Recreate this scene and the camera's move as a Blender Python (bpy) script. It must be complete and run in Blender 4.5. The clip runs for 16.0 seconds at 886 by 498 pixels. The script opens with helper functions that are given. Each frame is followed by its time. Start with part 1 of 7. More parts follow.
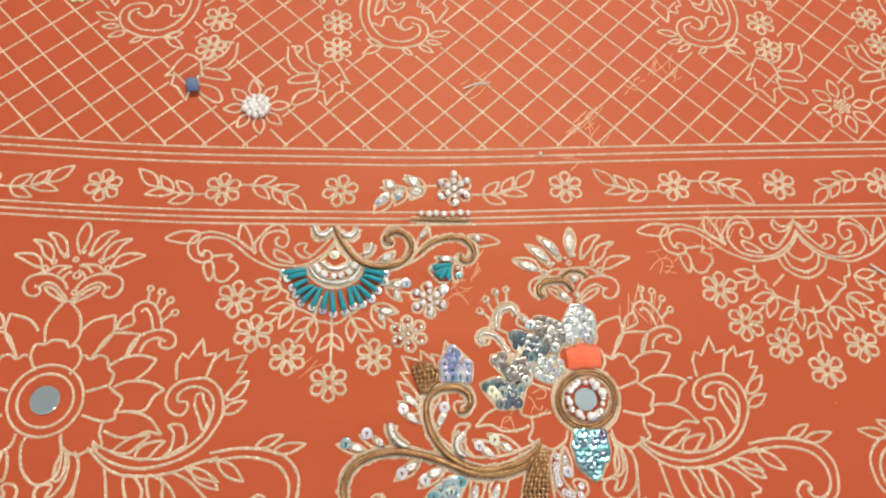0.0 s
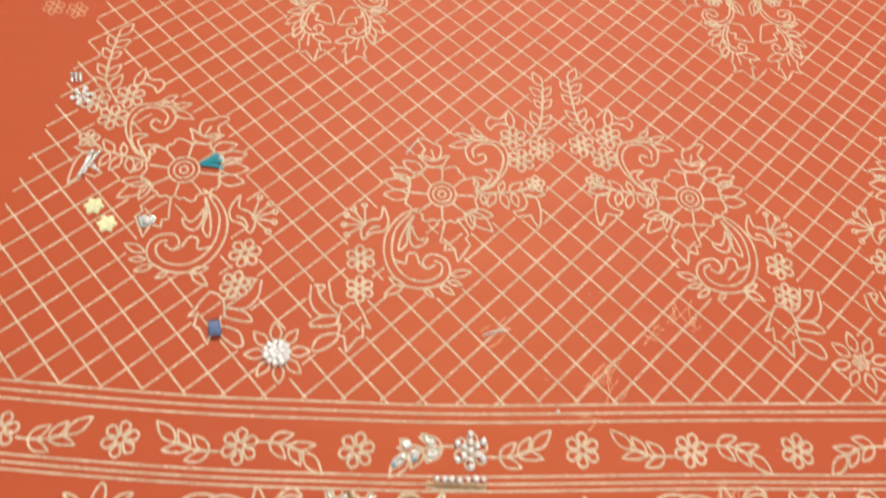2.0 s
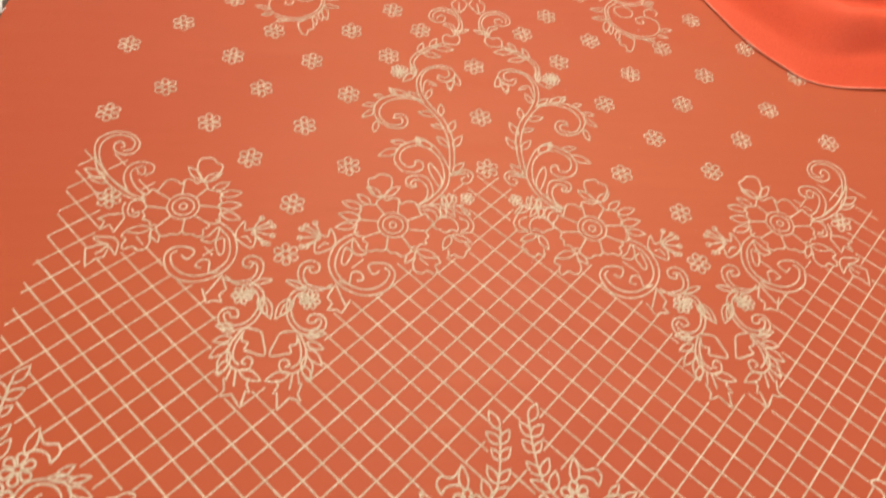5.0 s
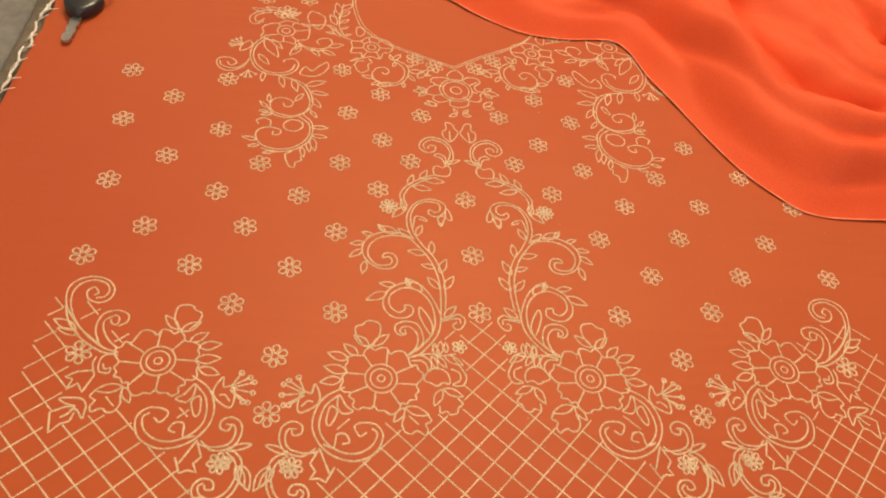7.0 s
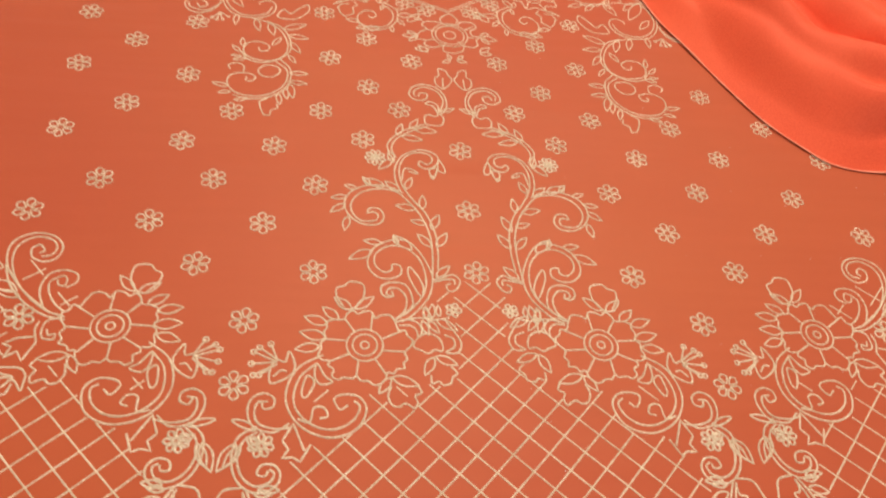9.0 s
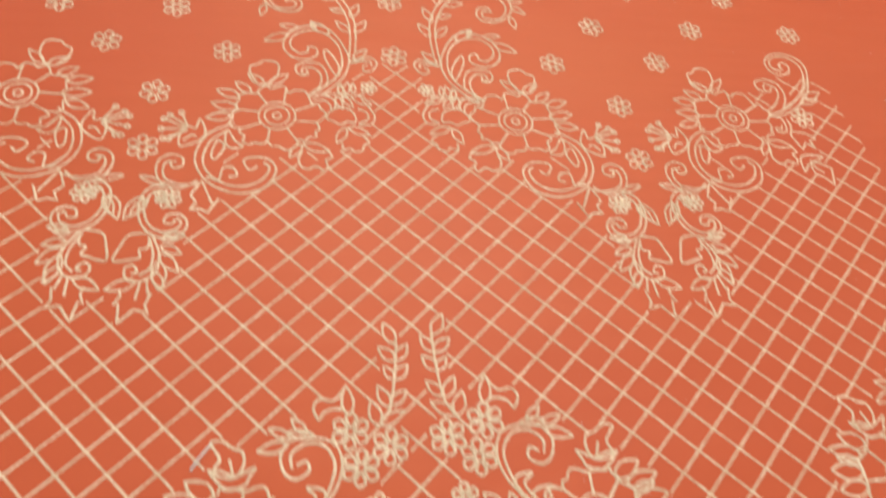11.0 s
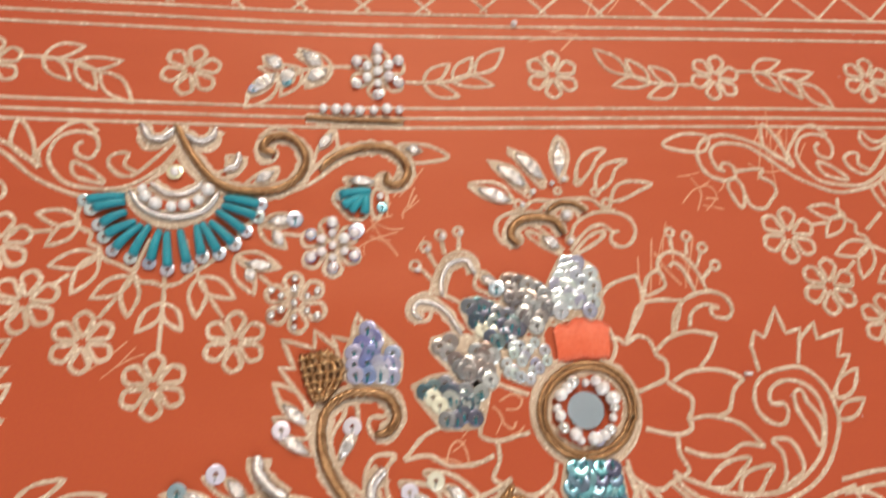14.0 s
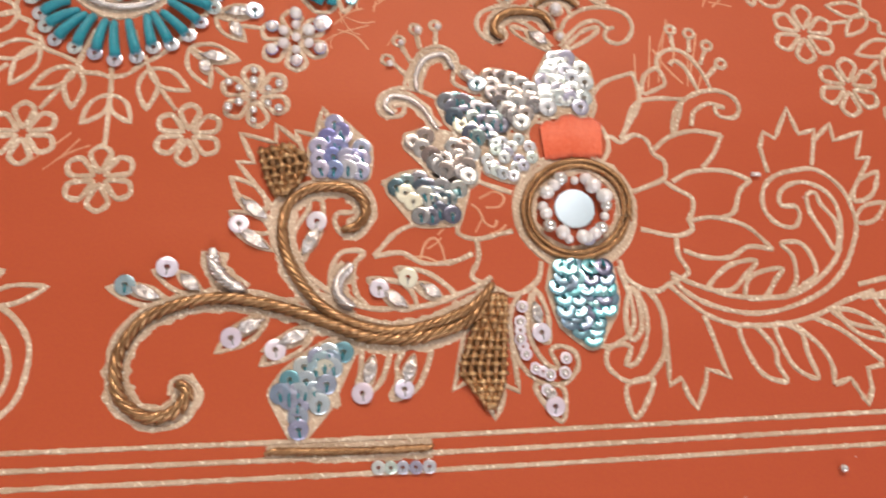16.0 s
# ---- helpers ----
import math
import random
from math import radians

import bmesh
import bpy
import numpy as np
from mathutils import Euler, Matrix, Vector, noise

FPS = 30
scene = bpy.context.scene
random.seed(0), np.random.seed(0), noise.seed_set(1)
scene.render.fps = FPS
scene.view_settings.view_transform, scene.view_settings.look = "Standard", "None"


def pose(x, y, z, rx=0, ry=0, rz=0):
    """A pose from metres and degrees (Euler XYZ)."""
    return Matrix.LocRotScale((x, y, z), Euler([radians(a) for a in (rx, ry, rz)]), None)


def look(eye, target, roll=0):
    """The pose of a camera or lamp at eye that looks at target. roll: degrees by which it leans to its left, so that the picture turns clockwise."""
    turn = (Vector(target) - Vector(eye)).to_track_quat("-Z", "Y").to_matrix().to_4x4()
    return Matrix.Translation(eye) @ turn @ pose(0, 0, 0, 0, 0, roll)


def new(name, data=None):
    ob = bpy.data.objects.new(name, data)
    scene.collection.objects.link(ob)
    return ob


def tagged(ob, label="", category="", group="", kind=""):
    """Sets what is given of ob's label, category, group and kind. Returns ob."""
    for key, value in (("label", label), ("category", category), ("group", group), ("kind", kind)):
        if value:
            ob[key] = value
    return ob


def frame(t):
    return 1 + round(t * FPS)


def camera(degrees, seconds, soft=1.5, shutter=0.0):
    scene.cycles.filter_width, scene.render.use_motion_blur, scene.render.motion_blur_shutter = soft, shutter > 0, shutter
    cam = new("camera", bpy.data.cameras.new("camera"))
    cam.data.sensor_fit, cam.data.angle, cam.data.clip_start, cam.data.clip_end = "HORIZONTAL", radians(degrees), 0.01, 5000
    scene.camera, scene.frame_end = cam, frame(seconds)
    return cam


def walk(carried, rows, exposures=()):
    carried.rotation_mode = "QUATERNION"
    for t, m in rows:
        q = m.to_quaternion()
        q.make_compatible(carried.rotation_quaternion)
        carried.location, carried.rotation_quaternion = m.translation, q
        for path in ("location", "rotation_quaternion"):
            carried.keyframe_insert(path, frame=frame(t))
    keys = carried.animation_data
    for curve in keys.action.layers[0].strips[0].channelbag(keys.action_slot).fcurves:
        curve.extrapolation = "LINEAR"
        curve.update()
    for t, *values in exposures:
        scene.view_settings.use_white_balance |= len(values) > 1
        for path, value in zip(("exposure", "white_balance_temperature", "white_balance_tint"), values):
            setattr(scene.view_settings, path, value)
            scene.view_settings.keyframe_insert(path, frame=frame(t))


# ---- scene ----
cam = camera(61.2, 16.0, soft=1.9, shutter=0.6)
PATH = [
    (0, (-0.097, -0.46, 0.275), (0.103, 0.343, -1.545), 10.3),
    (0.5, (-0.091, -0.452, 0.284), (0.097, 0.355, -1.537), 10.1),
    (1, (-0.087, -0.437, 0.292), (0.1, 0.384, -1.522), 10.9),
    (1.5, (-0.09, -0.407, 0.303), (0.093, 0.45, -1.495), 10.9),
    (2, (-0.101, -0.378, 0.314), (0.087, 0.53, -1.459), 10.6),
    (2.5, (-0.104, -0.352, 0.314), (0.081, 0.594, -1.438), 10.1),
    (3, (-0.098, -0.325, 0.314), (0.083, 0.621, -1.439), 10.1),
    (3.5, (-0.1, -0.298, 0.318), (0.094, 0.66, -1.426), 10.6),
    (4, (-0.097, -0.273, 0.328), (0.125, 0.727, -1.39), 11.3),
    (4.5, (-0.091, -0.254, 0.334), (0.16, 0.778, -1.361), 12.2),
    (5, (-0.09, -0.237, 0.342), (0.199, 0.839, -1.319), 13.3),
    (5.2, (-0.091, -0.228, 0.348), (0.213, 0.861, -1.302), 13.7),
    (7.3, (-0.092, -0.185, 0.352), (0.235, 1.043, -1.192), 13.4),
    (7.5, (-0.091, -0.183, 0.346), (0.234, 1.05, -1.195), 13.2),
    (8, (-0.089, -0.177, 0.333), (0.237, 1.06, -1.204), 13.1),
    (8.2, (-0.089, -0.173, 0.328), (0.239, 1.062, -1.21), 13.1),
    (10.3, (-0.055, -0.191, 0.277), (0.277, 0.888, -1.374), 14.5),
    (10.5, (-0.053, -0.204, 0.275), (0.288, 0.866, -1.38), 14.8),
    (11, (-0.044, -0.243, 0.27), (0.312, 0.801, -1.398), 15.5),
    (11.5, (-0.036, -0.281, 0.259), (0.328, 0.68, -1.456), 17.0),
    (12, (-0.035, -0.325, 0.246), (0.322, 0.579, -1.502), 17.4),
    (12.5, (-0.037, -0.37, 0.228), (0.335, 0.506, -1.531), 18.5),
    (13, (-0.043, -0.398, 0.208), (0.329, 0.439, -1.57), 19.7),
    (13.5, (-0.06, -0.415, 0.184), (0.274, 0.358, -1.63), 19.2),
    (14, (-0.076, -0.425, 0.168), (0.239, 0.27, -1.68), 20.3),
    (14.5, (-0.082, -0.437, 0.166), (0.211, 0.23, -1.696), 19.7),
    (15, (-0.084, -0.444, 0.154), (0.189, 0.195, -1.721), 19.1),
    (15.5, (-0.077, -0.451, 0.143), (0.178, 0.173, -1.74), 17.9),
    (16, (-0.066, -0.455, 0.143), (0.191, 0.144, -1.749), 18.5),
]
EXPOSURE = [
    (0, 0.02, 6350, 5), (1, 0.04, 6350, 5), (2, 0.1, 6300, 4), (3, 0.12, 6250, 3), (4, 0.07, 6250, 3),
    (5, -0.02, 6400, 5), (5.4, -0.04, 6500, 6), (7.3, -0.27, 9400, 12), (7.6, -0.27, 9100, 12), (8, -0.24, 7700, 10), (8.2, -0.22, 7400, 10),
    (10.3, 0.02, 6350, 4), (11.5, 0.06, 6100, 1), (13, 0.08, 6250, 6), (13.6, -0.08, 6450, 9),
    (14, -0.14, 6500, 13), (16, -0.18, 6550, 18),
]
walk(cam, [(t, look(eye, target, roll)) for t, eye, target, roll in PATH], EXPOSURE)

# ---- light: an assumed overhead source and two added fills in a closed, pale room ----
world = bpy.data.worlds.new("room_air")
world.use_nodes = True
world.node_tree.nodes["Background"].inputs[0].default_value = (1.0, 0.96, 0.92, 1)
world.node_tree.nodes["Background"].inputs[1].default_value = 0.3
scene.world = world
scene.view_settings.exposure = 0.0


def area_lamp(name, eye, target, size, power, colour):
    lamp = bpy.data.lights.new(name, "AREA")
    lamp.shape, lamp.size, lamp.size_y = "RECTANGLE", size[0], size[1]
    lamp.energy, lamp.color = power, colour
    ob = new(name, lamp)
    ob.matrix_world = look(eye, target)
    return ob


# assumed warm overhead source, out of view; no lamp body is modelled
area_lamp("tube_lamp_light", (0.35, 1.2, 2.0), (0, 0, 0), (1.3, 0.2), 46, (1.0, 0.88, 0.70))
# fill added to brighten the ceiling that the mirrors and sequins reflect
area_lamp("tube_lamp_upward_light", (0.35, 1.2, 2.02), (0.3, 1.18, 3.0), (1.3, 0.2), 18, (1.0, 0.97, 0.92))
# cool fill added before the south wall, which has no opening
area_lamp("window_light", (0.3, -1.9, 1.3), (0, 0, 0), (1.6, 1.1), 20, (0.92, 0.97, 1.0))


# ---- materials ----
def material(name, colour, rough=0.7, metal=0.0, second=None, grain=400.0, coarse=18.0, bump=0.0, sheen=0.0, spread=0.25, gloss=0.5):
    """A node material with a fine grain and a coarse drift between two colours."""
    m = bpy.data.materials.new(name)
    m.use_nodes = True
    n, l = m.node_tree.nodes, m.node_tree.links
    b = n["Principled BSDF"]
    b.inputs["Roughness"].default_value, b.inputs["Metallic"].default_value = rough, metal
    b.inputs["Specular IOR Level"].default_value = gloss
    second = second or tuple(c * 0.8 for c in colour)
    tc = n.new("ShaderNodeTexCoord")
    fine, wide = n.new("ShaderNodeTexNoise"), n.new("ShaderNodeTexNoise")
    fine.inputs["Scale"].default_value, wide.inputs["Scale"].default_value = grain, coarse
    add = n.new("ShaderNodeMath")
    add.operation = "ADD"
    ramp = n.new("ShaderNodeMapRange")
    ramp.inputs[1].default_value, ramp.inputs[2].default_value = 1.0 - spread, 1.0 + spread
    mix = n.new("ShaderNodeMix")
    mix.data_type = "RGBA"
    mix.inputs[6].default_value, mix.inputs[7].default_value = (*colour, 1), (*second, 1)
    for tex in (fine, wide):
        l.new(tc.outputs["Object"], tex.inputs["Vector"])
    l.new(fine.outputs[0], add.inputs[0]), l.new(wide.outputs[0], add.inputs[1])
    l.new(add.outputs[0], ramp.inputs[0]), l.new(ramp.outputs[0], mix.inputs[0])
    l.new(mix.outputs[2], b.inputs["Base Color"])
    if bump:
        bm = n.new("ShaderNodeBump")
        bm.inputs["Strength"].default_value, bm.inputs["Distance"].default_value = bump, 0.0004
        l.new(fine.outputs[0], bm.inputs["Height"]), l.new(bm.outputs[0], b.inputs["Normal"])
    if sheen:
        b.inputs["Sheen Weight"].default_value = sheen
    return m


# the coarse drift to a redder tone stands in for uneven light
CLOTH = material("rust_orange_cloth", (0.47, 0.090, 0.032), 0.5, second=(0.445, 0.074, 0.036), grain=1500, coarse=4, bump=0.06, gloss=0.4, spread=0.3)
CLOTH.node_tree.nodes["Principled BSDF"].inputs["Specular Tint"].default_value = (1.0, 0.6, 0.42, 1)
PAINT = material("tan_glitter_paint", (0.72, 0.555, 0.405), 0.5, second=(0.51, 0.36, 0.24), grain=2400, coarse=70, bump=0.8, spread=0.22)


def glitter(m, share=0.66):
    """Sparse pale flecks in a material's base colour: glitter with its glint painted in."""
    n, l = m.node_tree.nodes, m.node_tree.links
    b = n["Principled BSDF"]
    base = b.inputs["Base Color"].links[0].from_socket
    fleck, cut, mix = n.new("ShaderNodeTexNoise"), n.new("ShaderNodeMapRange"), n.new("ShaderNodeMix")
    fleck.inputs["Scale"].default_value, fleck.inputs["Detail"].default_value = 1700.0, 0.0
    cut.inputs[1].default_value, cut.inputs[2].default_value = share, share + 0.05
    mix.data_type = "RGBA"
    mix.inputs[7].default_value = (0.92, 0.82, 0.66, 1)
    l.new(n["Texture Coordinate"].outputs["Object"], fleck.inputs["Vector"])
    l.new(fleck.outputs[0], cut.inputs[0]), l.new(cut.outputs[0], mix.inputs[0])
    l.new(base, mix.inputs[6]), l.new(mix.outputs[2], b.inputs["Base Color"])


glitter(PAINT)


def slack(m):
    """Broad, very shallow sidelong waves in the stretched cloth."""
    n, l = m.node_tree.nodes, m.node_tree.links
    b = n["Principled BSDF"]
    spread, wave, lift = n.new("ShaderNodeMapping"), n.new("ShaderNodeTexNoise"), n.new("ShaderNodeBump")
    spread.inputs["Scale"].default_value = (2.0, 11.0, 1.0)
    wave.inputs["Scale"].default_value, wave.inputs["Detail"].default_value = 1.6, 3.0
    lift.inputs["Strength"].default_value, lift.inputs["Distance"].default_value = 0.6, 0.006
    l.new(n["Texture Coordinate"].outputs["Object"], spread.inputs[0]), l.new(spread.outputs[0], wave.inputs["Vector"])
    l.new(wave.outputs[0], lift.inputs["Height"])
    l.new(b.inputs["Normal"].links[0].from_socket, lift.inputs["Normal"])
    l.new(lift.outputs[0], b.inputs["Normal"])


slack(CLOTH)


# ---- an unseen closed room added round the work frame to bounce and reflect light ----
WALL = material("pale_wall_paint", (0.74, 0.76, 0.78), 0.8, second=(0.70, 0.72, 0.74), grain=60, coarse=2, bump=0.1)
FLOOR = material("grey_cement_floor", (0.36, 0.35, 0.33), 0.7, second=(0.29, 0.28, 0.26), grain=120, coarse=4, bump=0.3)


def slab(name, lo, hi, mat, label, category):
    bm = bmesh.new()
    bmesh.ops.create_cube(bm, size=1.0)
    for v in bm.verts:
        v.co = Vector([lo[k] + (hi[k] - lo[k]) * (v.co[k] + 0.5) for k in range(3)])
    bmesh.ops.bevel(bm, geom=bm.edges[:], offset=0.002, segments=1, affect="EDGES")
    me = bpy.data.meshes.new(name)
    bm.to_mesh(me)
    bm.free()
    me.materials.append(mat)
    return tagged(new(name, me), label, category, kind="structure")


slab("floor", (-2.2, -2.2, -0.55), (2.2, 2.2, -0.45), FLOOR, "grey cement floor under the work frame", "floor")
slab("ceiling", (-2.2, -2.2, 2.25), (2.2, 2.2, 2.35), WALL, "plain pale ceiling, unseen, added to close the room", "ceiling")
slab("wall_north", (-2.2, 2.2, -0.45), (2.2, 2.3, 2.25), WALL, "plain pale wall, unseen, added to close the room", "wall")
slab("wall_south", (-2.2, -2.3, -0.45), (2.2, -2.2, 2.25), WALL, "plain pale wall, unseen, added to close the room", "wall")
slab("wall_east", (2.2, -2.2, -0.45), (2.3, 2.2, 2.25), WALL, "plain pale wall, unseen, added to close the room", "wall")
slab("wall_west", (-2.3, -2.2, -0.45), (-2.2, 2.2, 2.25), WALL, "plain pale wall, unseen, added to close the room", "wall")


# ---- drawing with raised paint ----
def spline(points, closed=False, step=0.8):
    """A smooth curve through the control points, in even steps of about step mm."""
    p = [Vector(q).to_2d() for q in points]
    n = len(p)
    out = []
    for k in range(n if closed else n - 1):
        a = p[(k - 1) % n] if closed or k > 0 else p[0] * 2 - p[1]
        b, c = p[k], p[(k + 1) % n]
        d = p[(k + 2) % n] if closed or k + 2 < n else p[-1] * 2 - p[-2]
        count = max(2, int((c - b).length / step))
        for s in range(count):
            t = s / count
            out.append(0.5 * (2 * b + (c - a) * t + (2 * a - 5 * b + 4 * c - d) * t * t + (3 * b - a - 3 * c + d) * t ** 3))
    if not closed:
        out.append(p[-1])
    return out


class Motif:
    """A drawn ornament: strokes and closed outlines in mm round its own middle."""

    def __init__(self):
        self.strokes, self.blanks = [], []

    def line(self, *points, width=1.5):
        self.strokes.append((spline(points), False, width, "scroll_line"))
        return self

    def shape(self, *points, width=1.5):
        s = spline(points, True)
        self.strokes.append((s, True, width, "petal_outline"))
        self.blanks.append(s)
        return self

    def edge(self, *points, width=1.5):
        """A line with sharp corners."""
        out = []
        for a, b in zip(points, points[1:]):
            a, b = Vector(a), Vector(b)
            k = max(1, int((b - a).length / 1.5))
            out += [a.lerp(b, s / k) for s in range(k)]
        self.strokes.append((out + [Vector(points[-1])], False, width, "leaf_edge"))
        return self

    def leaf(self, base, tip, fat=0.36, bend=0.0, width=1.4):
        a, b = Vector(base), Vector(tip)
        d = b - a
        side = Vector((-d.y, d.x))
        half = []
        for s in (1, -1):
            half.append([a + d * t + side * (s * fat * 0.5 * math.sin(math.pi * t ** 0.85) + bend * math.sin(math.pi * t)) for t in (0, 0.15, 0.35, 0.55, 0.8, 1)])
        out = spline(half[0], step=0.7) + spline(half[1][::-1], step=0.7)
        self.strokes.append((out, True, width, "leaf_outline"))
        self.blanks.append(out)
        return self

    def ring(self, at, r, width=1.4, squash=1.0):
        c = Vector(at)
        n = max(10, int(r * 5))
        out = [c + Vector((r * math.cos(math.tau * k / n), squash * r * math.sin(math.tau * k / n))) for k in range(n)]
        self.strokes.append((out, True, width, "ring_outline"))
        self.blanks.append(out)
        return self

    def flower(self, at, r, petals=6, turn=90.0, heart=0.2, width=1.6):
        c = Vector(at)
        for k in range(petals):
            a = radians(turn) + math.tau * k / petals
            u, v = Vector((math.cos(a), math.sin(a))), Vector((-math.sin(a), math.cos(a)))
            w = r * math.sin(math.pi / petals) * 0.78
            out = spline([c + u * (r * heart), c + u * (r * 0.45) + v * w * 0.42, c + u * (r * 0.78) + v * w * 0.72, c + u * r,
                          c + u * (r * 0.78) - v * w * 0.72, c + u * (r * 0.45) - v * w * 0.42], True, 0.6)
            self.strokes.append((out, True, width, "petal_outline"))
        n = 14
        self.blanks.append([c + Vector((math.cos(math.tau * k / n), math.sin(math.tau * k / n))) * r * 0.92 for k in range(n)])
        return self

    def add(self, other, m=None):
        m = m or (lambda p: p)
        self.strokes += [([m(p) for p in s], c, w, k) for s, c, w, k in other.strokes]
        self.blanks += [[m(p) for p in s] for s in other.blanks]
        return self


def placed(x, y, turn=0.0, mirror=False, size=1.0):
    """The map from a motif's own mm to mm of the cloth."""
    co, si = math.cos(radians(turn)), math.sin(radians(turn))

    def go(p):
        u, v = (-p.x if mirror else p.x) * size, p.y * size
        return Vector((x + u * co - v * si, y + u * si + v * co))
    return go


def ribbons(strokes, low=0.02, high=0.28):
    """Raised paint strokes with an uneven width and sloping sides, as vertices and faces in metres."""
    verts, faces = [], []
    for pts, closed, width, _ in strokes:
        pts = [p for k, p in enumerate(pts) if k == 0 or (p - pts[k - 1]).length > 0.05]
        n = len(pts)
        if n < 2:
            continue
        base = len(verts)
        for k, p in enumerate(pts):
            a = pts[(k - 1) % n] if closed or k else p
            b = pts[(k + 1) % n] if closed or k + 1 < n else p
            d = (b - a)
            d = d.normalized() if d.length > 1e-6 else Vector((1, 0))
            s = Vector((-d.y, d.x))
            width_here = width * (1.0 - 0.12 * min(max((p.y + 120) / 130, 0.0), 1.0))
            w = 0.365 * width_here * (1.0 + 0.30 * noise.noise((p.x * 0.5, p.y * 0.5, 0.0)) + 0.22 * noise.noise((p.x * 2.1, p.y * 2.1, 4.0)))
            h = high * (1.0 + 0.4 * noise.noise((p.x * 1.3, p.y * 1.3, 9.0)))
            for o, z in ((w, low), (w * 0.55, h), (-w * 0.55, h), (-w, low)):
                q = p + s * o
                verts.append((q.x / 1000, q.y / 1000, z / 1000))
        for k in range(n if closed else n - 1):
            a, b = base + 4 * k, base + 4 * ((k + 1) % n)
            faces += [(a + j, b + j, b + j + 1, a + j + 1) for j in range(3)][::-1]
    return verts, faces


def mesh_part(name, verts, faces, mat, parent=None, label=""):
    me = bpy.data.meshes.new(name)
    me.from_pydata(verts, [], faces)
    me.materials.append(mat)
    me.validate()
    ob = new(name, me)
    ob.parent = parent
    return tagged(ob, label)


def painted(name, motif, parent, label=""):
    """A painted ornament: its scroll lines are one mesh, each leaf, petal and ring outline a mesh under it."""
    lines = [s for s in motif.strokes if s[3] == "scroll_line"]
    if name == "daisy_ornament":
        motif.strokes = [(p, c, w, "stem_line" if k == "scroll_line" else k) for p, c, w, k in motif.strokes]
        lines = []
    if lines:
        ob = mesh_part(name, *ribbons(lines), PAINT, parent, label)
    else:
        ob = tagged(new(name), label)
        ob.parent = parent
    for s in motif.strokes:
        if s[3] != "scroll_line":
            mesh_part(s[3], *ribbons([s]), PAINT, ob)
    return ob


# ---- the stretched cloth ----
def left_edge(y):
    """Where the cloth ends on its laced side."""
    return -0.2835 - 0.075 * (0.33 - y) - 0.06 * max(0.0, 0.1 - y) + 0.0012 * math.sin(y * 260)


def cloth_sheet():
    bm = bmesh.new()
    y0, y1, n, m = -0.75, 0.62, 61, 120
    grid = {}
    for i in range(n):
        for j in range(m):
            y = y0 + (y1 - y0) * j / (m - 1)
            x = left_edge(y) + (0.62 - left_edge(y)) * i / (n - 1)
            grid[i, j] = bm.verts.new((x, y, -0.0016 * math.exp(-i / 1.2)))
    for i in range(n - 1):
        for j in range(m - 1):
            bm.faces.new((grid[i, j], grid[i + 1, j], grid[i + 1, j + 1], grid[i, j + 1]))
    low = bmesh.ops.extrude_face_region(bm, geom=bm.faces[:])
    bmesh.ops.translate(bm, vec=(0, 0, -0.0006), verts=[v for v in low["geom"] if isinstance(v, bmesh.types.BMVert)])
    bmesh.ops.recalc_face_normals(bm, faces=bm.faces[:])
    return bm


bm = cloth_sheet()
me = bpy.data.meshes.new("embroidery_cloth")
bm.to_mesh(me)
bm.free()
me.materials.append(CLOTH)
cloth = tagged(new("embroidery_cloth", me), "rust orange cloth stretched flat, drawn with tan ornament and partly embroidered", "fabric")

ALL = []


def lay(name, motif, go, label=""):
    """Draws a motif on the cloth and keeps its outlines free of the lattice."""
    m = Motif().add(motif, go)
    ALL.append(m)
    return painted(name, m, cloth, label)


def knot(i, j):
    """Where two lattice lines cross, in mm: a square net, a little drawn out of true by the stretching."""
    i, j = i / 10, j / 10
    return Vector((-40.115 - 78.227 * j - 0.86 * j * j + 0.348 * j ** 3 + 88.544 * i - 5.293 * i * j + 2.038 * i * j * j - 2.568 * i * i + 0.712 * i * i * j + 0.412 * i ** 3,
                   -223.542 + 84.768 * j - 0.748 * j * j + 0.351 * j ** 3 + 80.893 * i - 3.243 * i * j - 1.117 * i * j * j + 0.297 * i * i + 0.211 * i * i * j - 0.026 * i ** 3))


def inside(p, poly):
    hit = False
    for k in range(len(poly)):
        a, b = poly[k - 1], poly[k]
        if (a[1] > p[1]) != (b[1] > p[1]) and p[0] < (b[0] - a[0]) * (p[1] - a[1]) / (b[1] - a[1]) + a[0]:
            hit = not hit
    return hit


# the large rose: half of its petals, sepals and antennae
BIG_CROWN = Motif()
BIG_CROWN.line((10.4,15.6), (12.1,15.7), (13.9,14.1), (17.2,15.5), (19.9,14.0), (20.7,10.4), (22.5,8.6), (22.3,6.1), (20.9,4.1), (13.7,2.3))
BIG_CROWN.line((21.4,3.7), (23.6,1.5), (26.4,-0.9), (25.7,-3.9), (24.3,-5.7), (24.5,-7.9), (20.4,-8.8), (13.1,-6.2))
BIG_CROWN.line((20.4,-9.2), (19.8,-13.0), (20.9,-16.9), (18.0,-18.3), (15.8,-18.9), (13.4,-19.9), (10.5,-19.2), (7.3,-16.1), (6.8,-12.2))
BIG_CROWN.line((9.1,25.0), (13.7,29.1), (21.2,30.8))
BIG_CROWN.line((21.2,30.8), (20.8,23.3), (14.2,15.0))
BIG_CROWN.line((14.3,14.5), (19.4,22.5), (24.4,23.7), (31.0,22.7))
BIG_CROWN.line((31.0,22.7), (28.9,18.5), (26.3,13.9))
BIG_CROWN.line((21.0,11.4), (25.3,13.9), (31.3,14.7), (37.5,12.8))
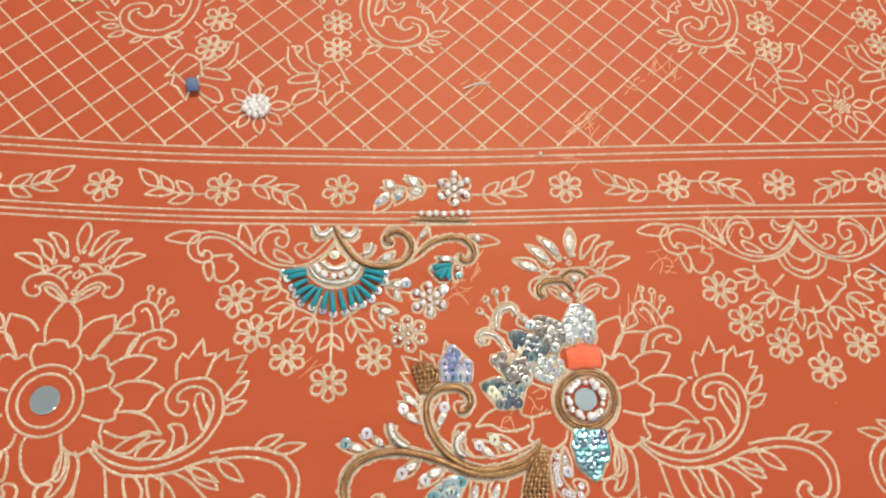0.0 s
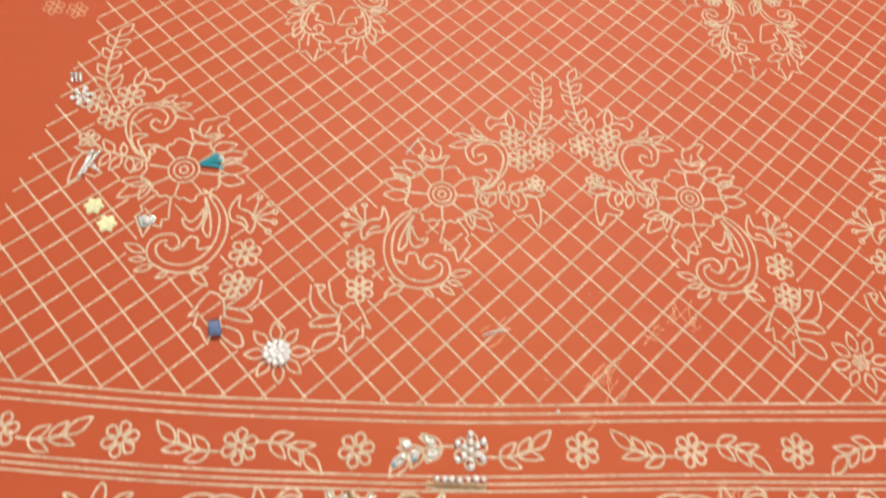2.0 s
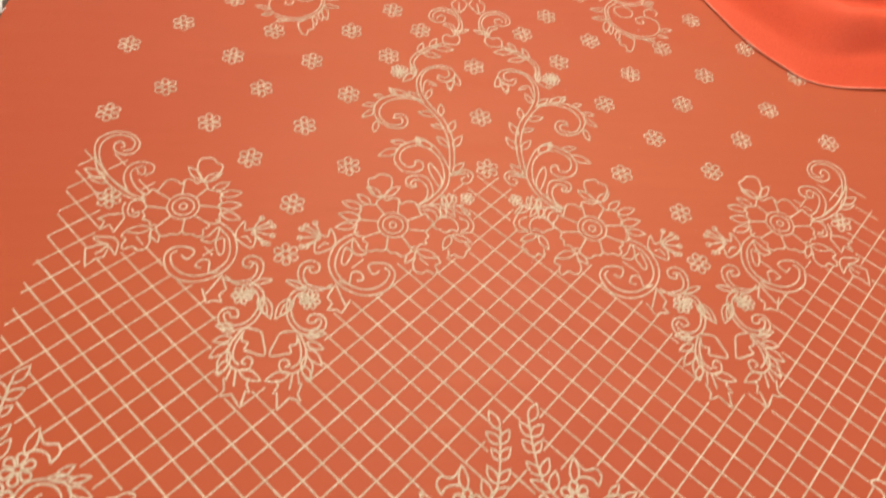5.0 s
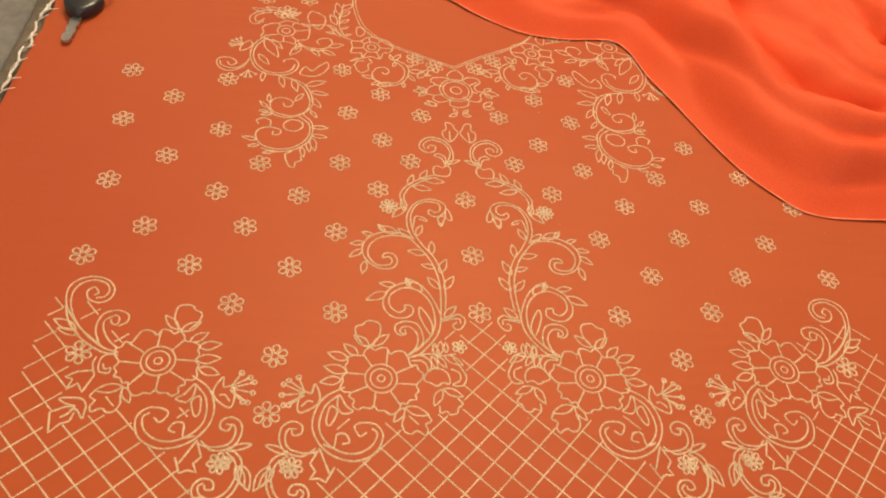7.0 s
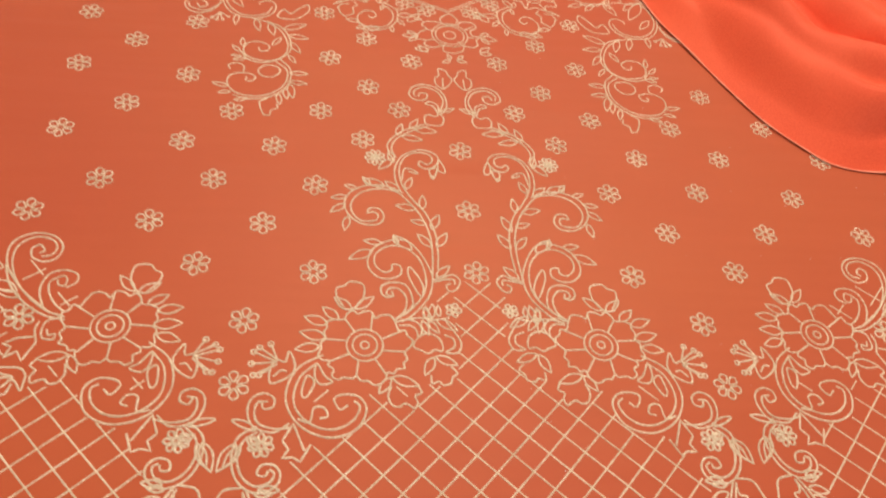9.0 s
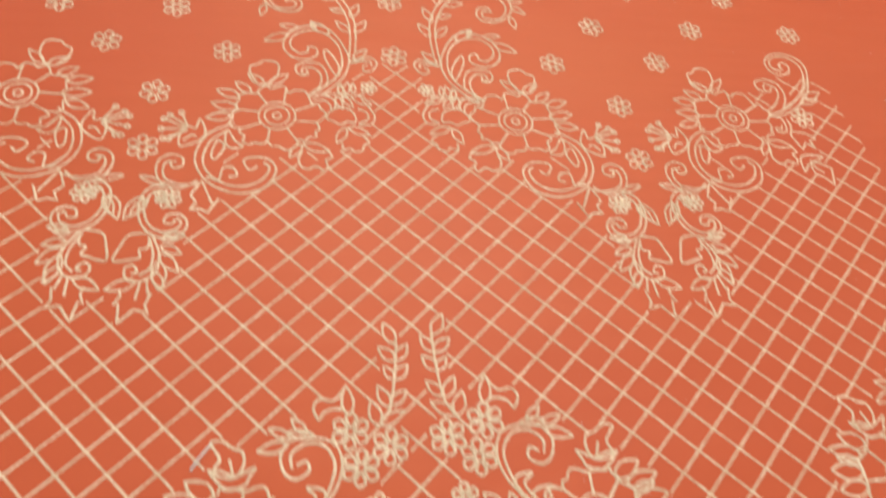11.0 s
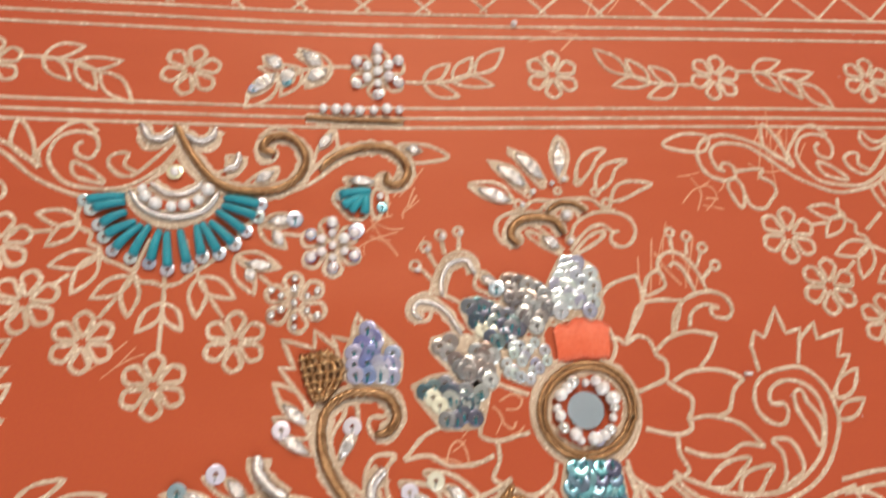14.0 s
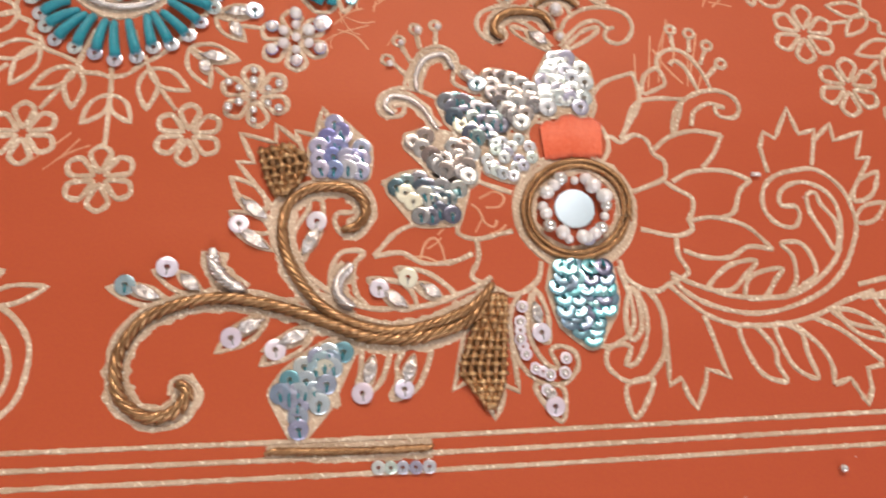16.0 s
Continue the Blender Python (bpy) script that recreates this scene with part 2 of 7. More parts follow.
BIG_CROWN.line((37.5,12.8), (34.4,8.6), (30.7,5.6))
BIG_CROWN.line((23.0,3.4), (28.2,5.1), (35.6,4.3), (41.0,1.3))
BIG_CROWN.line((41.0,1.3), (37.6,-1.0), (35.0,-5.3), (31.8,-6.3))
BIG_CROWN.line((24.3,-5.9), (30.2,-6.0), (36.7,-9.0), (41.0,-14.9))
BIG_CROWN.line((41.0,-14.9), (35.7,-13.5), (31.0,-15.2), (25.2,-14.3), (21.1,-12.1))
BIG_CROWN.shape((22.2,25.4), (23.8,29.7), (27.2,31.1), (28.1,27.3), (25.6,25.9))
BIG_CROWN.line((27.2,31.1), (28.1,34.0), (31.5,35.7), (35.2,34.1), (37.7,29.0), (38.7,23.4))
BIG_CROWN.line((30.4,31.6), (32.0,32.7), (34.0,30.3), (35.6,23.6))
BIG_CROWN.ring((33.2,40.9), 1.1)
BIG_CROWN.ring((37.5,39.3), 1.2)
BIG_CROWN.ring((40.9,35.7), 1.2)
BIG_CROWN.ring((42.9,30.6), 1.2)
BIG_CROWN.line((32.9,39.3), (32.6,35.6))
BIG_CROWN.line((37.0,37.7), (36.0,34.3))
BIG_CROWN.line((40.0,34.3), (37.7,30.8))
BIG_CROWN.line((41.5,30.0), (38.2,27.2))
BIG_CROWN.line((26.3,14.3), (28.2,19.6), (32.6,23.1), (38.7,24.1), (42.9,22.1), (43.8,18.8), (41.9,16.7), (38.5,17.5), (38.2,19.9), (40.4,19.4))
BIG_CROWN.line((31.2,15.8), (32.9,19.3), (36.9,20.9), (40.0,19.6))


# the leafy scroll on one side of the large rose
BIG_HALF = Motif()
BIG_HALF.line((18.1,-14.9), (20.7,-16.7), (24.3,-18.4), (29.4,-20.5), (35.2,-21.5), (41.9,-21.7), (46.8,-20.3), (51.4,-17.7), (55.7,-13.8), (58.1,-8.6), (58.8,-3.1), (57.1,1.0), (53.3,3.3), (49.3,3.2), (46.3,1.2), (46.0,-1.6), (49.1,-1.9))
BIG_HALF.line((49.1,-1.9), (49.8,-3.7), (48.3,-6.4), (45.9,-6.6), (43.2,-4.9), (41.8,-1.7), (42.9,2.6), (46.2,5.3), (50.9,6.4), (55.8,6.4), (59.8,3.3), (61.8,-0.9), (62.2,-6.5), (60.4,-11.0), (56.3,-16.9), (50.4,-21.3), (42.0,-24.1), (35.1,-24.8), (29.4,-23.8), (24.0,-21.6), (20.2,-18.8), (18.3,-15.8))
BIG_HALF.line((16.9,-17.1), (20.5,-21.0), (24.5,-24.5), (29.4,-26.7), (34.4,-27.3), (40.4,-27.4), (47.5,-26.2), (54.3,-23.8), (61.9,-21.8))
BIG_HALF.shape((25.7,-18.8), (28.7,-15.7), (32.5,-13.8), (37.4,-13.6), (34.0,-16.8), (30.4,-19.5))
BIG_HALF.shape((33.4,-21.2), (34.6,-17.6), (38.0,-16.0), (42.8,-15.7), (40.6,-18.0), (37.4,-21.5))
BIG_HALF.shape((42.7,-21.5), (45.2,-18.4), (45.7,-13.2), (43.8,-10.2), (48.0,-10.3), (49.9,-13.4), (50.0,-17.2), (47.1,-19.2))
BIG_HALF.shape((52.5,0.5), (54.6,0.8), (55.1,-1.7), (57.3,-5.4), (57.6,-8.5), (55.7,-12.3), (54.1,-8.3), (52.2,-3.5))
BIG_HALF.leaf((63.2,-1.7), (70.8,5.1), 0.4)
BIG_HALF.leaf((62.2,-6.5), (70.4,-2.3), 0.4)
BIG_HALF.edge((14.6,-27.6), (13.9,-34.3), (13.4,-37.7), (16.1,-36.5), (16.8,-39.9), (18.2,-42.7), (20.9,-37.9), (21.7,-35.2), (24.0,-36.0), (26.2,-37.4), (25.4,-34.6))
BIG_HALF.line((25.4,-34.6), (24.3,-28.3), (23.4,-24.4))
BIG_HALF.line((12.6,-18.6), (14.5,-21.9), (14.6,-27.6))
BIG_HALF.shape((30.4,-27.4), (31.0,-32.3), (33.4,-37.3), (37.9,-39.0), (36.8,-35.5), (36.9,-32.1), (33.7,-27.5))
BIG_HALF.shape((38.1,-27.4), (38.9,-32.9), (40.8,-36.9), (44.7,-38.9), (43.8,-34.0), (43.5,-29.8), (41.0,-27.8))
BIG_HALF.line((42.5,-27.8), (46.6,-32.2), (48.4,-36.5), (47.8,-40.5))
BIG_HALF.edge((47.8,-40.5), (51.6,-39.5), (54.0,-45.0), (55.7,-41.9), (55.9,-37.8), (59.4,-37.4))
BIG_HALF.line((46.7,-26.5), (52.6,-29.8), (59.6,-36.7))
BIG_HALF.leaf((50.9,-25.0), (62.4,-30.2), 0.22)
BIG_HALF.shape((8.7,-18.0), (7.0,-22.8), (7.2,-28.0), (9.6,-26.5), (10.2,-21.6), (9.6,-18.0))
BIG_HALF.line((10.2,-18.1), (11.3,-23.1), (10.3,-28.6), (7.4,-32.8), (5.4,-32.9), (6.9,-29.7), (4.6,-28.8), (2.0,-30.0), (1.5,-32.6), (2.8,-34.7), (5.3,-36.3), (9.2,-35.9), (12.1,-33.5), (13.7,-30.9), (14.8,-25.5), (14.2,-21.2), (12.7,-18.3))
BIG_HALF.shape((5.3,-36.6), (4.4,-39.4), (5.4,-43.3), (8.3,-40.4), (10.2,-36.3))
BIG_HALF.edge((44.8,6.1), (44.3,12.3), (46.0,16.0), (48.4,14.3), (53.0,21.6), (54.3,15.1), (58.4,16.0), (55.4,7.2))
BIG_HALF.edge((57.7,13.4), (62.4,17.4), (62.3,13.1), (69.6,15.0), (66.4,8.4), (69.9,8.6), (64.8,2.3), (61.6,-1.9))


# the curling end of the leafy scroll with its leaves
BIG_TAIL = Motif()
BIG_TAIL.line((60.2,-15.1), (70.6,-12.9), (79.9,-13.1), (86.9,-15.2), (91.7,-20.5), (92.4,-27.1), (90.8,-32.7), (85.4,-36.9), (79.6,-36.7), (76.2,-33.0), (76.5,-30.5), (78.7,-28.4), (81.2,-29.1), (81.6,-31.5))
BIG_TAIL.line((60.3,-18.1), (70.7,-16.0), (78.8,-16.3), (84.9,-18.4), (88.5,-22.8), (89.3,-27.9), (87.6,-32.0), (84.7,-33.8), (81.6,-33.3), (80.4,-31.2), (80.7,-30.1))
BIG_TAIL.leaf((81.9,-13.7), (93.3,-10.2), 0.3)
BIG_TAIL.leaf((75.8,-12.5), (84.9,-7.4), 0.32)
BIG_TAIL.leaf((63.4,-17.8), (73.3,-24.2), 0.34)
BIG_TAIL.leaf((54.6,-20.7), (65.2,-27.3), 0.34)


# the upright petals on the middle line of the large rose
BIG_MIDDLE = Motif()
BIG_MIDDLE.line((-5.0,10.8), (-7.2,16.6), (-6.0,20.8), (-2.8,20.8), (-0.6,22.2), (2.4,22.1), (4.9,21.1), (5.7,19.3), (8.3,19.8), (10.2,16.9), (10.1,13.1), (7.2,9.0))
BIG_MIDDLE.line((-4.6,-12.0), (-6.1,-16.2), (-4.6,-23.9), (0.6,-29.1), (6.7,-26.5), (7.8,-20.0), (6.5,-13.1))
BIG_MIDDLE.line((-2.9,21.0), (-3.1,28.9), (1.6,36.5), (3.9,37.5))
BIG_MIDDLE.line((3.9,37.5), (8.3,31.6), (9.2,23.9), (7.2,20.1))


# the fan: half of its arms, hanging blossom, arcs and little hanging flowers
FAN_HALF = Motif()
FAN_HALF.line((-0.1,-5.3), (-4.8,-11.1), (-12.6,-15.6), (-20.3,-15.5), (-26.2,-13.4), (-29.7,-7.8), (-28.3,-2.5), (-24.5,-0.4), (-20.0,-1.2), (-18.7,-4.5), (-20.4,-7.7), (-23.4,-6.5), (-23.7,-4.0), (-22.2,-3.2))
FAN_HALF.line((0.3,-0.3), (-2.5,-4.7), (-7.2,-9.7), (-9.7,-12.0))
FAN_HALF.line((-0.1,-6.1), (-2.8,-10.6), (-8.7,-15.4), (-14.5,-17.1), (-21.3,-17.6), (-27.1,-15.4), (-32.9,-12.0), (-38.9,-6.4), (-43.9,-2.9), (-50.7,-2.1), (-53.9,-4.6), (-53.2,-9.0), (-51.2,-10.1))
FAN_HALF.line((-31.5,-9.9), (-37.0,-4.8), (-43.0,-1.3), (-49.8,0.4), (-55.5,-1.3), (-57.7,-5.6), (-56.4,-10.4), (-52.0,-12.7), (-48.7,-11.8), (-48.9,-8.6), (-51.3,-7.8), (-52.2,-9.5))
FAN_HALF.line((-31.5,-9.9), (-32.0,-5.6), (-29.8,-2.4), (-26.4,1.3), (-22.5,2.4), (-19.0,-0.7))
FAN_HALF.shape((-55.4,-4.0), (-61.1,-3.8), (-66.5,-1.7), (-60.5,1.1), (-53.7,0.2))
FAN_HALF.shape((-38.0,-4.2), (-38.2,0.1), (-36.8,3.2), (-33.7,-2.2), (-33.1,-7.7))
FAN_HALF.shape((-50.6,-12.3), (-51.4,-15.4), (-49.2,-20.5), (-47.5,-16.6), (-48.2,-12.9))
FAN_HALF.line((-48.3,-10.2), (-40.7,-10.0), (-42.0,-12.1), (-39.1,-13.8), (-38.5,-16.5), (-40.3,-18.5), (-43.1,-21.0), (-46.4,-20.3), (-47.5,-16.6))
FAN_HALF.shape((-14.1,-6.4), (-11.8,-6.7), (-12.6,-9.7), (-9.7,-12.0), (-12.6,-12.7), (-15.5,-10.6), (-16.3,-7.9))
FAN_HALF.shape((-8.7,0.0), (-9.7,-2.7), (-7.7,-5.5), (-3.7,-4.6), (-0.7,-1.4), (-3.7,-3.3), (-6.7,-2.8))
FAN_HALF.shape((-24.3,-8.6), (-20.4,-10.4), (-17.0,-14.3), (-23.3,-12.4))
FAN_HALF.line((-6.6,-14.0), (-4.8,-17.0), (-0.3,-19.1))
FAN_HALF.line((-8.7,-15.2), (-6.6,-21.1), (-0.4,-24.3))
FAN_HALF.line((-11.6,-16.1), (-9.7,-21.5), (-4.9,-25.4), (-0.4,-26.3))
FAN_HALF.flower((-38.7,-28.6), 7.4, 6, 80)
FAN_HALF.flower((-31.8,-42.7), 7.2, 6, 79)
FAN_HALF.flower((-19.2,-52.6), 6.8, 6, 88)
FAN_HALF.leaf((-21.7,-23.9), (-31.2,-21.5), 0.4)
FAN_HALF.leaf((-21.7,-24.1), (-28.5,-29.7), 0.42)
FAN_HALF.line((-31.6,-26.2), (-27.3,-25.9))
FAN_HALF.leaf((-17.1,-32.3), (-27.6,-34.5), 0.4)
FAN_HALF.leaf((-17.1,-32.5), (-22.3,-41.4), 0.42)
FAN_HALF.line((-26.1,-39.1), (-22.9,-36.7))
FAN_HALF.leaf((-9.5,-38.2), (-18.1,-42.6), 0.42)
FAN_HALF.leaf((-9.5,-38.2), (-10.2,-47.5), 0.42)
FAN_HALF.line((-16.2,-47.4), (-12.5,-42.7))
FAN_HALF.line((-9.5,-38.2), (-8.3,-35.0))


# the middle hanging flower of a fan
FAN_MIDDLE = Motif()
FAN_MIDDLE.flower((-4.1,-63.3), 7.0, 6, 88)
FAN_MIDDLE.leaf((-2.6,-44.7), (-8.1,-51.0), 0.42)
FAN_MIDDLE.leaf((-2.6,-44.7), (1.5,-51.3), 0.42)
FAN_MIDDLE.line((-2.5,-38.3), (-2.6,-44.7), (-3.3,-56.3))


# the scalloped petals of a fan
FAN_PETALS = Motif()
FAN_PETALS.line((-21.4,-20.1), (-22.0,-24.5), (-20.7,-26.0), (-18.4,-27.4), (-18.8,-29.8), (-16.7,-30.8), (-15.3,-33.5), (-11.1,-35.6), (-8.8,-37.1), (-7.3,-39.3), (-4.3,-39.7), (-1.9,-40.6), (1.4,-40.0), (3.6,-38.2), (8.2,-35.2), (11.3,-32.1), (14.1,-30.1), (14.9,-26.3), (17.0,-25.8), (18.0,-20.8))
FAN_PETALS.line((-10.2,-24.5), (-15.7,-29.2))
FAN_PETALS.line((-5.4,-29.1), (-8.8,-37.1))
FAN_PETALS.line((2.4,-29.5), (3.7,-37.7))
FAN_PETALS.line((7.7,-25.9), (14.1,-30.1))


# the lotus: half of its petals and the curl under them
LOTUS_HALF = Motif()
LOTUS_HALF.shape((5.3,19.2), (7.2,25.3), (11.2,28.4), (14.9,28.5), (12.1,25.9), (10.1,22.8), (6.7,19.2))
LOTUS_HALF.shape((10.4,16.6), (11.2,20.9), (14.3,24.2), (20.1,25.2), (16.8,22.6), (14.7,19.0), (11.8,16.9))
LOTUS_HALF.shape((14.0,14.1), (16.1,17.7), (20.1,19.1), (25.8,18.1), (22.3,16.3), (17.4,14.0), (14.5,13.5))
LOTUS_HALF.ring((5.8,19.2), 0.9)
LOTUS_HALF.ring((10.0,16.2), 1.0)
LOTUS_HALF.ring((12.6,13.1), 1.1)
LOTUS_HALF.line((2.0,14.5), (5.1,13.5), (7.1,11.0))
LOTUS_HALF.line((1.6,12.4), (3.6,11.4), (4.8,9.0))
LOTUS_HALF.line((2.6,14.7), (8.5,14.3), (11.4,11.8), (14.5,10.8))
LOTUS_HALF.line((1.6,4.5), (3.8,7.9), (8.4,10.4), (13.9,10.5), (17.9,8.6), (18.9,5.1), (17.1,1.9), (14.4,0.9), (12.0,2.4), (12.7,4.7), (14.5,5.2))
LOTUS_HALF.line((12.8,5.0), (10.5,7.1), (7.0,6.3), (3.9,3.8), (0.9,0.5))
LOTUS_HALF.shape((1.5,-0.6), (6.7,4.3), (10.7,5.3), (9.1,3.1), (4.9,0.7))


# the upright middle petal of a lotus
LOTUS_MIDDLE = Motif()
LOTUS_MIDDLE.shape((1.0,20.2), (-0.4,26.7), (2.3,32.4), (4.3,29.8), (4.1,25.4), (1.9,20.2))
LOTUS_MIDDLE.ring((0.2,16.9), 0.9)
LOTUS_MIDDLE.ring((2.6,20.4), 0.7)
LOTUS_MIDDLE.ring((1.5,10.3), 1.3)
LOTUS_MIDDLE.ring((1.4,3.4), 0.9)


# a rising sprig of five leaves in the border
SPRIG = Motif()
SPRIG.line((6.9,-2.5), (11.8,-2.8), (19.8,-2.2), (25.9,0.1))
SPRIG.leaf((11.8,-2.8), (19.2,3.1), 0.42)
SPRIG.leaf((11.8,-2.8), (21.0,-7.1), 0.4, -0.05)
SPRIG.leaf((19.8,-2.2), (25.7,5.2), 0.42)
SPRIG.leaf((19.3,-2.2), (30.6,-3.8), 0.32, 0.05)
SPRIG.leaf((25.9,0.1), (34.7,8.0), 0.42)


# a six-petalled border flower
BORDER_FLOWER = Motif()
BORDER_FLOWER.flower((0.0,0.0), 7.3, 6, 81)


# half of the middle garland: rose, scrolls, fern, buds and bell flower
GARLAND = Motif()
GARLAND.ring((0.0,0.0), 6.9)
GARLAND.ring((0.0,0.0), 4.5)
GARLAND.ring((0.0,0.0), 1.9)
GARLAND.line((0.3,7.2), (0.7,14.4))
GARLAND.line((5.8,4.2), (11.3,8.7))
GARLAND.line((6.8,-0.5), (16.1,-0.9))
GARLAND.line((4.7,-5.0), (11.8,-11.5))
GARLAND.line((-0.3,-7.1), (-0.4,-14.6))
GARLAND.line((-5.2,-4.9), (-11.3,-9.7))
GARLAND.line((-6.8,0.0), (-16.2,0.9))
GARLAND.line((-5.0,4.5), (-9.9,11.8))
GARLAND.line((17.4,1.6), (25.0,5.8), (31.7,12.7), (34.8,21.5), (32.6,29.5), (25.2,32.6), (16.7,31.8), (13.1,26.8), (14.4,20.5), (18.4,17.9), (23.0,20.5), (22.1,24.1), (18.7,22.8))
GARLAND.line((19.9,2.4), (26.8,7.8), (31.0,16.2), (32.1,23.2), (28.4,29.5), (21.7,30.4), (16.8,26.8), (17.0,21.8))
GARLAND.leaf((15.8,30.7), (4.9,28.5), 0.36)
GARLAND.leaf((16.3,33.1), (8.6,36.7), 0.36)
GARLAND.leaf((22.3,34.1), (16.7,40.1), 0.4)
GARLAND.leaf((25.2,33.0), (15.2,34.9), 0.3)
GARLAND.line((17.3,0.8), (26.3,1.1), (39.4,2.4), (45.5,5.8))
GARLAND.shape((19.6,3.3), (23.5,7.5), (25.4,11.3), (22.3,14.7), (28.0,13.5), (28.5,9.2), (24.0,4.1))
GARLAND.shape((17.0,2.4), (18.5,6.7), (15.5,10.1), (21.9,8.4), (21.6,4.1))
GARLAND.leaf((28.7,1.6), (31.3,7.8), 0.46)
GARLAND.leaf((33.6,1.9), (40.8,7.5), 0.46)
GARLAND.leaf((26.2,0.7), (22.4,-7.0), 0.46)
GARLAND.leaf((29.5,0.7), (32.3,-7.9), 0.46)
GARLAND.leaf((39.4,2.4), (51.5,0.6), 0.46)
GARLAND.leaf((19.7,-0.1), (20.9,-5.9), 0.46)
GARLAND.leaf((35.2,1.0), (37.2,-6.8), 0.46)
GARLAND.flower((47.2,6.6), 4.7, 5, 84)
GARLAND.leaf((12.7,-9.9), (24.8,-11.9), 0.42)
GARLAND.leaf((12.7,-9.9), (14.0,-19.8), 0.42)
GARLAND.leaf((12.7,-9.9), (23.8,-20.7), 0.42)
GARLAND.edge((0.7,-15.4), (-0.3,-20.1), (-2.0,-26.3), (0.7,-27.1), (0.1,-30.9), (4.7,-30.2), (5.9,-37.0), (10.3,-31.1), (12.5,-28.0), (10.3,-24.9), (12.0,-22.6), (9.9,-18.7), (7.7,-15.5))
GARLAND.line((-11.6,-8.1), (-20.2,-12.1), (-27.1,-21.4), (-28.6,-32.1), (-25.6,-42.4), (-19.0,-49.0), (-10.3,-50.6), (-1.3,-47.9), (2.2,-41.4), (-0.1,-35.4), (-6.8,-33.1), (-10.4,-36.8), (-8.5,-40.5), (-4.7,-38.6))
GARLAND.line((-15.2,-10.5), (-22.6,-19.1), (-24.9,-29.1), (-23.4,-38.1), (-17.5,-45.4), (-8.7,-47.0), (-2.6,-43.5), (-1.7,-38.7), (-5.1,-36.3))
GARLAND.line((-24.1,-35.8), (-18.9,-37.7), (-17.4,-33.0), (-13.6,-33.0), (-11.8,-38.2), (-8.5,-40.9))
GARLAND.shape((-14.0,-12.1), (-18.0,-18.4), (-21.1,-26.1), (-21.6,-31.0), (-17.9,-27.7), (-17.2,-20.0))
GARLAND.shape((-15.3,-17.7), (-16.5,-24.6), (-14.3,-29.2), (-9.7,-27.8), (-7.8,-24.4), (-11.9,-25.4), (-14.2,-21.6))
GARLAND.leaf((2.6,-44.0), (12.1,-42.0), 0.36)
GARLAND.leaf((0.9,-47.2), (7.6,-48.8), 0.36)
GARLAND.leaf((-2.8,-49.3), (3.6,-53.7), 0.36)
GARLAND.leaf((-19.0,-49.7), (-26.3,-45.3), 0.36)
GARLAND.leaf((-19.8,-49.0), (-28.5,-53.8), 0.36)
GARLAND.leaf((-10.3,-51.0), (-6.0,-54.9), 0.36)
GARLAND.shape((-38.4,-25.2), (-39.3,-19.8), (-35.6,-15.1), (-30.2,-13.6), (-28.7,-7.5), (-26.4,-15.2), (-28.7,-20.6), (-34.0,-21.7))
GARLAND.line((-37.0,-22.9), (-34.0,-19.0), (-30.2,-18.3))
GARLAND.line((-37.4,-17.5), (-46.3,-12.2))
GARLAND.ring((-46.3,-12.2), 1.2)
GARLAND.line((-37.4,-17.5), (-47.4,-17.4))
GARLAND.ring((-47.4,-17.4), 1.2)
GARLAND.line((-37.4,-17.5), (-46.0,-22.8))
GARLAND.ring((-46.0,-22.8), 1.2)
GARLAND.line((-37.4,-17.5), (-43.1,-8.7))
GARLAND.ring((-43.1,-8.7), 1.3)
GARLAND.line((-37.4,-17.5), (-37.7,-6.7))
GARLAND.ring((-37.7,-6.7), 1.2)
GARLAND.flower((-39.4,-35.3), 6.8, 6, 94)
GARLAND.flower((-39.7,-50.8), 6.4, 6, 91)
GARLAND.flower((38.1,34.2), 7.0, 6, 85)
GARLAND.flower((41.4,20.6), 6.8, 6, 84)
GARLAND.flower((52.5,27.8), 6.8, 6, 84)
GARLAND.shape((-7.3,16.5), (-5.0,15.5), (-2.7,16.0), (1.5,14.8), (4.4,15.8), (7.2,16.1), (8.9,14.7), (9.3,12.4), (11.3,11.6), (11.6,8.8), (15.0,9.5), (16.9,8.2), (15.8,6.2), (17.7,3.9), (16.8,1.4), (17.6,-0.6), (16.2,-3.5), (17.2,-8.0), (14.1,-9.8), (11.1,-10.7), (10.0,-13.5), (7.8,-14.0), (6.0,-16.0), (3.1,-14.8), (1.6,-15.7), (-0.7,-14.2), (-3.2,-15.3), (-4.8,-14.3), (-8.0,-15.4), (-10.1,-14.2), (-9.9,-11.9), (-12.5,-10.1), (-15.1,-9.1), (-15.6,-7.2), (-17.5,-6.2), (-18.0,-4.2), (-17.2,-1.6), (-16.2,2.1), (-15.5,5.8), (-15.9,8.0), (-13.9,10.0), (-10.9,11.0), (-9.9,13.5), (-7.8,14.5))
GARLAND.leaf((-8.9,13.0), (-19.1,19.3), 0.5)
GARLAND.leaf((-12.9,10.0), (-25.4,14.8), 0.42)
GARLAND.leaf((-15.4,8.0), (-23.9,11.2), 0.4)
GARLAND.leaf((-15.7,4.0), (-28.5,7.3), 0.5)
GARLAND.leaf((-16.5,-0.9), (-28.7,-0.4), 0.5)
GARLAND.shape((-11.3,32.5), (-7.4,33.0), (-3.6,30.2), (-0.3,28.8), (0.6,25.3), (-0.5,21.7), (-2.6,20.1), (-7.2,22.3), (-9.7,22.8), (-7.8,26.3), (-9.6,29.7))
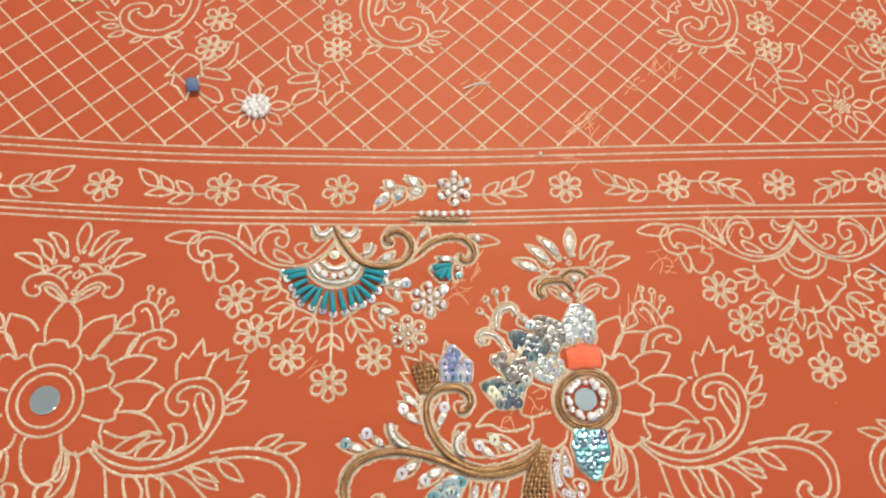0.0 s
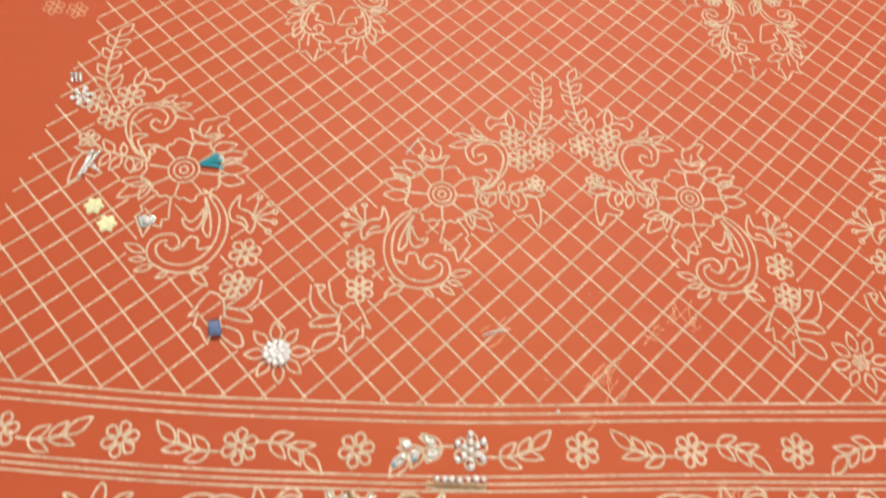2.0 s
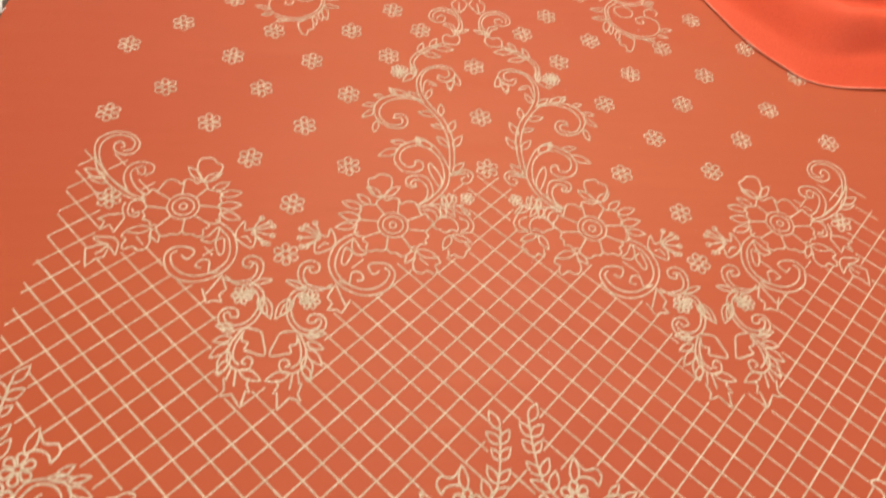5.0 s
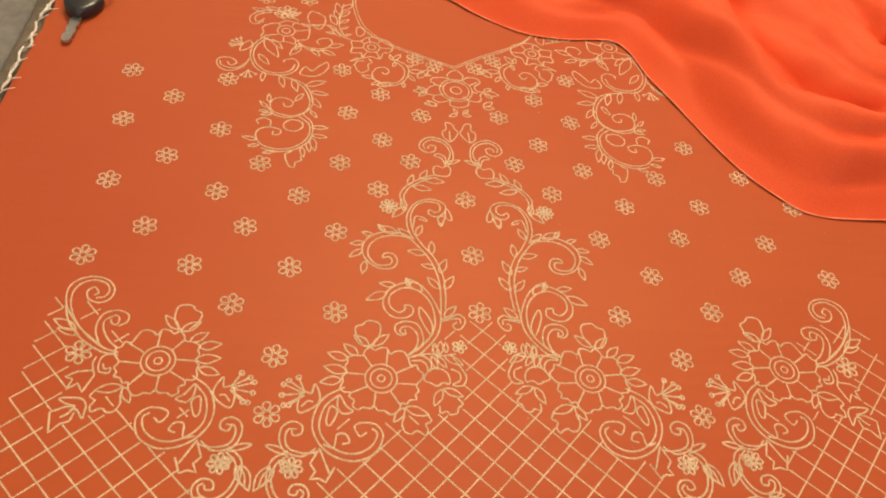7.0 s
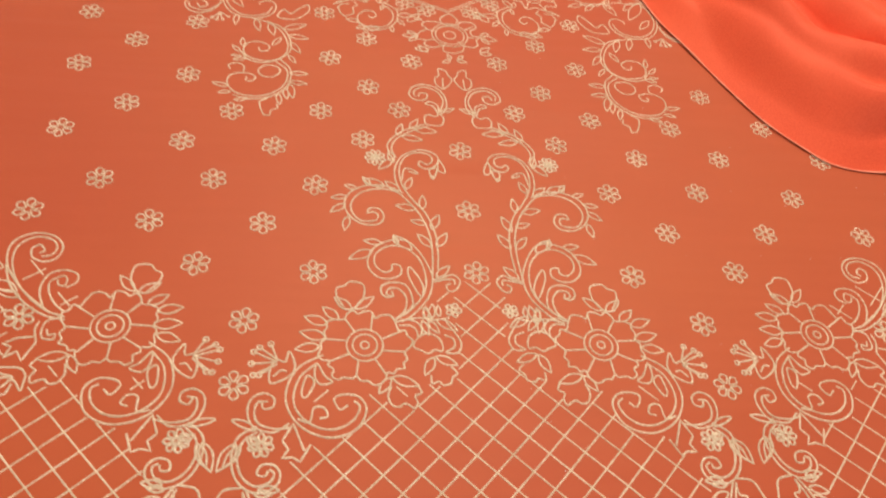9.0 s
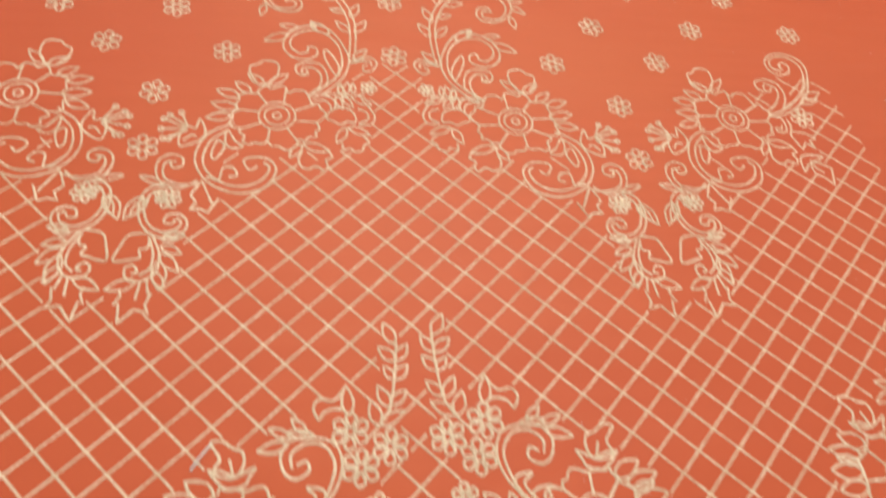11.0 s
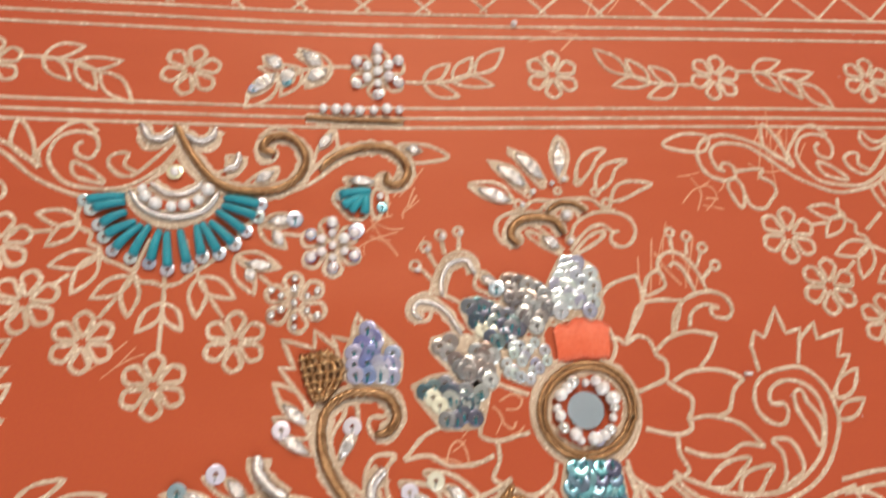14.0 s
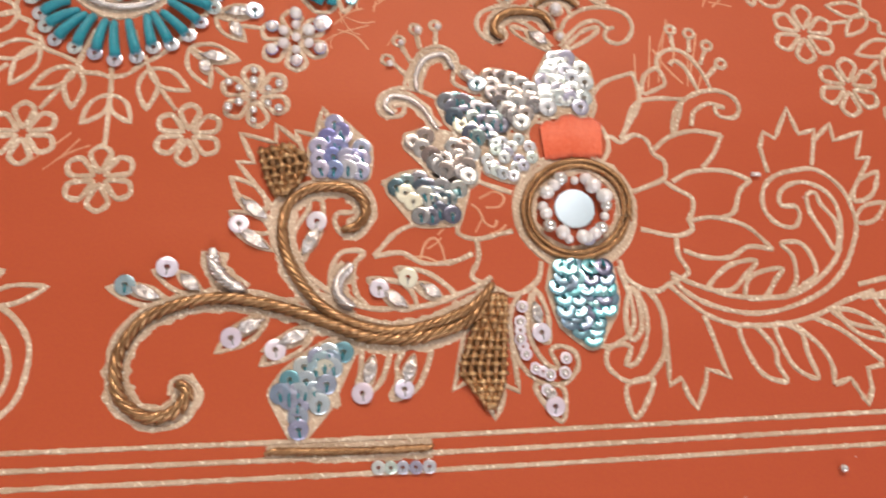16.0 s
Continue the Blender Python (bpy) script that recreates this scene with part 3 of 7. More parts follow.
GARLAND.shape((-11.5,22.9), (-7.2,20.2), (-2.6,19.9), (4.4,22.9), (2.7,20.0), (1.1,16.9), (-4.0,15.7), (-7.3,17.6))
GARLAND.line((-4.5,26.2), (-3.1,20.9))
GARLAND.line((41.9,0.1), (46.4,-1.2), (48.3,-6.7), (48.0,-14.0), (47.0,-18.5))
GARLAND.line((40.7,0.1), (42.0,-4.1), (39.9,-8.0), (34.7,-9.6))
GARLAND.edge((34.7,-9.6), (36.9,-12.5), (43.3,-11.5), (44.8,-15.8), (47.0,-18.5))
GARLAND.line((26.5,38.9), (24.7,43.7), (27.0,47.1), (32.4,46.5), (37.2,52.0))
GARLAND.line((26.5,38.9), (29.4,42.3), (34.3,43.1), (37.9,40.8))
GARLAND.leaf((37.8,40.2), (36.9,52.3), 0.36)
GARLAND.line((42.7,29.7), (48.7,35.7), (53.2,42.6), (55.7,55.1), (57.3,69.5))
GARLAND.leaf((48.7,35.9), (46.2,45.8), 0.46)
GARLAND.leaf((49.0,36.2), (58.5,41.2), 0.4)
GARLAND.leaf((53.0,42.9), (48.9,51.6), 0.44)
GARLAND.leaf((53.6,43.5), (60.0,49.5), 0.44)
GARLAND.leaf((55.5,53.9), (51.7,59.5), 0.5)
GARLAND.leaf((55.5,53.9), (61.2,59.8), 0.5)
GARLAND.leaf((56.4,61.6), (50.0,67.7), 0.5)
GARLAND.leaf((56.7,61.6), (61.7,68.6), 0.46)
GARLAND.leaf((56.6,68.9), (52.5,78.2), 0.46)


# the eight-petalled flower with its leaves, at the foot of the garland
DAISY = Motif()
DAISY.leaf((5.2,0.2), (14.2,0.7), 0.5)
DAISY.leaf((3.2,3.7), (8.4,10.7), 0.5)
DAISY.leaf((-0.6,4.9), (-1.7,14.4), 0.5)
DAISY.leaf((-4.1,3.3), (-10.7,9.6), 0.5)
DAISY.leaf((-5.2,-0.2), (-14.1,-0.7), 0.5)
DAISY.leaf((-3.2,-3.6), (-8.1,-10.3), 0.5)
DAISY.leaf((0.6,-4.9), (1.6,-13.9), 0.5)
DAISY.leaf((4.1,-3.3), (10.5,-9.4), 0.5)
DAISY.ring((3.0,-0.0), 0.9)
DAISY.ring((1.3,2.5), 1.0)
DAISY.ring((-1.7,2.5), 0.9)
DAISY.ring((-3.0,0.0), 0.9)
DAISY.ring((-1.3,-2.4), 0.9)
DAISY.ring((1.7,-2.4), 0.9)
DAISY.ring((0.0,0.0), 0.9)


# leaves beside the eight-petalled flower
DAISY_HALF = Motif()
DAISY_HALF.edge((27.0,20.0), (30.4,23.0), (33.9,23.5), (36.6,19.0), (38.5,14.0), (40.5,11.1), (36.6,12.6), (36.9,7.2), (34.3,6.2), (29.5,-0.0), (28.7,7.2), (25.7,7.9))
DAISY_HALF.line((25.7,7.9), (26.8,13.0), (25.1,13.0), (27.0,20.0))
DAISY_HALF.line((13.3,32.0), (13.3,23.9), (17.5,17.9), (25.4,17.0))
DAISY_HALF.line((15.9,32.6), (18.0,26.0), (25.3,18.0))
DAISY_HALF.line((21.2,33.1), (23.3,24.0), (27.8,21.0))
DAISY_HALF.line((14.7,32.1), (19.5,31.6), (16.6,27.5))
DAISY_HALF.shape((13.4,13.0), (17.6,16.4), (25.4,17.0), (24.6,13.0), (16.9,12.0))
DAISY_HALF.shape((14.9,1.9), (18.0,7.2), (25.8,8.6), (24.1,4.3), (17.5,0.5))


# one branch of the upper garland: rose, scroll, bell flower and hanging leaves
UPPER = Motif()
UPPER.ring((0.0,0.0), 8.4)
UPPER.ring((0.0,0.0), 5.7)
UPPER.ring((0.0,0.0), 2.0)
UPPER.line((-9.5,20.7), (-12.8,26.4), (-13.0,31.6), (-9.3,33.1), (-6.4,35.6), (-0.7,34.4), (0.5,30.4), (-1.0,24.4), (-5.8,19.7), (-10.5,20.0))
UPPER.leaf((-5.9,19.2), (-14.1,26.4), 0.4)
UPPER.leaf((-4.0,19.7), (5.1,27.0), 0.36)
UPPER.line((-19.0,-5.1), (-28.8,-10.6), (-33.9,-19.0), (-34.7,-28.2), (-30.4,-37.2), (-22.8,-43.0), (-13.5,-44.9), (-4.0,-41.0), (0.1,-32.0), (-3.5,-25.9), (-10.5,-25.0), (-14.0,-27.1), (-11.5,-32.1), (-8.0,-30.1))
UPPER.line((-21.7,-9.4), (-28.8,-15.9), (-31.6,-26.2), (-28.7,-34.2), (-21.1,-40.1), (-12.6,-41.0), (-5.6,-37.1), (-2.8,-31.0), (-5.3,-28.0))
UPPER.line((-29.5,-36.2), (-24.4,-37.7), (-22.7,-31.2), (-18.4,-31.1), (-16.7,-35.1), (-20.2,-36.1))
UPPER.shape((-26.1,-15.8), (-22.7,-18.9), (-26.1,-26.1), (-28.2,-24.1))
UPPER.shape((-21.7,-9.4), (-22.6,-15.8), (-20.0,-19.9), (-14.8,-18.8), (-18.2,-15.7))
UPPER.edge((-26.2,-50.7), (-31.2,-38.2), (-35.4,-45.9), (-32.8,-49.8), (-35.3,-53.5), (-31.1,-53.2), (-27.8,-55.1), (-23.6,-47.8))
UPPER.line((-39.3,-8.7), (-49.9,-3.5))
UPPER.ring((-49.9,-3.5), 1.2)
UPPER.line((-39.3,-8.7), (-50.6,-9.5))
UPPER.ring((-50.6,-9.5), 1.2)
UPPER.line((-39.3,-9.7), (-49.5,-15.1))
UPPER.ring((-49.5,-15.1), 1.2)
UPPER.line((-39.3,-7.6), (-47.3,-1.3))
UPPER.ring((-47.3,-1.3), 1.2)
UPPER.line((-39.3,-7.6), (-42.5,0.5))
UPPER.ring((-42.5,0.5), 1.3)
UPPER.line((-39.3,-9.7), (-47.0,-15.1))
UPPER.ring((-47.0,-15.1), 1.2)
UPPER.shape((-41.7,-19.1), (-42.2,-11.9), (-39.3,-7.6), (-35.8,-8.6), (-34.1,-3.2), (-31.4,-10.7), (-34.0,-15.9))
UPPER.line((-40.9,-16.0), (-37.5,-12.8), (-34.9,-13.4))
UPPER.line((-32.9,-38.2), (-39.6,-42.1), (-48.0,-39.2), (-50.7,-32.3), (-49.2,-26.3), (-44.2,-23.9), (-39.9,-26.3), (-40.1,-30.3), (-44.0,-31.3), (-44.9,-28.3))
UPPER.line((-32.1,-40.1), (-38.8,-40.5), (-45.5,-38.2), (-47.8,-33.3), (-46.6,-28.3), (-42.4,-27.9))
UPPER.shape((-48.8,-38.2), (-53.1,-36.3), (-56.7,-36.3), (-53.0,-39.2), (-47.1,-41.1))
UPPER.line((-46.3,-39.2), (-53.6,-44.0), (-55.7,-52.5), (-53.8,-60.9), (-48.8,-66.4), (-42.3,-67.8), (-36.8,-64.6), (-35.7,-60.0), (-38.5,-56.3), (-43.4,-56.3), (-45.0,-60.0), (-41.7,-60.9), (-40.6,-58.7))
UPPER.line((-45.9,-41.7), (-51.4,-45.9), (-53.3,-53.5), (-50.9,-60.9), (-45.6,-64.9), (-40.0,-63.7), (-38.0,-60.0), (-40.1,-58.2))
UPPER.flower((-44.1,-47.8), 5.3, 7, 91)
UPPER.leaf((-44.4,-49.7), (-50.3,-44.0), 0.4)
UPPER.leaf((-54.3,-46.9), (-61.1,-58.6), 0.4)
UPPER.leaf((-52.3,-47.8), (-58.8,-57.2), 0.35)
UPPER.line((-48.8,-66.4), (-45.4,-75.3), (-45.9,-84.0), (-51.2,-88.1), (-56.7,-86.9), (-57.7,-82.1), (-54.6,-80.8), (-52.9,-83.9), (-55.2,-84.7))
UPPER.line((-50.1,-67.2), (-47.7,-75.3), (-48.3,-82.2), (-52.1,-85.6))
UPPER.line((-50.4,-65.4), (-57.6,-66.3), (-60.5,-71.6), (-62.5,-78.6), (-54.7,-77.8), (-52.4,-77.0), (-53.3,-73.4), (-50.2,-72.6), (-49.5,-68.1))
UPPER.leaf((-45.5,-68.2), (-38.3,-68.2), 0.4)
UPPER.leaf((-45.1,-71.8), (-36.6,-75.4), 0.4)
UPPER.leaf((-45.0,-75.3), (-37.3,-84.1), 0.4)
UPPER.leaf((-45.3,-78.8), (-43.7,-92.5), 0.4)
UPPER.leaf((-52.8,-88.1), (-64.1,-91.8), 0.4)
UPPER.leaf((-46.7,-84.0), (-42.6,-91.7), 0.4)
UPPER.leaf((-44.0,-66.4), (-35.6,-66.8), 0.4)
UPPER.edge((-58.5,-91.4), (-57.9,-94.7), (-60.3,-98.5), (-58.2,-98.0), (-57.8,-106.6), (-52.3,-100.6), (-46.9,-102.3), (-48.5,-99.0), (-46.7,-93.3))
UPPER.line((-51.2,-88.1), (-52.4,-96.5))
UPPER.line((-48.9,-87.3), (-47.9,-94.1))
UPPER.shape((-9.7,13.8), (-7.8,17.2), (-5.1,18.9), (-3.1,16.9), (-0.1,18.3), (3.5,18.3), (5.2,14.6), (8.2,16.3), (12.7,16.0), (14.7,12.2), (16.2,7.9), (19.2,7.9), (20.2,4.9), (22.5,2.6), (21.4,-0.7), (18.5,-3.9), (19.5,-7.4), (17.6,-9.6), (18.0,-12.1), (14.5,-12.7), (12.7,-14.9), (10.2,-14.3), (8.9,-17.6), (6.2,-20.3), (3.4,-20.3), (1.2,-18.5), (-2.2,-18.2), (-4.1,-15.7), (-5.8,-17.2), (-10.0,-16.6), (-12.3,-17.8), (-15.1,-15.6), (-14.2,-12.6), (-16.8,-10.4), (-16.2,-8.2), (-19.6,-7.6), (-21.3,-5.1), (-19.9,-1.6), (-20.2,1.3), (-17.9,3.5), (-18.8,7.1), (-17.3,9.8), (-17.9,12.1), (-14.1,13.8))
UPPER.line((-4.8,7.2), (-8.8,13.8))
UPPER.line((2.9,7.2), (4.1,17.3))
UPPER.line((8.3,3.3), (18.3,7.9))
UPPER.line((8.0,-2.9), (18.5,-3.6))
UPPER.line((4.4,-7.0), (9.3,-15.2))
UPPER.line((-3.1,-8.0), (-4.1,-16.0))
UPPER.line((-7.0,-4.5), (-16.2,-8.5))
UPPER.line((-8.4,2.3), (-18.2,3.2))
UPPER.leaf((-17.3,11.4), (-28.1,15.4), 0.42)
UPPER.leaf((-17.9,3.9), (-30.0,7.1), 0.42)
UPPER.leaf((-20.7,-0.6), (-31.8,-2.2), 0.42)
UPPER.leaf((-12.0,13.8), (-19.7,20.8), 0.42)
UPPER.leaf((11.5,-17.0), (5.7,-24.8), 0.4)
UPPER.leaf((12.0,-16.7), (24.1,-21.1), 0.36)
UPPER.line((11.5,-21.3), (9.9,-25.8), (11.4,-30.2), (14.7,-31.2), (16.7,-29.7), (18.9,-30.3), (21.6,-32.1), (23.0,-29.2), (22.0,-26.2), (25.0,-24.4), (23.8,-21.4))


# bell, crescents and leaves beside the upper rose
UPPER_SPRAY = Motif()
UPPER_SPRAY.shape((22.8,-1.0), (24.6,3.3), (29.3,6.3), (34.5,4.3), (36.6,-0.0), (36.0,-3.3), (32.8,-2.6), (29.4,-4.5), (26.5,-2.9))
UPPER_SPRAY.line((37.7,5.6), (42.0,3.3), (42.2,-1.0), (38.0,-3.9), (43.4,-4.2), (45.7,0.7), (43.2,6.6), (39.5,12.4))
UPPER_SPRAY.line((14.7,12.2), (20.2,14.0), (25.2,12.3), (27.3,8.3), (26.2,4.6))
UPPER_SPRAY.line((16.4,10.6), (21.8,10.6), (24.6,7.9), (25.2,3.9))
UPPER_SPRAY.leaf((31.9,-6.5), (27.1,-15.9), 0.4)
UPPER_SPRAY.leaf((32.8,-6.2), (43.0,-10.7), 0.36)
UPPER_SPRAY.line((30.0,-15.9), (30.2,-19.9), (33.5,-19.0), (35.3,-20.9), (38.9,-20.0), (39.8,-17.2), (42.3,-14.8), (39.7,-11.6))
UPPER_SPRAY.leaf((30.7,13.3), (35.6,6.3), 0.36)
UPPER_SPRAY.leaf((34.7,14.0), (44.6,8.0), 0.36)
UPPER_SPRAY.leaf((27.7,13.3), (30.4,5.3), 0.36)


# half of the tall vine on the middle line
VINE = Motif()
VINE.line((-35.3,4.8), (-27.4,10.6), (-20.3,19.5), (-18.3,28.7), (-20.2,39.6), (-26.4,47.5), (-35.1,49.7), (-42.7,44.7), (-43.6,37.6), (-39.2,33.0), (-35.2,34.6), (-35.0,37.7), (-31.1,37.0), (-30.7,32.3), (-35.4,29.2), (-41.9,29.8), (-46.3,34.4), (-47.1,40.6), (-43.9,47.9), (-35.6,53.0), (-27.5,53.2), (-21.1,46.8), (-16.4,36.5), (-15.0,28.7), (-17.8,18.1), (-26.3,7.7), (-32.2,4.1))
VINE.line((-15.0,28.7), (-13.9,42.9), (-14.2,56.0), (-18.1,69.5), (-24.5,79.8), (-31.2,86.8), (-41.1,88.2), (-49.7,85.1), (-54.7,78.7), (-54.8,71.8), (-50.1,65.9), (-42.6,66.2), (-41.1,69.6), (-43.1,71.8), (-46.6,71.2), (-45.1,74.4), (-40.2,74.0), (-38.0,68.9), (-40.6,64.0), (-47.5,63.1), (-54.2,66.7), (-58.2,73.4), (-58.1,80.4), (-53.8,86.8), (-45.3,90.7), (-35.4,90.2), (-27.0,86.0))
VINE.line((-11.8,35.0), (-10.9,46.2), (-11.6,59.5), (-15.8,72.2), (-22.3,81.7), (-27.4,92.4), (-28.2,103.6), (-24.8,112.4), (-17.8,116.6), (-10.4,115.1), (-9.3,110.2), (-12.5,107.8), (-16.0,109.9), (-17.0,107.0), (-13.5,104.3), (-8.1,106.4), (-5.4,112.4), (-8.8,117.1), (-16.2,118.7), (-25.4,114.3), (-30.3,105.4), (-30.8,96.0), (-28.4,86.9))
VINE.line((-35.3,4.8), (-29.9,10.6), (-28.9,18.0), (-32.5,23.1), (-37.0,23.1), (-38.4,20.1), (-35.3,18.6), (-35.8,21.6))
VINE.line((-35.3,4.8), (-26.6,12.1), (-26.2,19.5), (-29.1,25.5), (-35.5,26.9), (-40.6,24.5), (-40.8,20.1), (-37.9,17.9), (-34.9,19.4))
VINE.shape((-26.5,36.3), (-26.8,30.1), (-21.7,18.8), (-20.0,24.1), (-22.8,31.7))
VINE.leaf((-44.6,46.3), (-56.7,40.8), 0.38)
VINE.leaf((-39.8,51.2), (-49.1,52.6), 0.38)
VINE.leaf((-31.7,50.6), (-33.4,56.8), 0.38)
VINE.leaf((-24.4,47.5), (-33.4,56.3), 0.38)
VINE.leaf((-58.2,76.9), (-66.1,71.1), 0.38)
VINE.leaf((-57.4,82.2), (-65.7,81.0), 0.38)
VINE.leaf((-51.7,87.8), (-58.7,90.2), 0.38)
VINE.leaf((-44.6,90.8), (-48.7,96.5), 0.38)
VINE.leaf((-36.8,90.2), (-48.7,95.2), 0.38)
VINE.leaf((-28.4,86.9), (-36.6,93.9), 0.38)
VINE.leaf((-56.9,68.3), (-58.7,59.0), 0.38)
VINE.leaf((-20.6,74.7), (-31.4,76.9), 0.38)
VINE.leaf((-15.7,64.4), (-23.9,66.8), 0.38)
VINE.leaf((-14.1,49.4), (-20.8,57.5), 0.38)
VINE.leaf((-17.0,74.8), (-16.4,84.6), 0.38)
VINE.leaf((-13.2,61.1), (-8.4,71.2), 0.38)
VINE.leaf((-11.3,49.5), (-5.0,58.8), 0.38)
VINE.leaf((-12.9,30.3), (-5.5,37.5), 0.38)
VINE.leaf((-25.4,88.8), (-21.6,97.3), 0.38)
VINE.line((-27.3,94.3), (-25.3,103.7), (-20.2,103.0), (-18.2,100.2), (-23.2,101.9))
VINE.leaf((-10.9,99.6), (-9.2,96.9), 0.5)
VINE.shape((-5.5,111.4), (-2.9,106.7), (-2.6,101.9), (-6.1,103.6))
VINE.shape((-11.3,103.4), (-9.6,96.9), (-6.8,104.6))
VINE.line((-31.5,111.1), (-33.5,115.8), (-33.9,122.7), (-29.1,130.0), (-19.6,136.8), (-10.1,140.5))
VINE.line((-29.7,112.1), (-31.8,119.9), (-27.7,128.1), (-18.2,134.8), (-9.9,138.4))
VINE.leaf((-28.3,130.1), (-24.8,139.6), 0.36)
VINE.leaf((-20.4,135.7), (-15.2,144.4), 0.36)
VINE.leaf((-18.1,135.8), (-4.4,134.1), 0.36)
VINE.leaf((-25.3,129.2), (-13.4,126.9), 0.36)
VINE.leaf((-31.5,111.1), (-39.9,102.7), 0.36)
VINE.leaf((-31.6,108.2), (-33.4,117.8), 0.36)
VINE.line((-10.8,140.4), (-11.2,145.7), (-8.7,148.6), (-4.9,147.2), (-1.6,149.1), (0.5,145.4), (-1.6,139.9), (-7.8,139.6), (-10.8,140.4))
VINE.flower((-41.4,111.6), 5.8, 9, -135, 0.1)
VINE.line((-1.6,148.4), (2.9,155.2), (2.7,165.2), (-2.0,172.7), (-10.7,175.5), (-17.4,171.6), (-19.1,164.7), (-14.1,160.7), (-9.3,162.1), (-8.1,166.6), (-12.1,167.5), (-13.9,164.0))
VINE.line((-3.1,149.4), (0.7,157.3), (1.0,163.9), (-3.0,170.4), (-10.9,172.8), (-16.3,168.3), (-15.5,163.9))
VINE.leaf((-1.4,151.2), (7.7,154.9), 0.3)
VINE.line((-2.2,150.5), (-2.5,157.1), (-7.0,160.0), (-9.6,157.7), (-5.0,155.8), (-3.0,150.5))
VINE.line((2.0,171.9), (-1.7,176.2), (-2.1,182.0), (0.6,184.5), (0.6,190.9), (5.1,189.6), (6.7,185.0), (8.6,181.6), (6.4,176.3), (2.8,172.0))
VINE.line((2.9,182.3), (2.3,171.9))
VINE.leaf((-20.0,5.6), (-19.5,12.9), 0.36)
VINE.leaf((-17.5,5.6), (-16.1,14.4), 0.36)
VINE.leaf((-13.5,7.1), (-13.6,13.7), 0.36)
VINE.leaf((-17.6,4.2), (-20.8,12.1), 0.36)
VINE.line((-32.8,4.5), (-23.8,6.3), (-16.2,5.2), (-8.4,6.4))
VINE.flower((-6.0,10.8), 4.0, 5, 67)
VINE.line((-15.0,28.7), (-10.3,29.6), (-4.7,32.0), (-1.0,28.2), (-3.6,22.8), (-7.0,22.0), (-8.3,25.0), (-5.9,26.6))
VINE.line((-14.5,27.2), (-9.0,28.8), (-4.3,28.9), (-3.9,25.8))


# the pair of outer scrolls with leaves beside the outermost rose
TWIN_SCROLL = Motif()
TWIN_SCROLL.line((-20.1,4.9), (-28.1,7.8), (-36.8,14.5), (-44.9,23.7), (-50.7,33.1), (-52.2,42.8), (-49.0,48.8), (-41.8,51.8), (-33.6,50.0), (-28.9,44.2), (-30.0,37.6), (-35.3,35.0), (-40.8,37.3), (-42.2,42.2), (-39.1,44.8), (-36.5,41.5), (-38.4,39.8))
TWIN_SCROLL.line((-19.9,3.4), (-28.9,5.6), (-38.8,12.2), (-47.1,22.1), (-51.4,33.1))
TWIN_SCROLL.line((-28.1,7.8), (-41.6,19.8), (-48.1,31.5), (-49.3,41.2), (-46.1,47.1), (-40.1,49.5), (-33.8,47.5), (-31.3,43.3), (-32.8,39.1), (-37.1,37.9))
TWIN_SCROLL.line((-20.5,7.1), (-25.7,11.6), (-29.4,17.7), (-30.4,23.1), (-28.3,25.5), (-24.8,27.1), (-23.1,24.8), (-23.8,21.6), (-26.4,22.1), (-27.3,24.7))
TWIN_SCROLL.line((-30.4,10.1), (-33.3,16.9), (-33.5,23.1), (-30.8,28.6), (-24.8,30.3), (-19.2,28.0), (-19.0,23.3), (-23.0,20.6))
TWIN_SCROLL.leaf((-43.2,18.3), (-55.1,24.6), 0.36)
TWIN_SCROLL.leaf((-41.3,15.3), (-52.3,18.9), 0.3)
TWIN_SCROLL.flower((-39.1,4.8), 6.5, 6, 101)
TWIN_SCROLL.line((-21.3,4.5), (-27.1,2.7), (-28.3,-2.4), (-27.2,-6.0), (-22.9,-6.7), (-22.4,-3.9), (-25.1,-4.6), (-26.2,-1.7))
TWIN_SCROLL.line((-30.1,2.6), (-31.1,-1.7), (-29.2,-8.1))
TWIN_SCROLL.edge((-29.2,-8.1), (-33.2,-17.2), (-36.0,-12.4), (-40.6,-15.8), (-38.8,-10.3), (-42.5,-8.9), (-37.4,-6.0), (-30.3,-5.3))
TWIN_SCROLL.line((-29.8,-28.0), (-30.3,-31.2), (-33.6,-26.6), (-36.5,-26.6))
TWIN_SCROLL.line((-29.8,-28.0), (-29.9,-24.0), (-33.1,-20.6), (-42.4,-20.5), (-39.5,-23.2), (-34.6,-24.6))
TWIN_SCROLL.edge((-34.6,-24.6), (-39.6,-25.2), (-45.3,-27.8), (-43.8,-38.2), (-39.4,-33.7), (-35.7,-32.5), (-34.4,-27.9))
TWIN_SCROLL.line((-34.6,-24.6), (-37.2,-28.6), (-40.2,-30.5))


# the rose under the point of the neckline
NECK_ROSE = Motif()
NECK_ROSE.ring((0.0,0.0), 12.0)
NECK_ROSE.ring((0.0,0.0), 9.6)
NECK_ROSE.ring((0.0,0.0), 4.0)
NECK_ROSE.line((-4.5,13.6), (-5.1,17.4), (1.3,23.1), (6.6,17.3), (5.7,13.4))
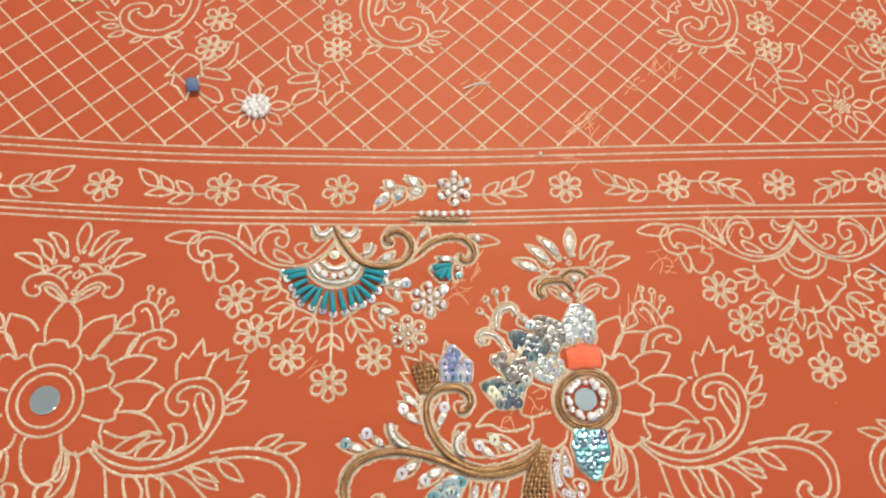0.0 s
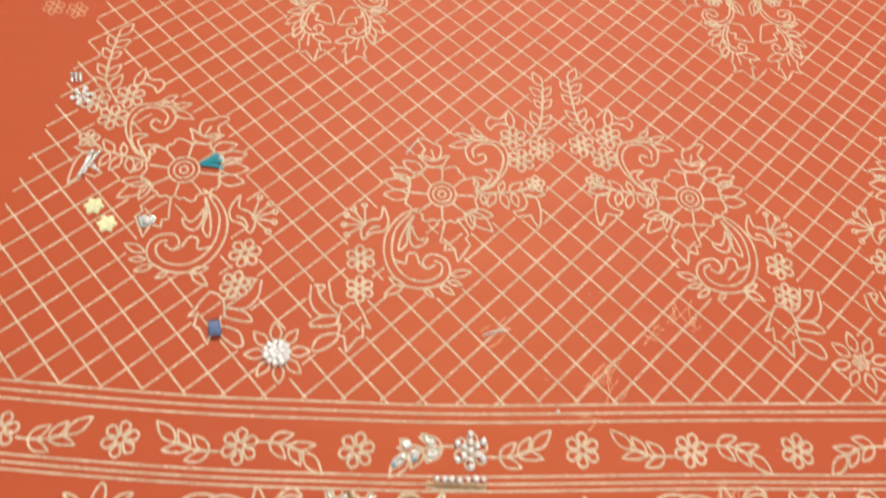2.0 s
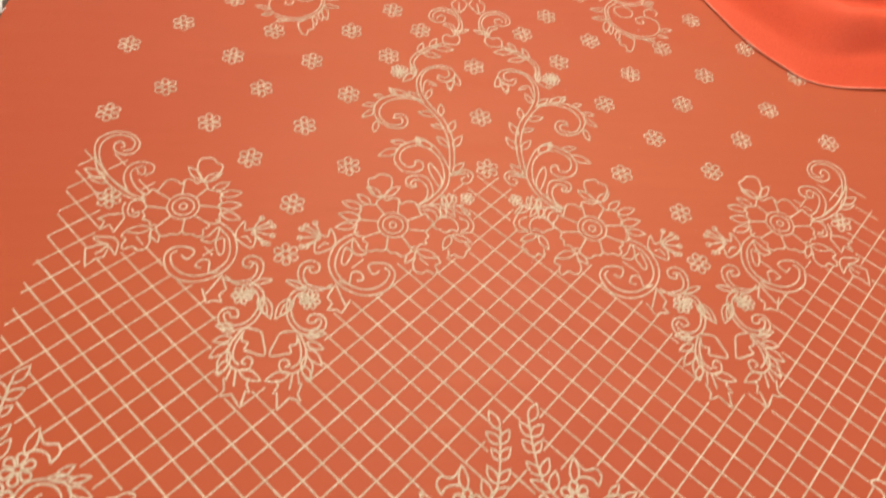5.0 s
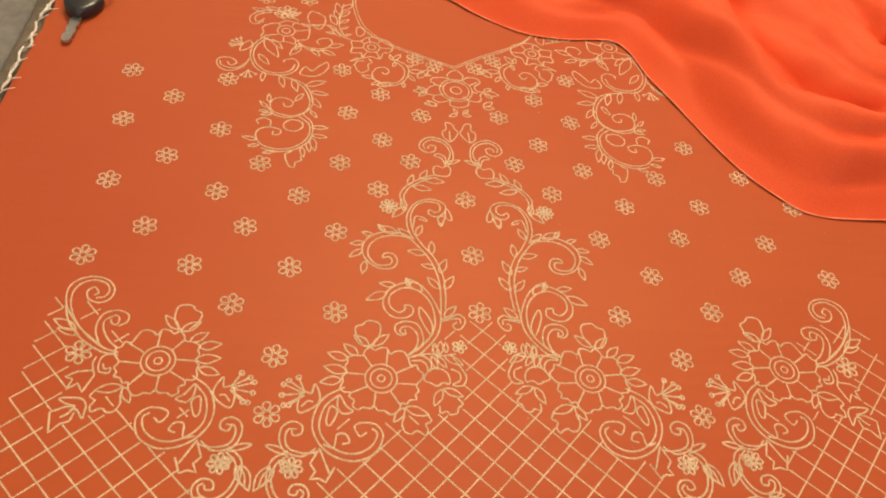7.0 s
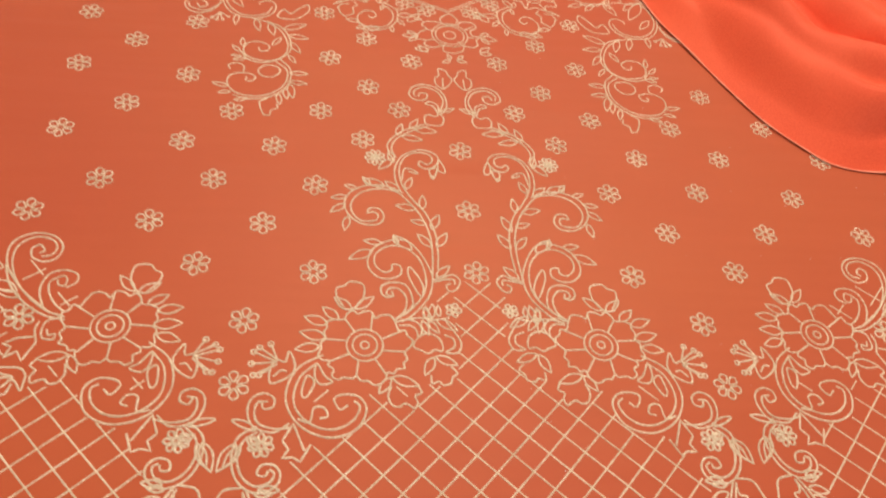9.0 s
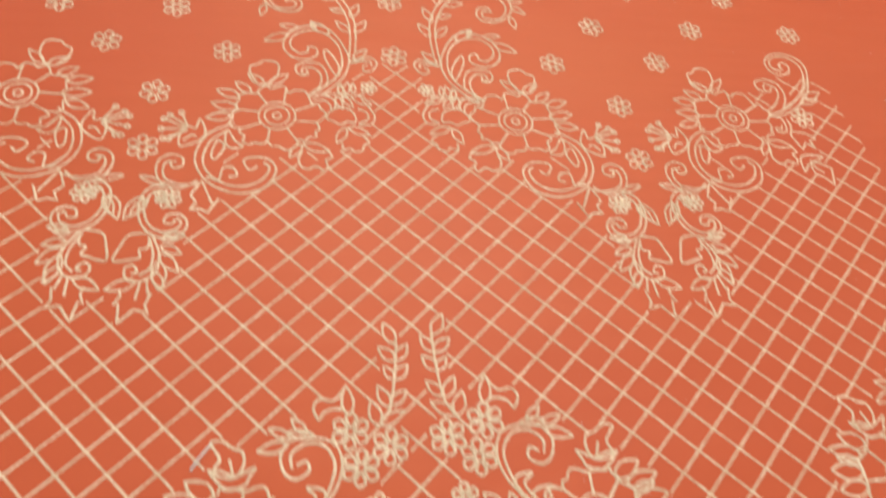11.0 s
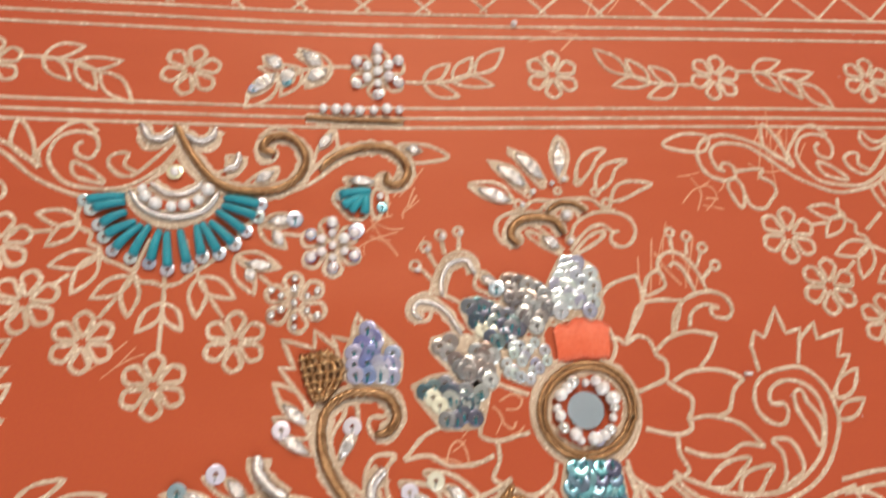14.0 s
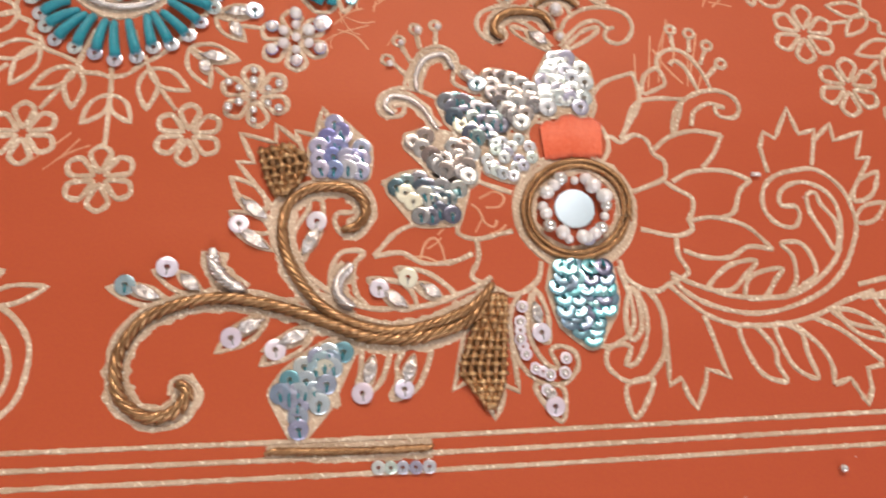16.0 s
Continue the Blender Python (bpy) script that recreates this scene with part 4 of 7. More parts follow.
NECK_ROSE.shape((-4.7,12.4), (-9.5,13.6), (-16.2,12.5), (-18.1,8.6), (-15.1,5.2), (-20.2,1.0), (-22.2,-5.2), (-16.8,-7.1), (-17.8,-10.8), (-13.3,-13.9), (-5.9,-12.1), (-5.5,-16.7), (0.7,-18.5), (7.4,-15.6), (8.7,-10.7), (14.3,-11.4), (17.9,-8.7), (17.6,-3.9), (19.7,-0.1), (15.7,0.8), (14.5,5.6), (18.6,9.7), (17.2,14.6), (9.7,15.1), (6.1,12.2), (0.1,10.4))
NECK_ROSE.line((-8.7,3.3), (-15.1,4.7))
NECK_ROSE.line((-10.2,-5.3), (-16.8,-7.1))
NECK_ROSE.line((-5.2,-12.5), (-3.1,-7.8))
NECK_ROSE.line((8.7,-11.2), (5.1,-6.3))
NECK_ROSE.line((11.4,-0.9), (16.2,-1.6))
NECK_ROSE.line((10.5,6.4), (16.8,10.8))
NECK_ROSE.leaf((-21.3,-2.7), (-31.7,-3.3), 0.46)
NECK_ROSE.leaf((-22.1,-2.8), (-28.2,1.4), 0.46)
NECK_ROSE.leaf((-22.2,-4.0), (-28.0,-8.6), 0.46)
NECK_ROSE.leaf((20.5,-0.0), (31.8,-2.6), 0.46)
NECK_ROSE.leaf((20.7,1.2), (26.9,4.3), 0.46)
NECK_ROSE.leaf((21.2,-1.2), (26.3,-6.7), 0.46)
NECK_ROSE.leaf((-15.1,-16.4), (-24.5,-16.1), 0.46)
NECK_ROSE.leaf((-16.0,-18.8), (-21.9,-12.8), 0.46)
NECK_ROSE.leaf((18.7,-15.8), (25.9,-10.4), 0.46)
NECK_ROSE.leaf((18.6,-17.0), (26.6,-17.4), 0.46)
NECK_ROSE.leaf((-1.6,-25.7), (-7.3,-28.4), 0.46)
NECK_ROSE.leaf((-1.4,-24.5), (-3.4,-20.1), 0.46)
NECK_ROSE.leaf((2.4,-25.3), (8.6,-27.1), 0.46)
NECK_ROSE.leaf((3.4,-24.1), (6.9,-20.3), 0.46)


# the small rose and scroll beside the neckline
NECK_BRANCH = Motif()
NECK_BRANCH.ring((0.0,0.0), 6.0)
NECK_BRANCH.ring((0.0,0.0), 3.0)
NECK_BRANCH.shape((-3.5,10.9), (1.6,12.0), (7.4,10.8), (14.0,7.5), (16.0,1.0), (13.6,-4.5), (8.6,-6.4), (5.9,-13.2), (-0.6,-11.3), (-7.1,-13.3), (-7.8,-8.3), (-15.2,-7.8), (-14.3,-1.1), (-15.1,5.4), (-8.5,6.2))
NECK_BRANCH.line((-1.1,4.4), (-1.8,11.1))
NECK_BRANCH.line((4.8,5.1), (8.3,10.9))
NECK_BRANCH.line((6.3,-0.1), (15.4,-0.3))
NECK_BRANCH.line((3.7,-5.7), (5.9,-13.2))
NECK_BRANCH.line((-3.7,-6.5), (-7.1,-13.3))
NECK_BRANCH.line((-5.6,-1.4), (-14.8,-2.5))
NECK_BRANCH.line((-4.4,3.2), (-8.5,6.2))
NECK_BRANCH.shape((-10.1,12.8), (-11.4,19.5), (-9.2,23.9), (-5.0,18.9), (-6.8,13.2))
NECK_BRANCH.line((-7.1,-13.3), (-16.0,-18.2), (-10.3,-13.7))
NECK_BRANCH.edge((-12.8,-21.6), (-11.2,-27.7), (-8.1,-31.1), (-2.5,-26.8), (-3.2,-20.6), (0.1,-17.7), (-2.2,-14.1))
NECK_BRANCH.line((-13.6,-23.0), (-10.4,-17.5), (-5.5,-17.0))
NECK_BRANCH.line((16.5,-14.6), (22.8,-21.6), (23.2,-30.4), (18.0,-38.3), (9.2,-40.4), (2.1,-37.4), (-0.1,-30.3), (4.0,-23.6), (9.7,-23.0), (12.3,-27.0), (9.5,-30.5), (7.1,-28.3))
NECK_BRANCH.line((18.2,-13.1), (26.2,-20.0), (25.6,-31.4), (19.5,-40.1), (9.1,-42.8), (-1.0,-35.3))
NECK_BRANCH.leaf((0.6,-35.2), (-7.7,-33.5), 0.4)
NECK_BRANCH.leaf((5.2,-39.6), (-1.2,-42.6), 0.4)
NECK_BRANCH.leaf((14.0,-39.9), (2.8,-43.4), 0.4)
NECK_BRANCH.leaf((22.0,-37.9), (22.6,-43.9), 0.4)
NECK_BRANCH.leaf((26.5,-30.1), (31.0,-35.8), 0.4)
NECK_BRANCH.leaf((26.7,-25.0), (38.2,-25.1), 0.4)
NECK_BRANCH.leaf((26.2,-20.0), (30.4,-18.3), 0.4)
NECK_BRANCH.leaf((15.8,-13.4), (21.8,-6.2), 0.4)
NECK_BRANCH.leaf((14.9,-13.5), (13.5,-7.2), 0.4)
NECK_BRANCH.leaf((17.3,-15.8), (15.5,-21.1), 0.4)
NECK_BRANCH.leaf((38.0,-27.6), (42.9,-28.4), 0.4)
NECK_BRANCH.leaf((32.9,-31.9), (41.7,-22.2), 0.4)


# the large double scroll with rose beside the neckline
SHOULDER = Motif()
SHOULDER.ring((0.0,0.0), 6.4)
SHOULDER.ring((0.0,0.0), 3.0)
SHOULDER.shape((-12.3,6.9), (-4.8,9.2), (-0.3,12.4), (9.1,9.6), (16.2,6.6), (17.2,-0.9), (15.1,-8.8), (7.6,-10.9), (7.0,-14.7), (-0.5,-13.1), (-6.5,-13.8), (-17.3,-8.9), (-16.1,-3.8), (-17.3,2.4))
SHOULDER.line((-4.6,5.3), (-6.3,9.0))
SHOULDER.line((3.8,6.4), (6.0,10.6))
SHOULDER.line((6.4,0.3), (16.8,2.8))
SHOULDER.line((4.4,-6.3), (7.6,-10.9))
SHOULDER.line((-1.5,-8.3), (-1.3,-13.2))
SHOULDER.line((-5.5,-5.0), (-15.1,-7.4))
SHOULDER.line((-15.0,-8.6), (-21.8,-18.1), (-23.8,-30.3), (-20.7,-41.7), (-14.5,-49.0), (-4.3,-51.4), (4.2,-49.4), (9.7,-43.1), (10.2,-36.0), (6.3,-32.2), (0.5,-34.3), (-0.0,-37.1))
SHOULDER.line((-12.7,-9.6), (-19.5,-19.0), (-21.6,-30.1), (-18.7,-40.3), (-11.7,-47.6), (-3.0,-49.0), (4.8,-45.9), (8.1,-38.6))
SHOULDER.line((-24.1,-35.1), (-27.6,-44.7), (-35.7,-49.7), (-42.9,-47.5), (-46.1,-41.0), (-43.4,-36.0), (-36.3,-35.9), (-32.3,-40.6), (-36.2,-43.8), (-38.7,-40.2))
SHOULDER.line((-23.9,-37.4), (-30.4,-45.5), (-36.0,-46.7), (-42.6,-44.0), (-43.7,-40.0))
SHOULDER.line((-4.3,-51.4), (5.9,-54.9), (14.8,-62.9), (19.5,-75.6), (17.8,-86.3), (10.4,-92.1), (2.1,-91.8), (-4.9,-88.3), (-6.7,-81.1), (-2.9,-75.5), (4.0,-75.3), (8.4,-78.7), (7.2,-83.0), (3.1,-83.4), (2.2,-80.3))
SHOULDER.line((5.8,-53.8), (15.4,-59.5), (20.8,-71.1), (21.1,-81.8), (14.4,-90.7), (5.0,-94.2), (-3.3,-92.2), (-7.8,-85.4))
SHOULDER.line((13.2,-92.9), (19.6,-99.5), (20.3,-108.5), (16.8,-116.6), (9.0,-122.9), (-0.1,-124.5), (-9.4,-121.4), (-13.9,-114.0), (-12.4,-107.1), (-5.3,-104.5), (1.6,-107.0), (0.5,-111.0), (-3.5,-111.3), (-3.0,-108.3))
SHOULDER.line((15.8,-90.6), (21.6,-98.3), (22.2,-108.3), (18.8,-117.4), (10.4,-124.7), (-1.2,-127.0), (-9.9,-124.2))
SHOULDER.line((-12.8,-102.1), (-14.4,-98.3), (-9.9,-95.9), (-5.4,-98.5), (-5.3,-103.5))
SHOULDER.leaf((-8.5,-85.5), (-13.7,-79.6), 0.32)
SHOULDER.leaf((-7.6,-89.5), (-13.7,-89.0), 0.32)
SHOULDER.leaf((-4.7,-91.3), (-12.1,-93.0), 0.32)
SHOULDER.leaf((-7.5,-80.1), (-8.0,-71.6), 0.32)
SHOULDER.leaf((-13.0,-116.9), (-22.4,-114.7), 0.32)
SHOULDER.leaf((-11.4,-121.5), (-18.4,-123.0), 0.32)
SHOULDER.leaf((-1.3,-126.5), (-8.9,-128.9), 0.32)
SHOULDER.leaf((21.7,-102.4), (32.7,-102.5), 0.32)
SHOULDER.leaf((21.9,-110.3), (32.2,-111.5), 0.32)
SHOULDER.leaf((22.0,-112.3), (24.4,-124.7), 0.32)
SHOULDER.leaf((19.4,-116.4), (21.1,-125.9), 0.32)
SHOULDER.leaf((15.6,-121.5), (17.3,-130.8), 0.32)
SHOULDER.leaf((19.9,-66.8), (32.2,-69.0), 0.32)
SHOULDER.leaf((16.2,-60.6), (30.5,-54.7), 0.32)
SHOULDER.leaf((20.9,-73.3), (27.5,-83.4), 0.32)
SHOULDER.leaf((20.5,-86.1), (24.9,-93.0), 0.32)
SHOULDER.leaf((7.3,-54.7), (10.7,-67.7), 0.32)
SHOULDER.leaf((15.1,-69.5), (9.7,-77.5), 0.32)
SHOULDER.leaf((-1.4,-52.2), (1.4,-64.2), 0.32)
SHOULDER.leaf((-13.1,-48.9), (-13.8,-59.1), 0.32)
SHOULDER.leaf((-14.9,-11.1), (-4.0,-31.7), 0.32)
SHOULDER.leaf((-9.6,-11.7), (-1.6,-21.8), 0.32)
SHOULDER.leaf((-18.0,-29.7), (-10.0,-40.5), 0.32)
SHOULDER.shape((3.3,-100.8), (7.8,-96.4), (14.7,-97.9), (15.6,-102.9), (11.0,-107.2), (4.9,-105.7))
SHOULDER.edge((5.4,-128.8), (6.3,-134.3), (8.5,-139.7), (11.8,-140.4), (12.2,-135.8), (16.1,-133.7), (15.3,-130.0))
SHOULDER.line((5.4,-128.8), (9.8,-125.7))
SHOULDER.line((-29.7,-20.2), (-38.5,-20.0))
SHOULDER.ring((-38.5,-20.0), 0.9)
SHOULDER.line((-29.7,-20.2), (-37.4,-16.3))
SHOULDER.ring((-37.4,-16.3), 0.9)
SHOULDER.line((-29.7,-20.2), (-34.6,-14.2))
SHOULDER.ring((-34.6,-14.2), 0.9)
SHOULDER.line((-29.7,-20.2), (-31.8,-12.4))
SHOULDER.ring((-31.8,-12.4), 0.8)
SHOULDER.line((-29.7,-20.2), (-37.5,-22.3))
SHOULDER.ring((-37.5,-22.3), 0.8)
SHOULDER.line((-23.8,-47.7), (-28.3,-53.8))
SHOULDER.ring((-28.3,-53.8), 0.9)
SHOULDER.line((-23.8,-47.7), (-25.3,-55.3))
SHOULDER.ring((-25.3,-55.3), 0.8)
SHOULDER.line((-23.8,-47.7), (-21.8,-55.0))
SHOULDER.ring((-21.8,-55.0), 0.8)
SHOULDER.line((-23.8,-47.7), (-18.5,-51.7))
SHOULDER.ring((-18.5,-51.7), 0.8)
SHOULDER.shape((-31.4,-26.4), (-29.8,-19.0), (-25.0,-14.8), (-23.2,-19.5), (-26.4,-24.7))
SHOULDER.shape((12.1,-48.6), (15.5,-40.2), (20.0,-44.3), (25.7,-37.9), (30.9,-33.8), (31.4,-40.8), (23.1,-49.7))
SHOULDER.line((-17.0,8.9), (-23.6,5.5), (-26.9,8.9), (-26.6,15.5), (-20.9,21.5), (-10.3,24.3), (-0.7,20.2), (8.9,13.6))
SHOULDER.line((-16.5,12.9), (-20.8,8.4), (-23.2,10.7), (-22.8,16.0), (-16.2,20.3))
SHOULDER.flower((-0.1,23.0), 8.0, 7, 92)
SHOULDER.leaf((-11.6,21.4), (-26.6,24.8), 0.3)
SHOULDER.leaf((-5.6,24.9), (-16.7,27.5), 0.3)
SHOULDER.leaf((2.5,18.0), (10.1,24.3), 0.3)
SHOULDER.leaf((-2.0,14.8), (-10.1,21.6), 0.3)
SHOULDER.line((10.6,9.8), (21.5,9.9), (30.9,9.8), (42.0,-1.8), (49.7,-5.9))
SHOULDER.line((12.3,7.5), (24.7,9.0))
SHOULDER.line((16.8,11.9), (15.3,19.7), (18.7,26.9), (27.5,21.3), (28.5,13.4), (24.7,5.1), (20.0,7.1))
SHOULDER.leaf((37.2,5.4), (30.9,11.1), 0.36)
SHOULDER.leaf((37.2,11.9), (32.3,24.6), 0.36)
SHOULDER.leaf((38.7,20.1), (35.4,30.5), 0.36)
SHOULDER.leaf((40.2,25.7), (36.9,40.3), 0.36)
SHOULDER.leaf((41.0,31.2), (50.0,40.8), 0.36)
SHOULDER.leaf((40.3,23.0), (47.5,30.7), 0.36)
SHOULDER.leaf((40.3,15.0), (46.7,19.8), 0.36)
SHOULDER.leaf((41.1,7.2), (45.9,10.4), 0.36)
SHOULDER.leaf((43.5,-0.3), (48.2,1.6), 0.36)
SHOULDER.leaf((35.7,1.3), (29.5,1.9), 0.36)
SHOULDER.leaf((40.4,-1.9), (34.1,6.3), 0.36)
SHOULDER.line((43.5,-1.6), (39.5,9.6), (40.2,25.7), (42.6,39.7))
SHOULDER.line((8.4,-10.8), (14.7,-17.5), (26.8,-18.6), (33.6,-12.8), (32.7,-6.7), (26.5,-6.1), (22.8,-10.4), (25.2,-13.8))
SHOULDER.line((10.0,-14.3), (17.8,-20.8), (28.4,-20.8))
SHOULDER.leaf((11.6,-16.6), (3.9,-28.4), 0.36)
SHOULDER.leaf((19.3,-19.4), (25.5,-27.2), 0.36)
SHOULDER.leaf((26.8,-20.3), (36.7,-24.8), 0.36)
SHOULDER.leaf((31.3,-15.6), (42.8,-11.8), 0.36)
SHOULDER.leaf((10.0,-14.3), (7.4,-22.0), 0.36)


# where the little scattered flowers stand, in mm
SCATTER_A = [(-220, 234), (-190, 210), (-218, 186), (-157, 181), (-187, 155), (-217, 133), (-130, 152), (-154, 127), (-191, 98), (-220, 76), (-135, 100), (-105, 126), (-163, 71), (-82, 98), (-108, 71), (-138, 45), (-82, 41), (-113, 13), (-115, -20), (-157, 231)]
SCATTER_B = [(-79, 249), (-75, 204), (-52, 225), (-52, 179), (-80, 156), (-34, 160), (-56, 134), (-24, 205), (-25, 267), (-11, 260), (35, 272), (20, 261), (32, 208), (90, 254), (61, 229), (85, 207), (57, 182), (37, 162), (59, 136), (85, 159)]
SCATTER_C = [(0, 128), (0, 83), (0, 42), (84, 99), (108, 128), (137, 155), (167, 187), (201, 159), (162, 130), (139, 102), (232, 132), (200, 100), (112, 71), (84, 41), (144, 45), (172, 72), (234, 72), (115, 12), (117, -23), (-137, 329)]
SCATTER_D = [(-105, 331)]


# ---- the drawing on the cloth ----
def rail(rows, drop):
    m = Motif()
    m.line(*[(x, y - drop) for x, y in rows], width=1.3)
    return m


UPPER_RAIL = [(-330, -269), (-245, -279.4), (-177, -286.3), (-118, -289.9), (-59, -292.6), (41, -293.5), (138, -295), (320, -298)]
LOWER_RAIL = [(-330, -298), (-245, -308.8), (-177, -315.8), (-118, -319.6), (-59, -322.3), (41, -323.8), (127, -326.2), (320, -330)]
FOOT_RAIL = [(-330, -431), (-200, -438.5), (-126, -442.3), (-50, -446.1), (38, -449.6), (130, -453), (320, -459)]
for rows, drops in ((UPPER_RAIL, (0, 3.7, 7.3)), (LOWER_RAIL, (0, 3.0, 5.8)), (FOOT_RAIL, (0, 3.1, 6.2))):
    for drop in drops:
        lay("border_line", rail(rows, drop), placed(0, 0), "tan hand-painted border line")

# large roses with mirrors, along the foot
ROSE = "large tan rose drawn round a mirror with a leafy scroll"
for x, y, near, far, up, over, wide in ((-213.3, -390.8, -2, -7, 0, -8, 1.0), (-18.0, -403.0, 0, -5, 4.7, -10.1, 0.99), (178.0, -409.0, 1, -4, 4, -8, 1.0)):
    m = Motif().ring((0, 0), 12.9).ring((0, 0), 9.6).add(BIG_MIDDLE, placed(0, 0, up / 2))
    m.add(BIG_CROWN, placed(0, 0, up, False, wide)).add(BIG_CROWN, placed(0, 0, over, True, wide))
    m.add(BIG_HALF, placed(0, 0, near)).add(BIG_HALF, placed(0, 0, far, True))
    m.add(BIG_TAIL, placed(0, 0, near - 5)).add(BIG_TAIL, placed(0, 0, far + 5, True))
    lay("rose_ornament", m, placed(x, y), ROSE)

# fans under the border, and lotus flowers between them
for x, y, a, b, size in ((-304.0, -318.0, -3, -10, 1.0), (-109.4, -327.3, 0, -6.7, 1.0), (84.0, -331.5, 1.1, -7, 1.04)):
    m = Motif().add(FAN_HALF, placed(0, 0, a)).add(FAN_HALF, placed(0, 0, b, True)).add(FAN_MIDDLE).add(FAN_PETALS, placed(0, 0, -1))
    lay("fan_ornament", m, placed(x, y, 0, False, size), "tan scalloped fan with hanging flowers and curled arms")
for x, y, a in ((-209.6, -353.4, -1.5), (-16.4, -364.2, 0), (180.0, -369.5, 1)):
    m = Motif().add(LOTUS_HALF).add(LOTUS_HALF, placed(0, 0, -5.7, True, 0.95)).add(LOTUS_MIDDLE)
    lay("lotus_ornament", m, placed(x, y, a), "tan lotus with pointed petals and two curls")

# flowers and sprigs of the border
for k in range(-4, 6):
    x = -59.8 + 47.4 * k
    bow = x + 20
    y = -312.3 + (0.00025 * bow * bow if bow < 0 else -0.025 * bow)
    tilt = math.degrees(math.atan(0.0005 * bow if bow < 0 else -0.025))
    lay("border_flower", BORDER_FLOWER, placed(x, y, tilt + 7 * math.sin(k * 2.1)), "tan six-petalled flower in the border")
    if k % 2 == 0:
        first = k % 4 == 0
        lay("border_sprig", SPRIG, placed(x, y, tilt + (1 if first else -1), not first), "tan sprig of five pointed leaves")
        falling = Motif().add(SPRIG, placed(0, 0, 180))
        lay("border_sprig", falling, placed(x, y, tilt + (4 if first else -3), not first), "tan sprig of five pointed leaves")

# middle garland and the daisies at its feet
for x, y, a, flip, size in ((-67.0, -187.0, 0, False, 1.0), (59.0, -188.0, -3.2, True, 1.02), (-191.8, -174.7, -12.3, True, 1.05), (189.5, -182.0, 7, False, 1.06)):
    lay("garland_ornament", GARLAND, placed(x, y, a, flip, size), "tan rose garland with scrolls, fern and bell flower")
for x, y, a, size in ((-141.9, -268.0, 0, 1.0), (124.0, -275.4, 3, 1.05)):
    m = Motif().add(DAISY).add(DAISY_HALF).add(DAISY_HALF, placed(0, 0, -8, True, 1.03))
    lay("daisy_ornament", m, placed(x, y, a, False, size), "tan eight-petalled daisy between leaves")

# upper garland with the tall vine
for x, y, a, flip, size in ((-57.6, 0.0, 0, False, 1.0), (57.6, 0.0, -2.2, True, 1.01), (-170.8, 9.8, -10, True, 1.0), (177.0, 6.0, 7, False, 1.03)):
    m = Motif().add(UPPER)
    if abs(x) < 100:
        m.add(UPPER_SPRAY)
    lay("upper_garland", m, placed(x, y, a, flip, size), "tan rose with scroll and hanging leaves")
lay("vine_ornament", VINE, placed(-8.0, 8.6), "tan leafy vine with spirals")
lay("vine_ornament", VINE, placed(8.5, 8.4, -0.7, True), "tan leafy vine with spirals")
lay("scroll_ornament", TWIN_SCROLL, placed(-170.6, 9.6), "pair of tan spirals with leaves")
lay("scroll_ornament", TWIN_SCROLL, placed(177.0, 6.0, -4.6, True, 1.04), "pair of tan spirals with leaves")

# the neck
neck = Motif()
for out in (0.0, 2.2):
    neck.line((-70 - out, 420), (-69 - out, 345), (-67.8 - out, 322.7), (-61.5 - out, 301.8 - out * 0.6), (-47, 286 - out), (-26.2, 275 - out), (-7.7, 266.5 - out), (4.1, 261.5 - out), width=1.2)
    neck.line((4.1, 261.5 - out), (25.8, 276 - out), (49.7, 289.5 - out), (67.8 + out * 0.5, 304), (78 + out, 330), (80 + out, 420), width=1.2)
lay("neckline", neck, placed(0, 0), "double tan neckline coming to a point")
lay("neck_rose", NECK_ROSE, placed(3.3, 234.6), "tan rose with pairs of small leaves")
lay("neck_branch", NECK_BRANCH, placed(-57.3, 277.8), "small tan rose with a spiral branch")
lay("neck_branch", NECK_BRANCH, placed(68.2, 284.2, -2, True, 1.06), "small tan rose with a spiral branch")
lay("shoulder_ornament", SHOULDER, placed(-120.7, 290.0), "tan rose with a chain of large spirals")
lay("shoulder_ornament", SHOULDER, placed(135.0, 300.4, -4.5, True, 1.08), "tan rose with a chain of large spirals")
DOT = Motif().flower((0, 0), 8.2, 6, 90, heart=0.24, width=1.35)
for k, (x, y) in enumerate(SCATTER_A + SCATTER_B + SCATTER_C + SCATTER_D):
    ob = lay("scattered_flower", DOT, placed(x, y, (k * 37) % 25 - 12, False, 0.83), "small tan six-petalled flower")

# scuffs, stray paint and a faint stitched mark at the edge
SCUFF = material("thin_paint_scuff", (0.72, 0.40, 0.24), 0.7, second=(0.62, 0.26, 0.14), grain=1200, coarse=150)
rng = random.Random(5)
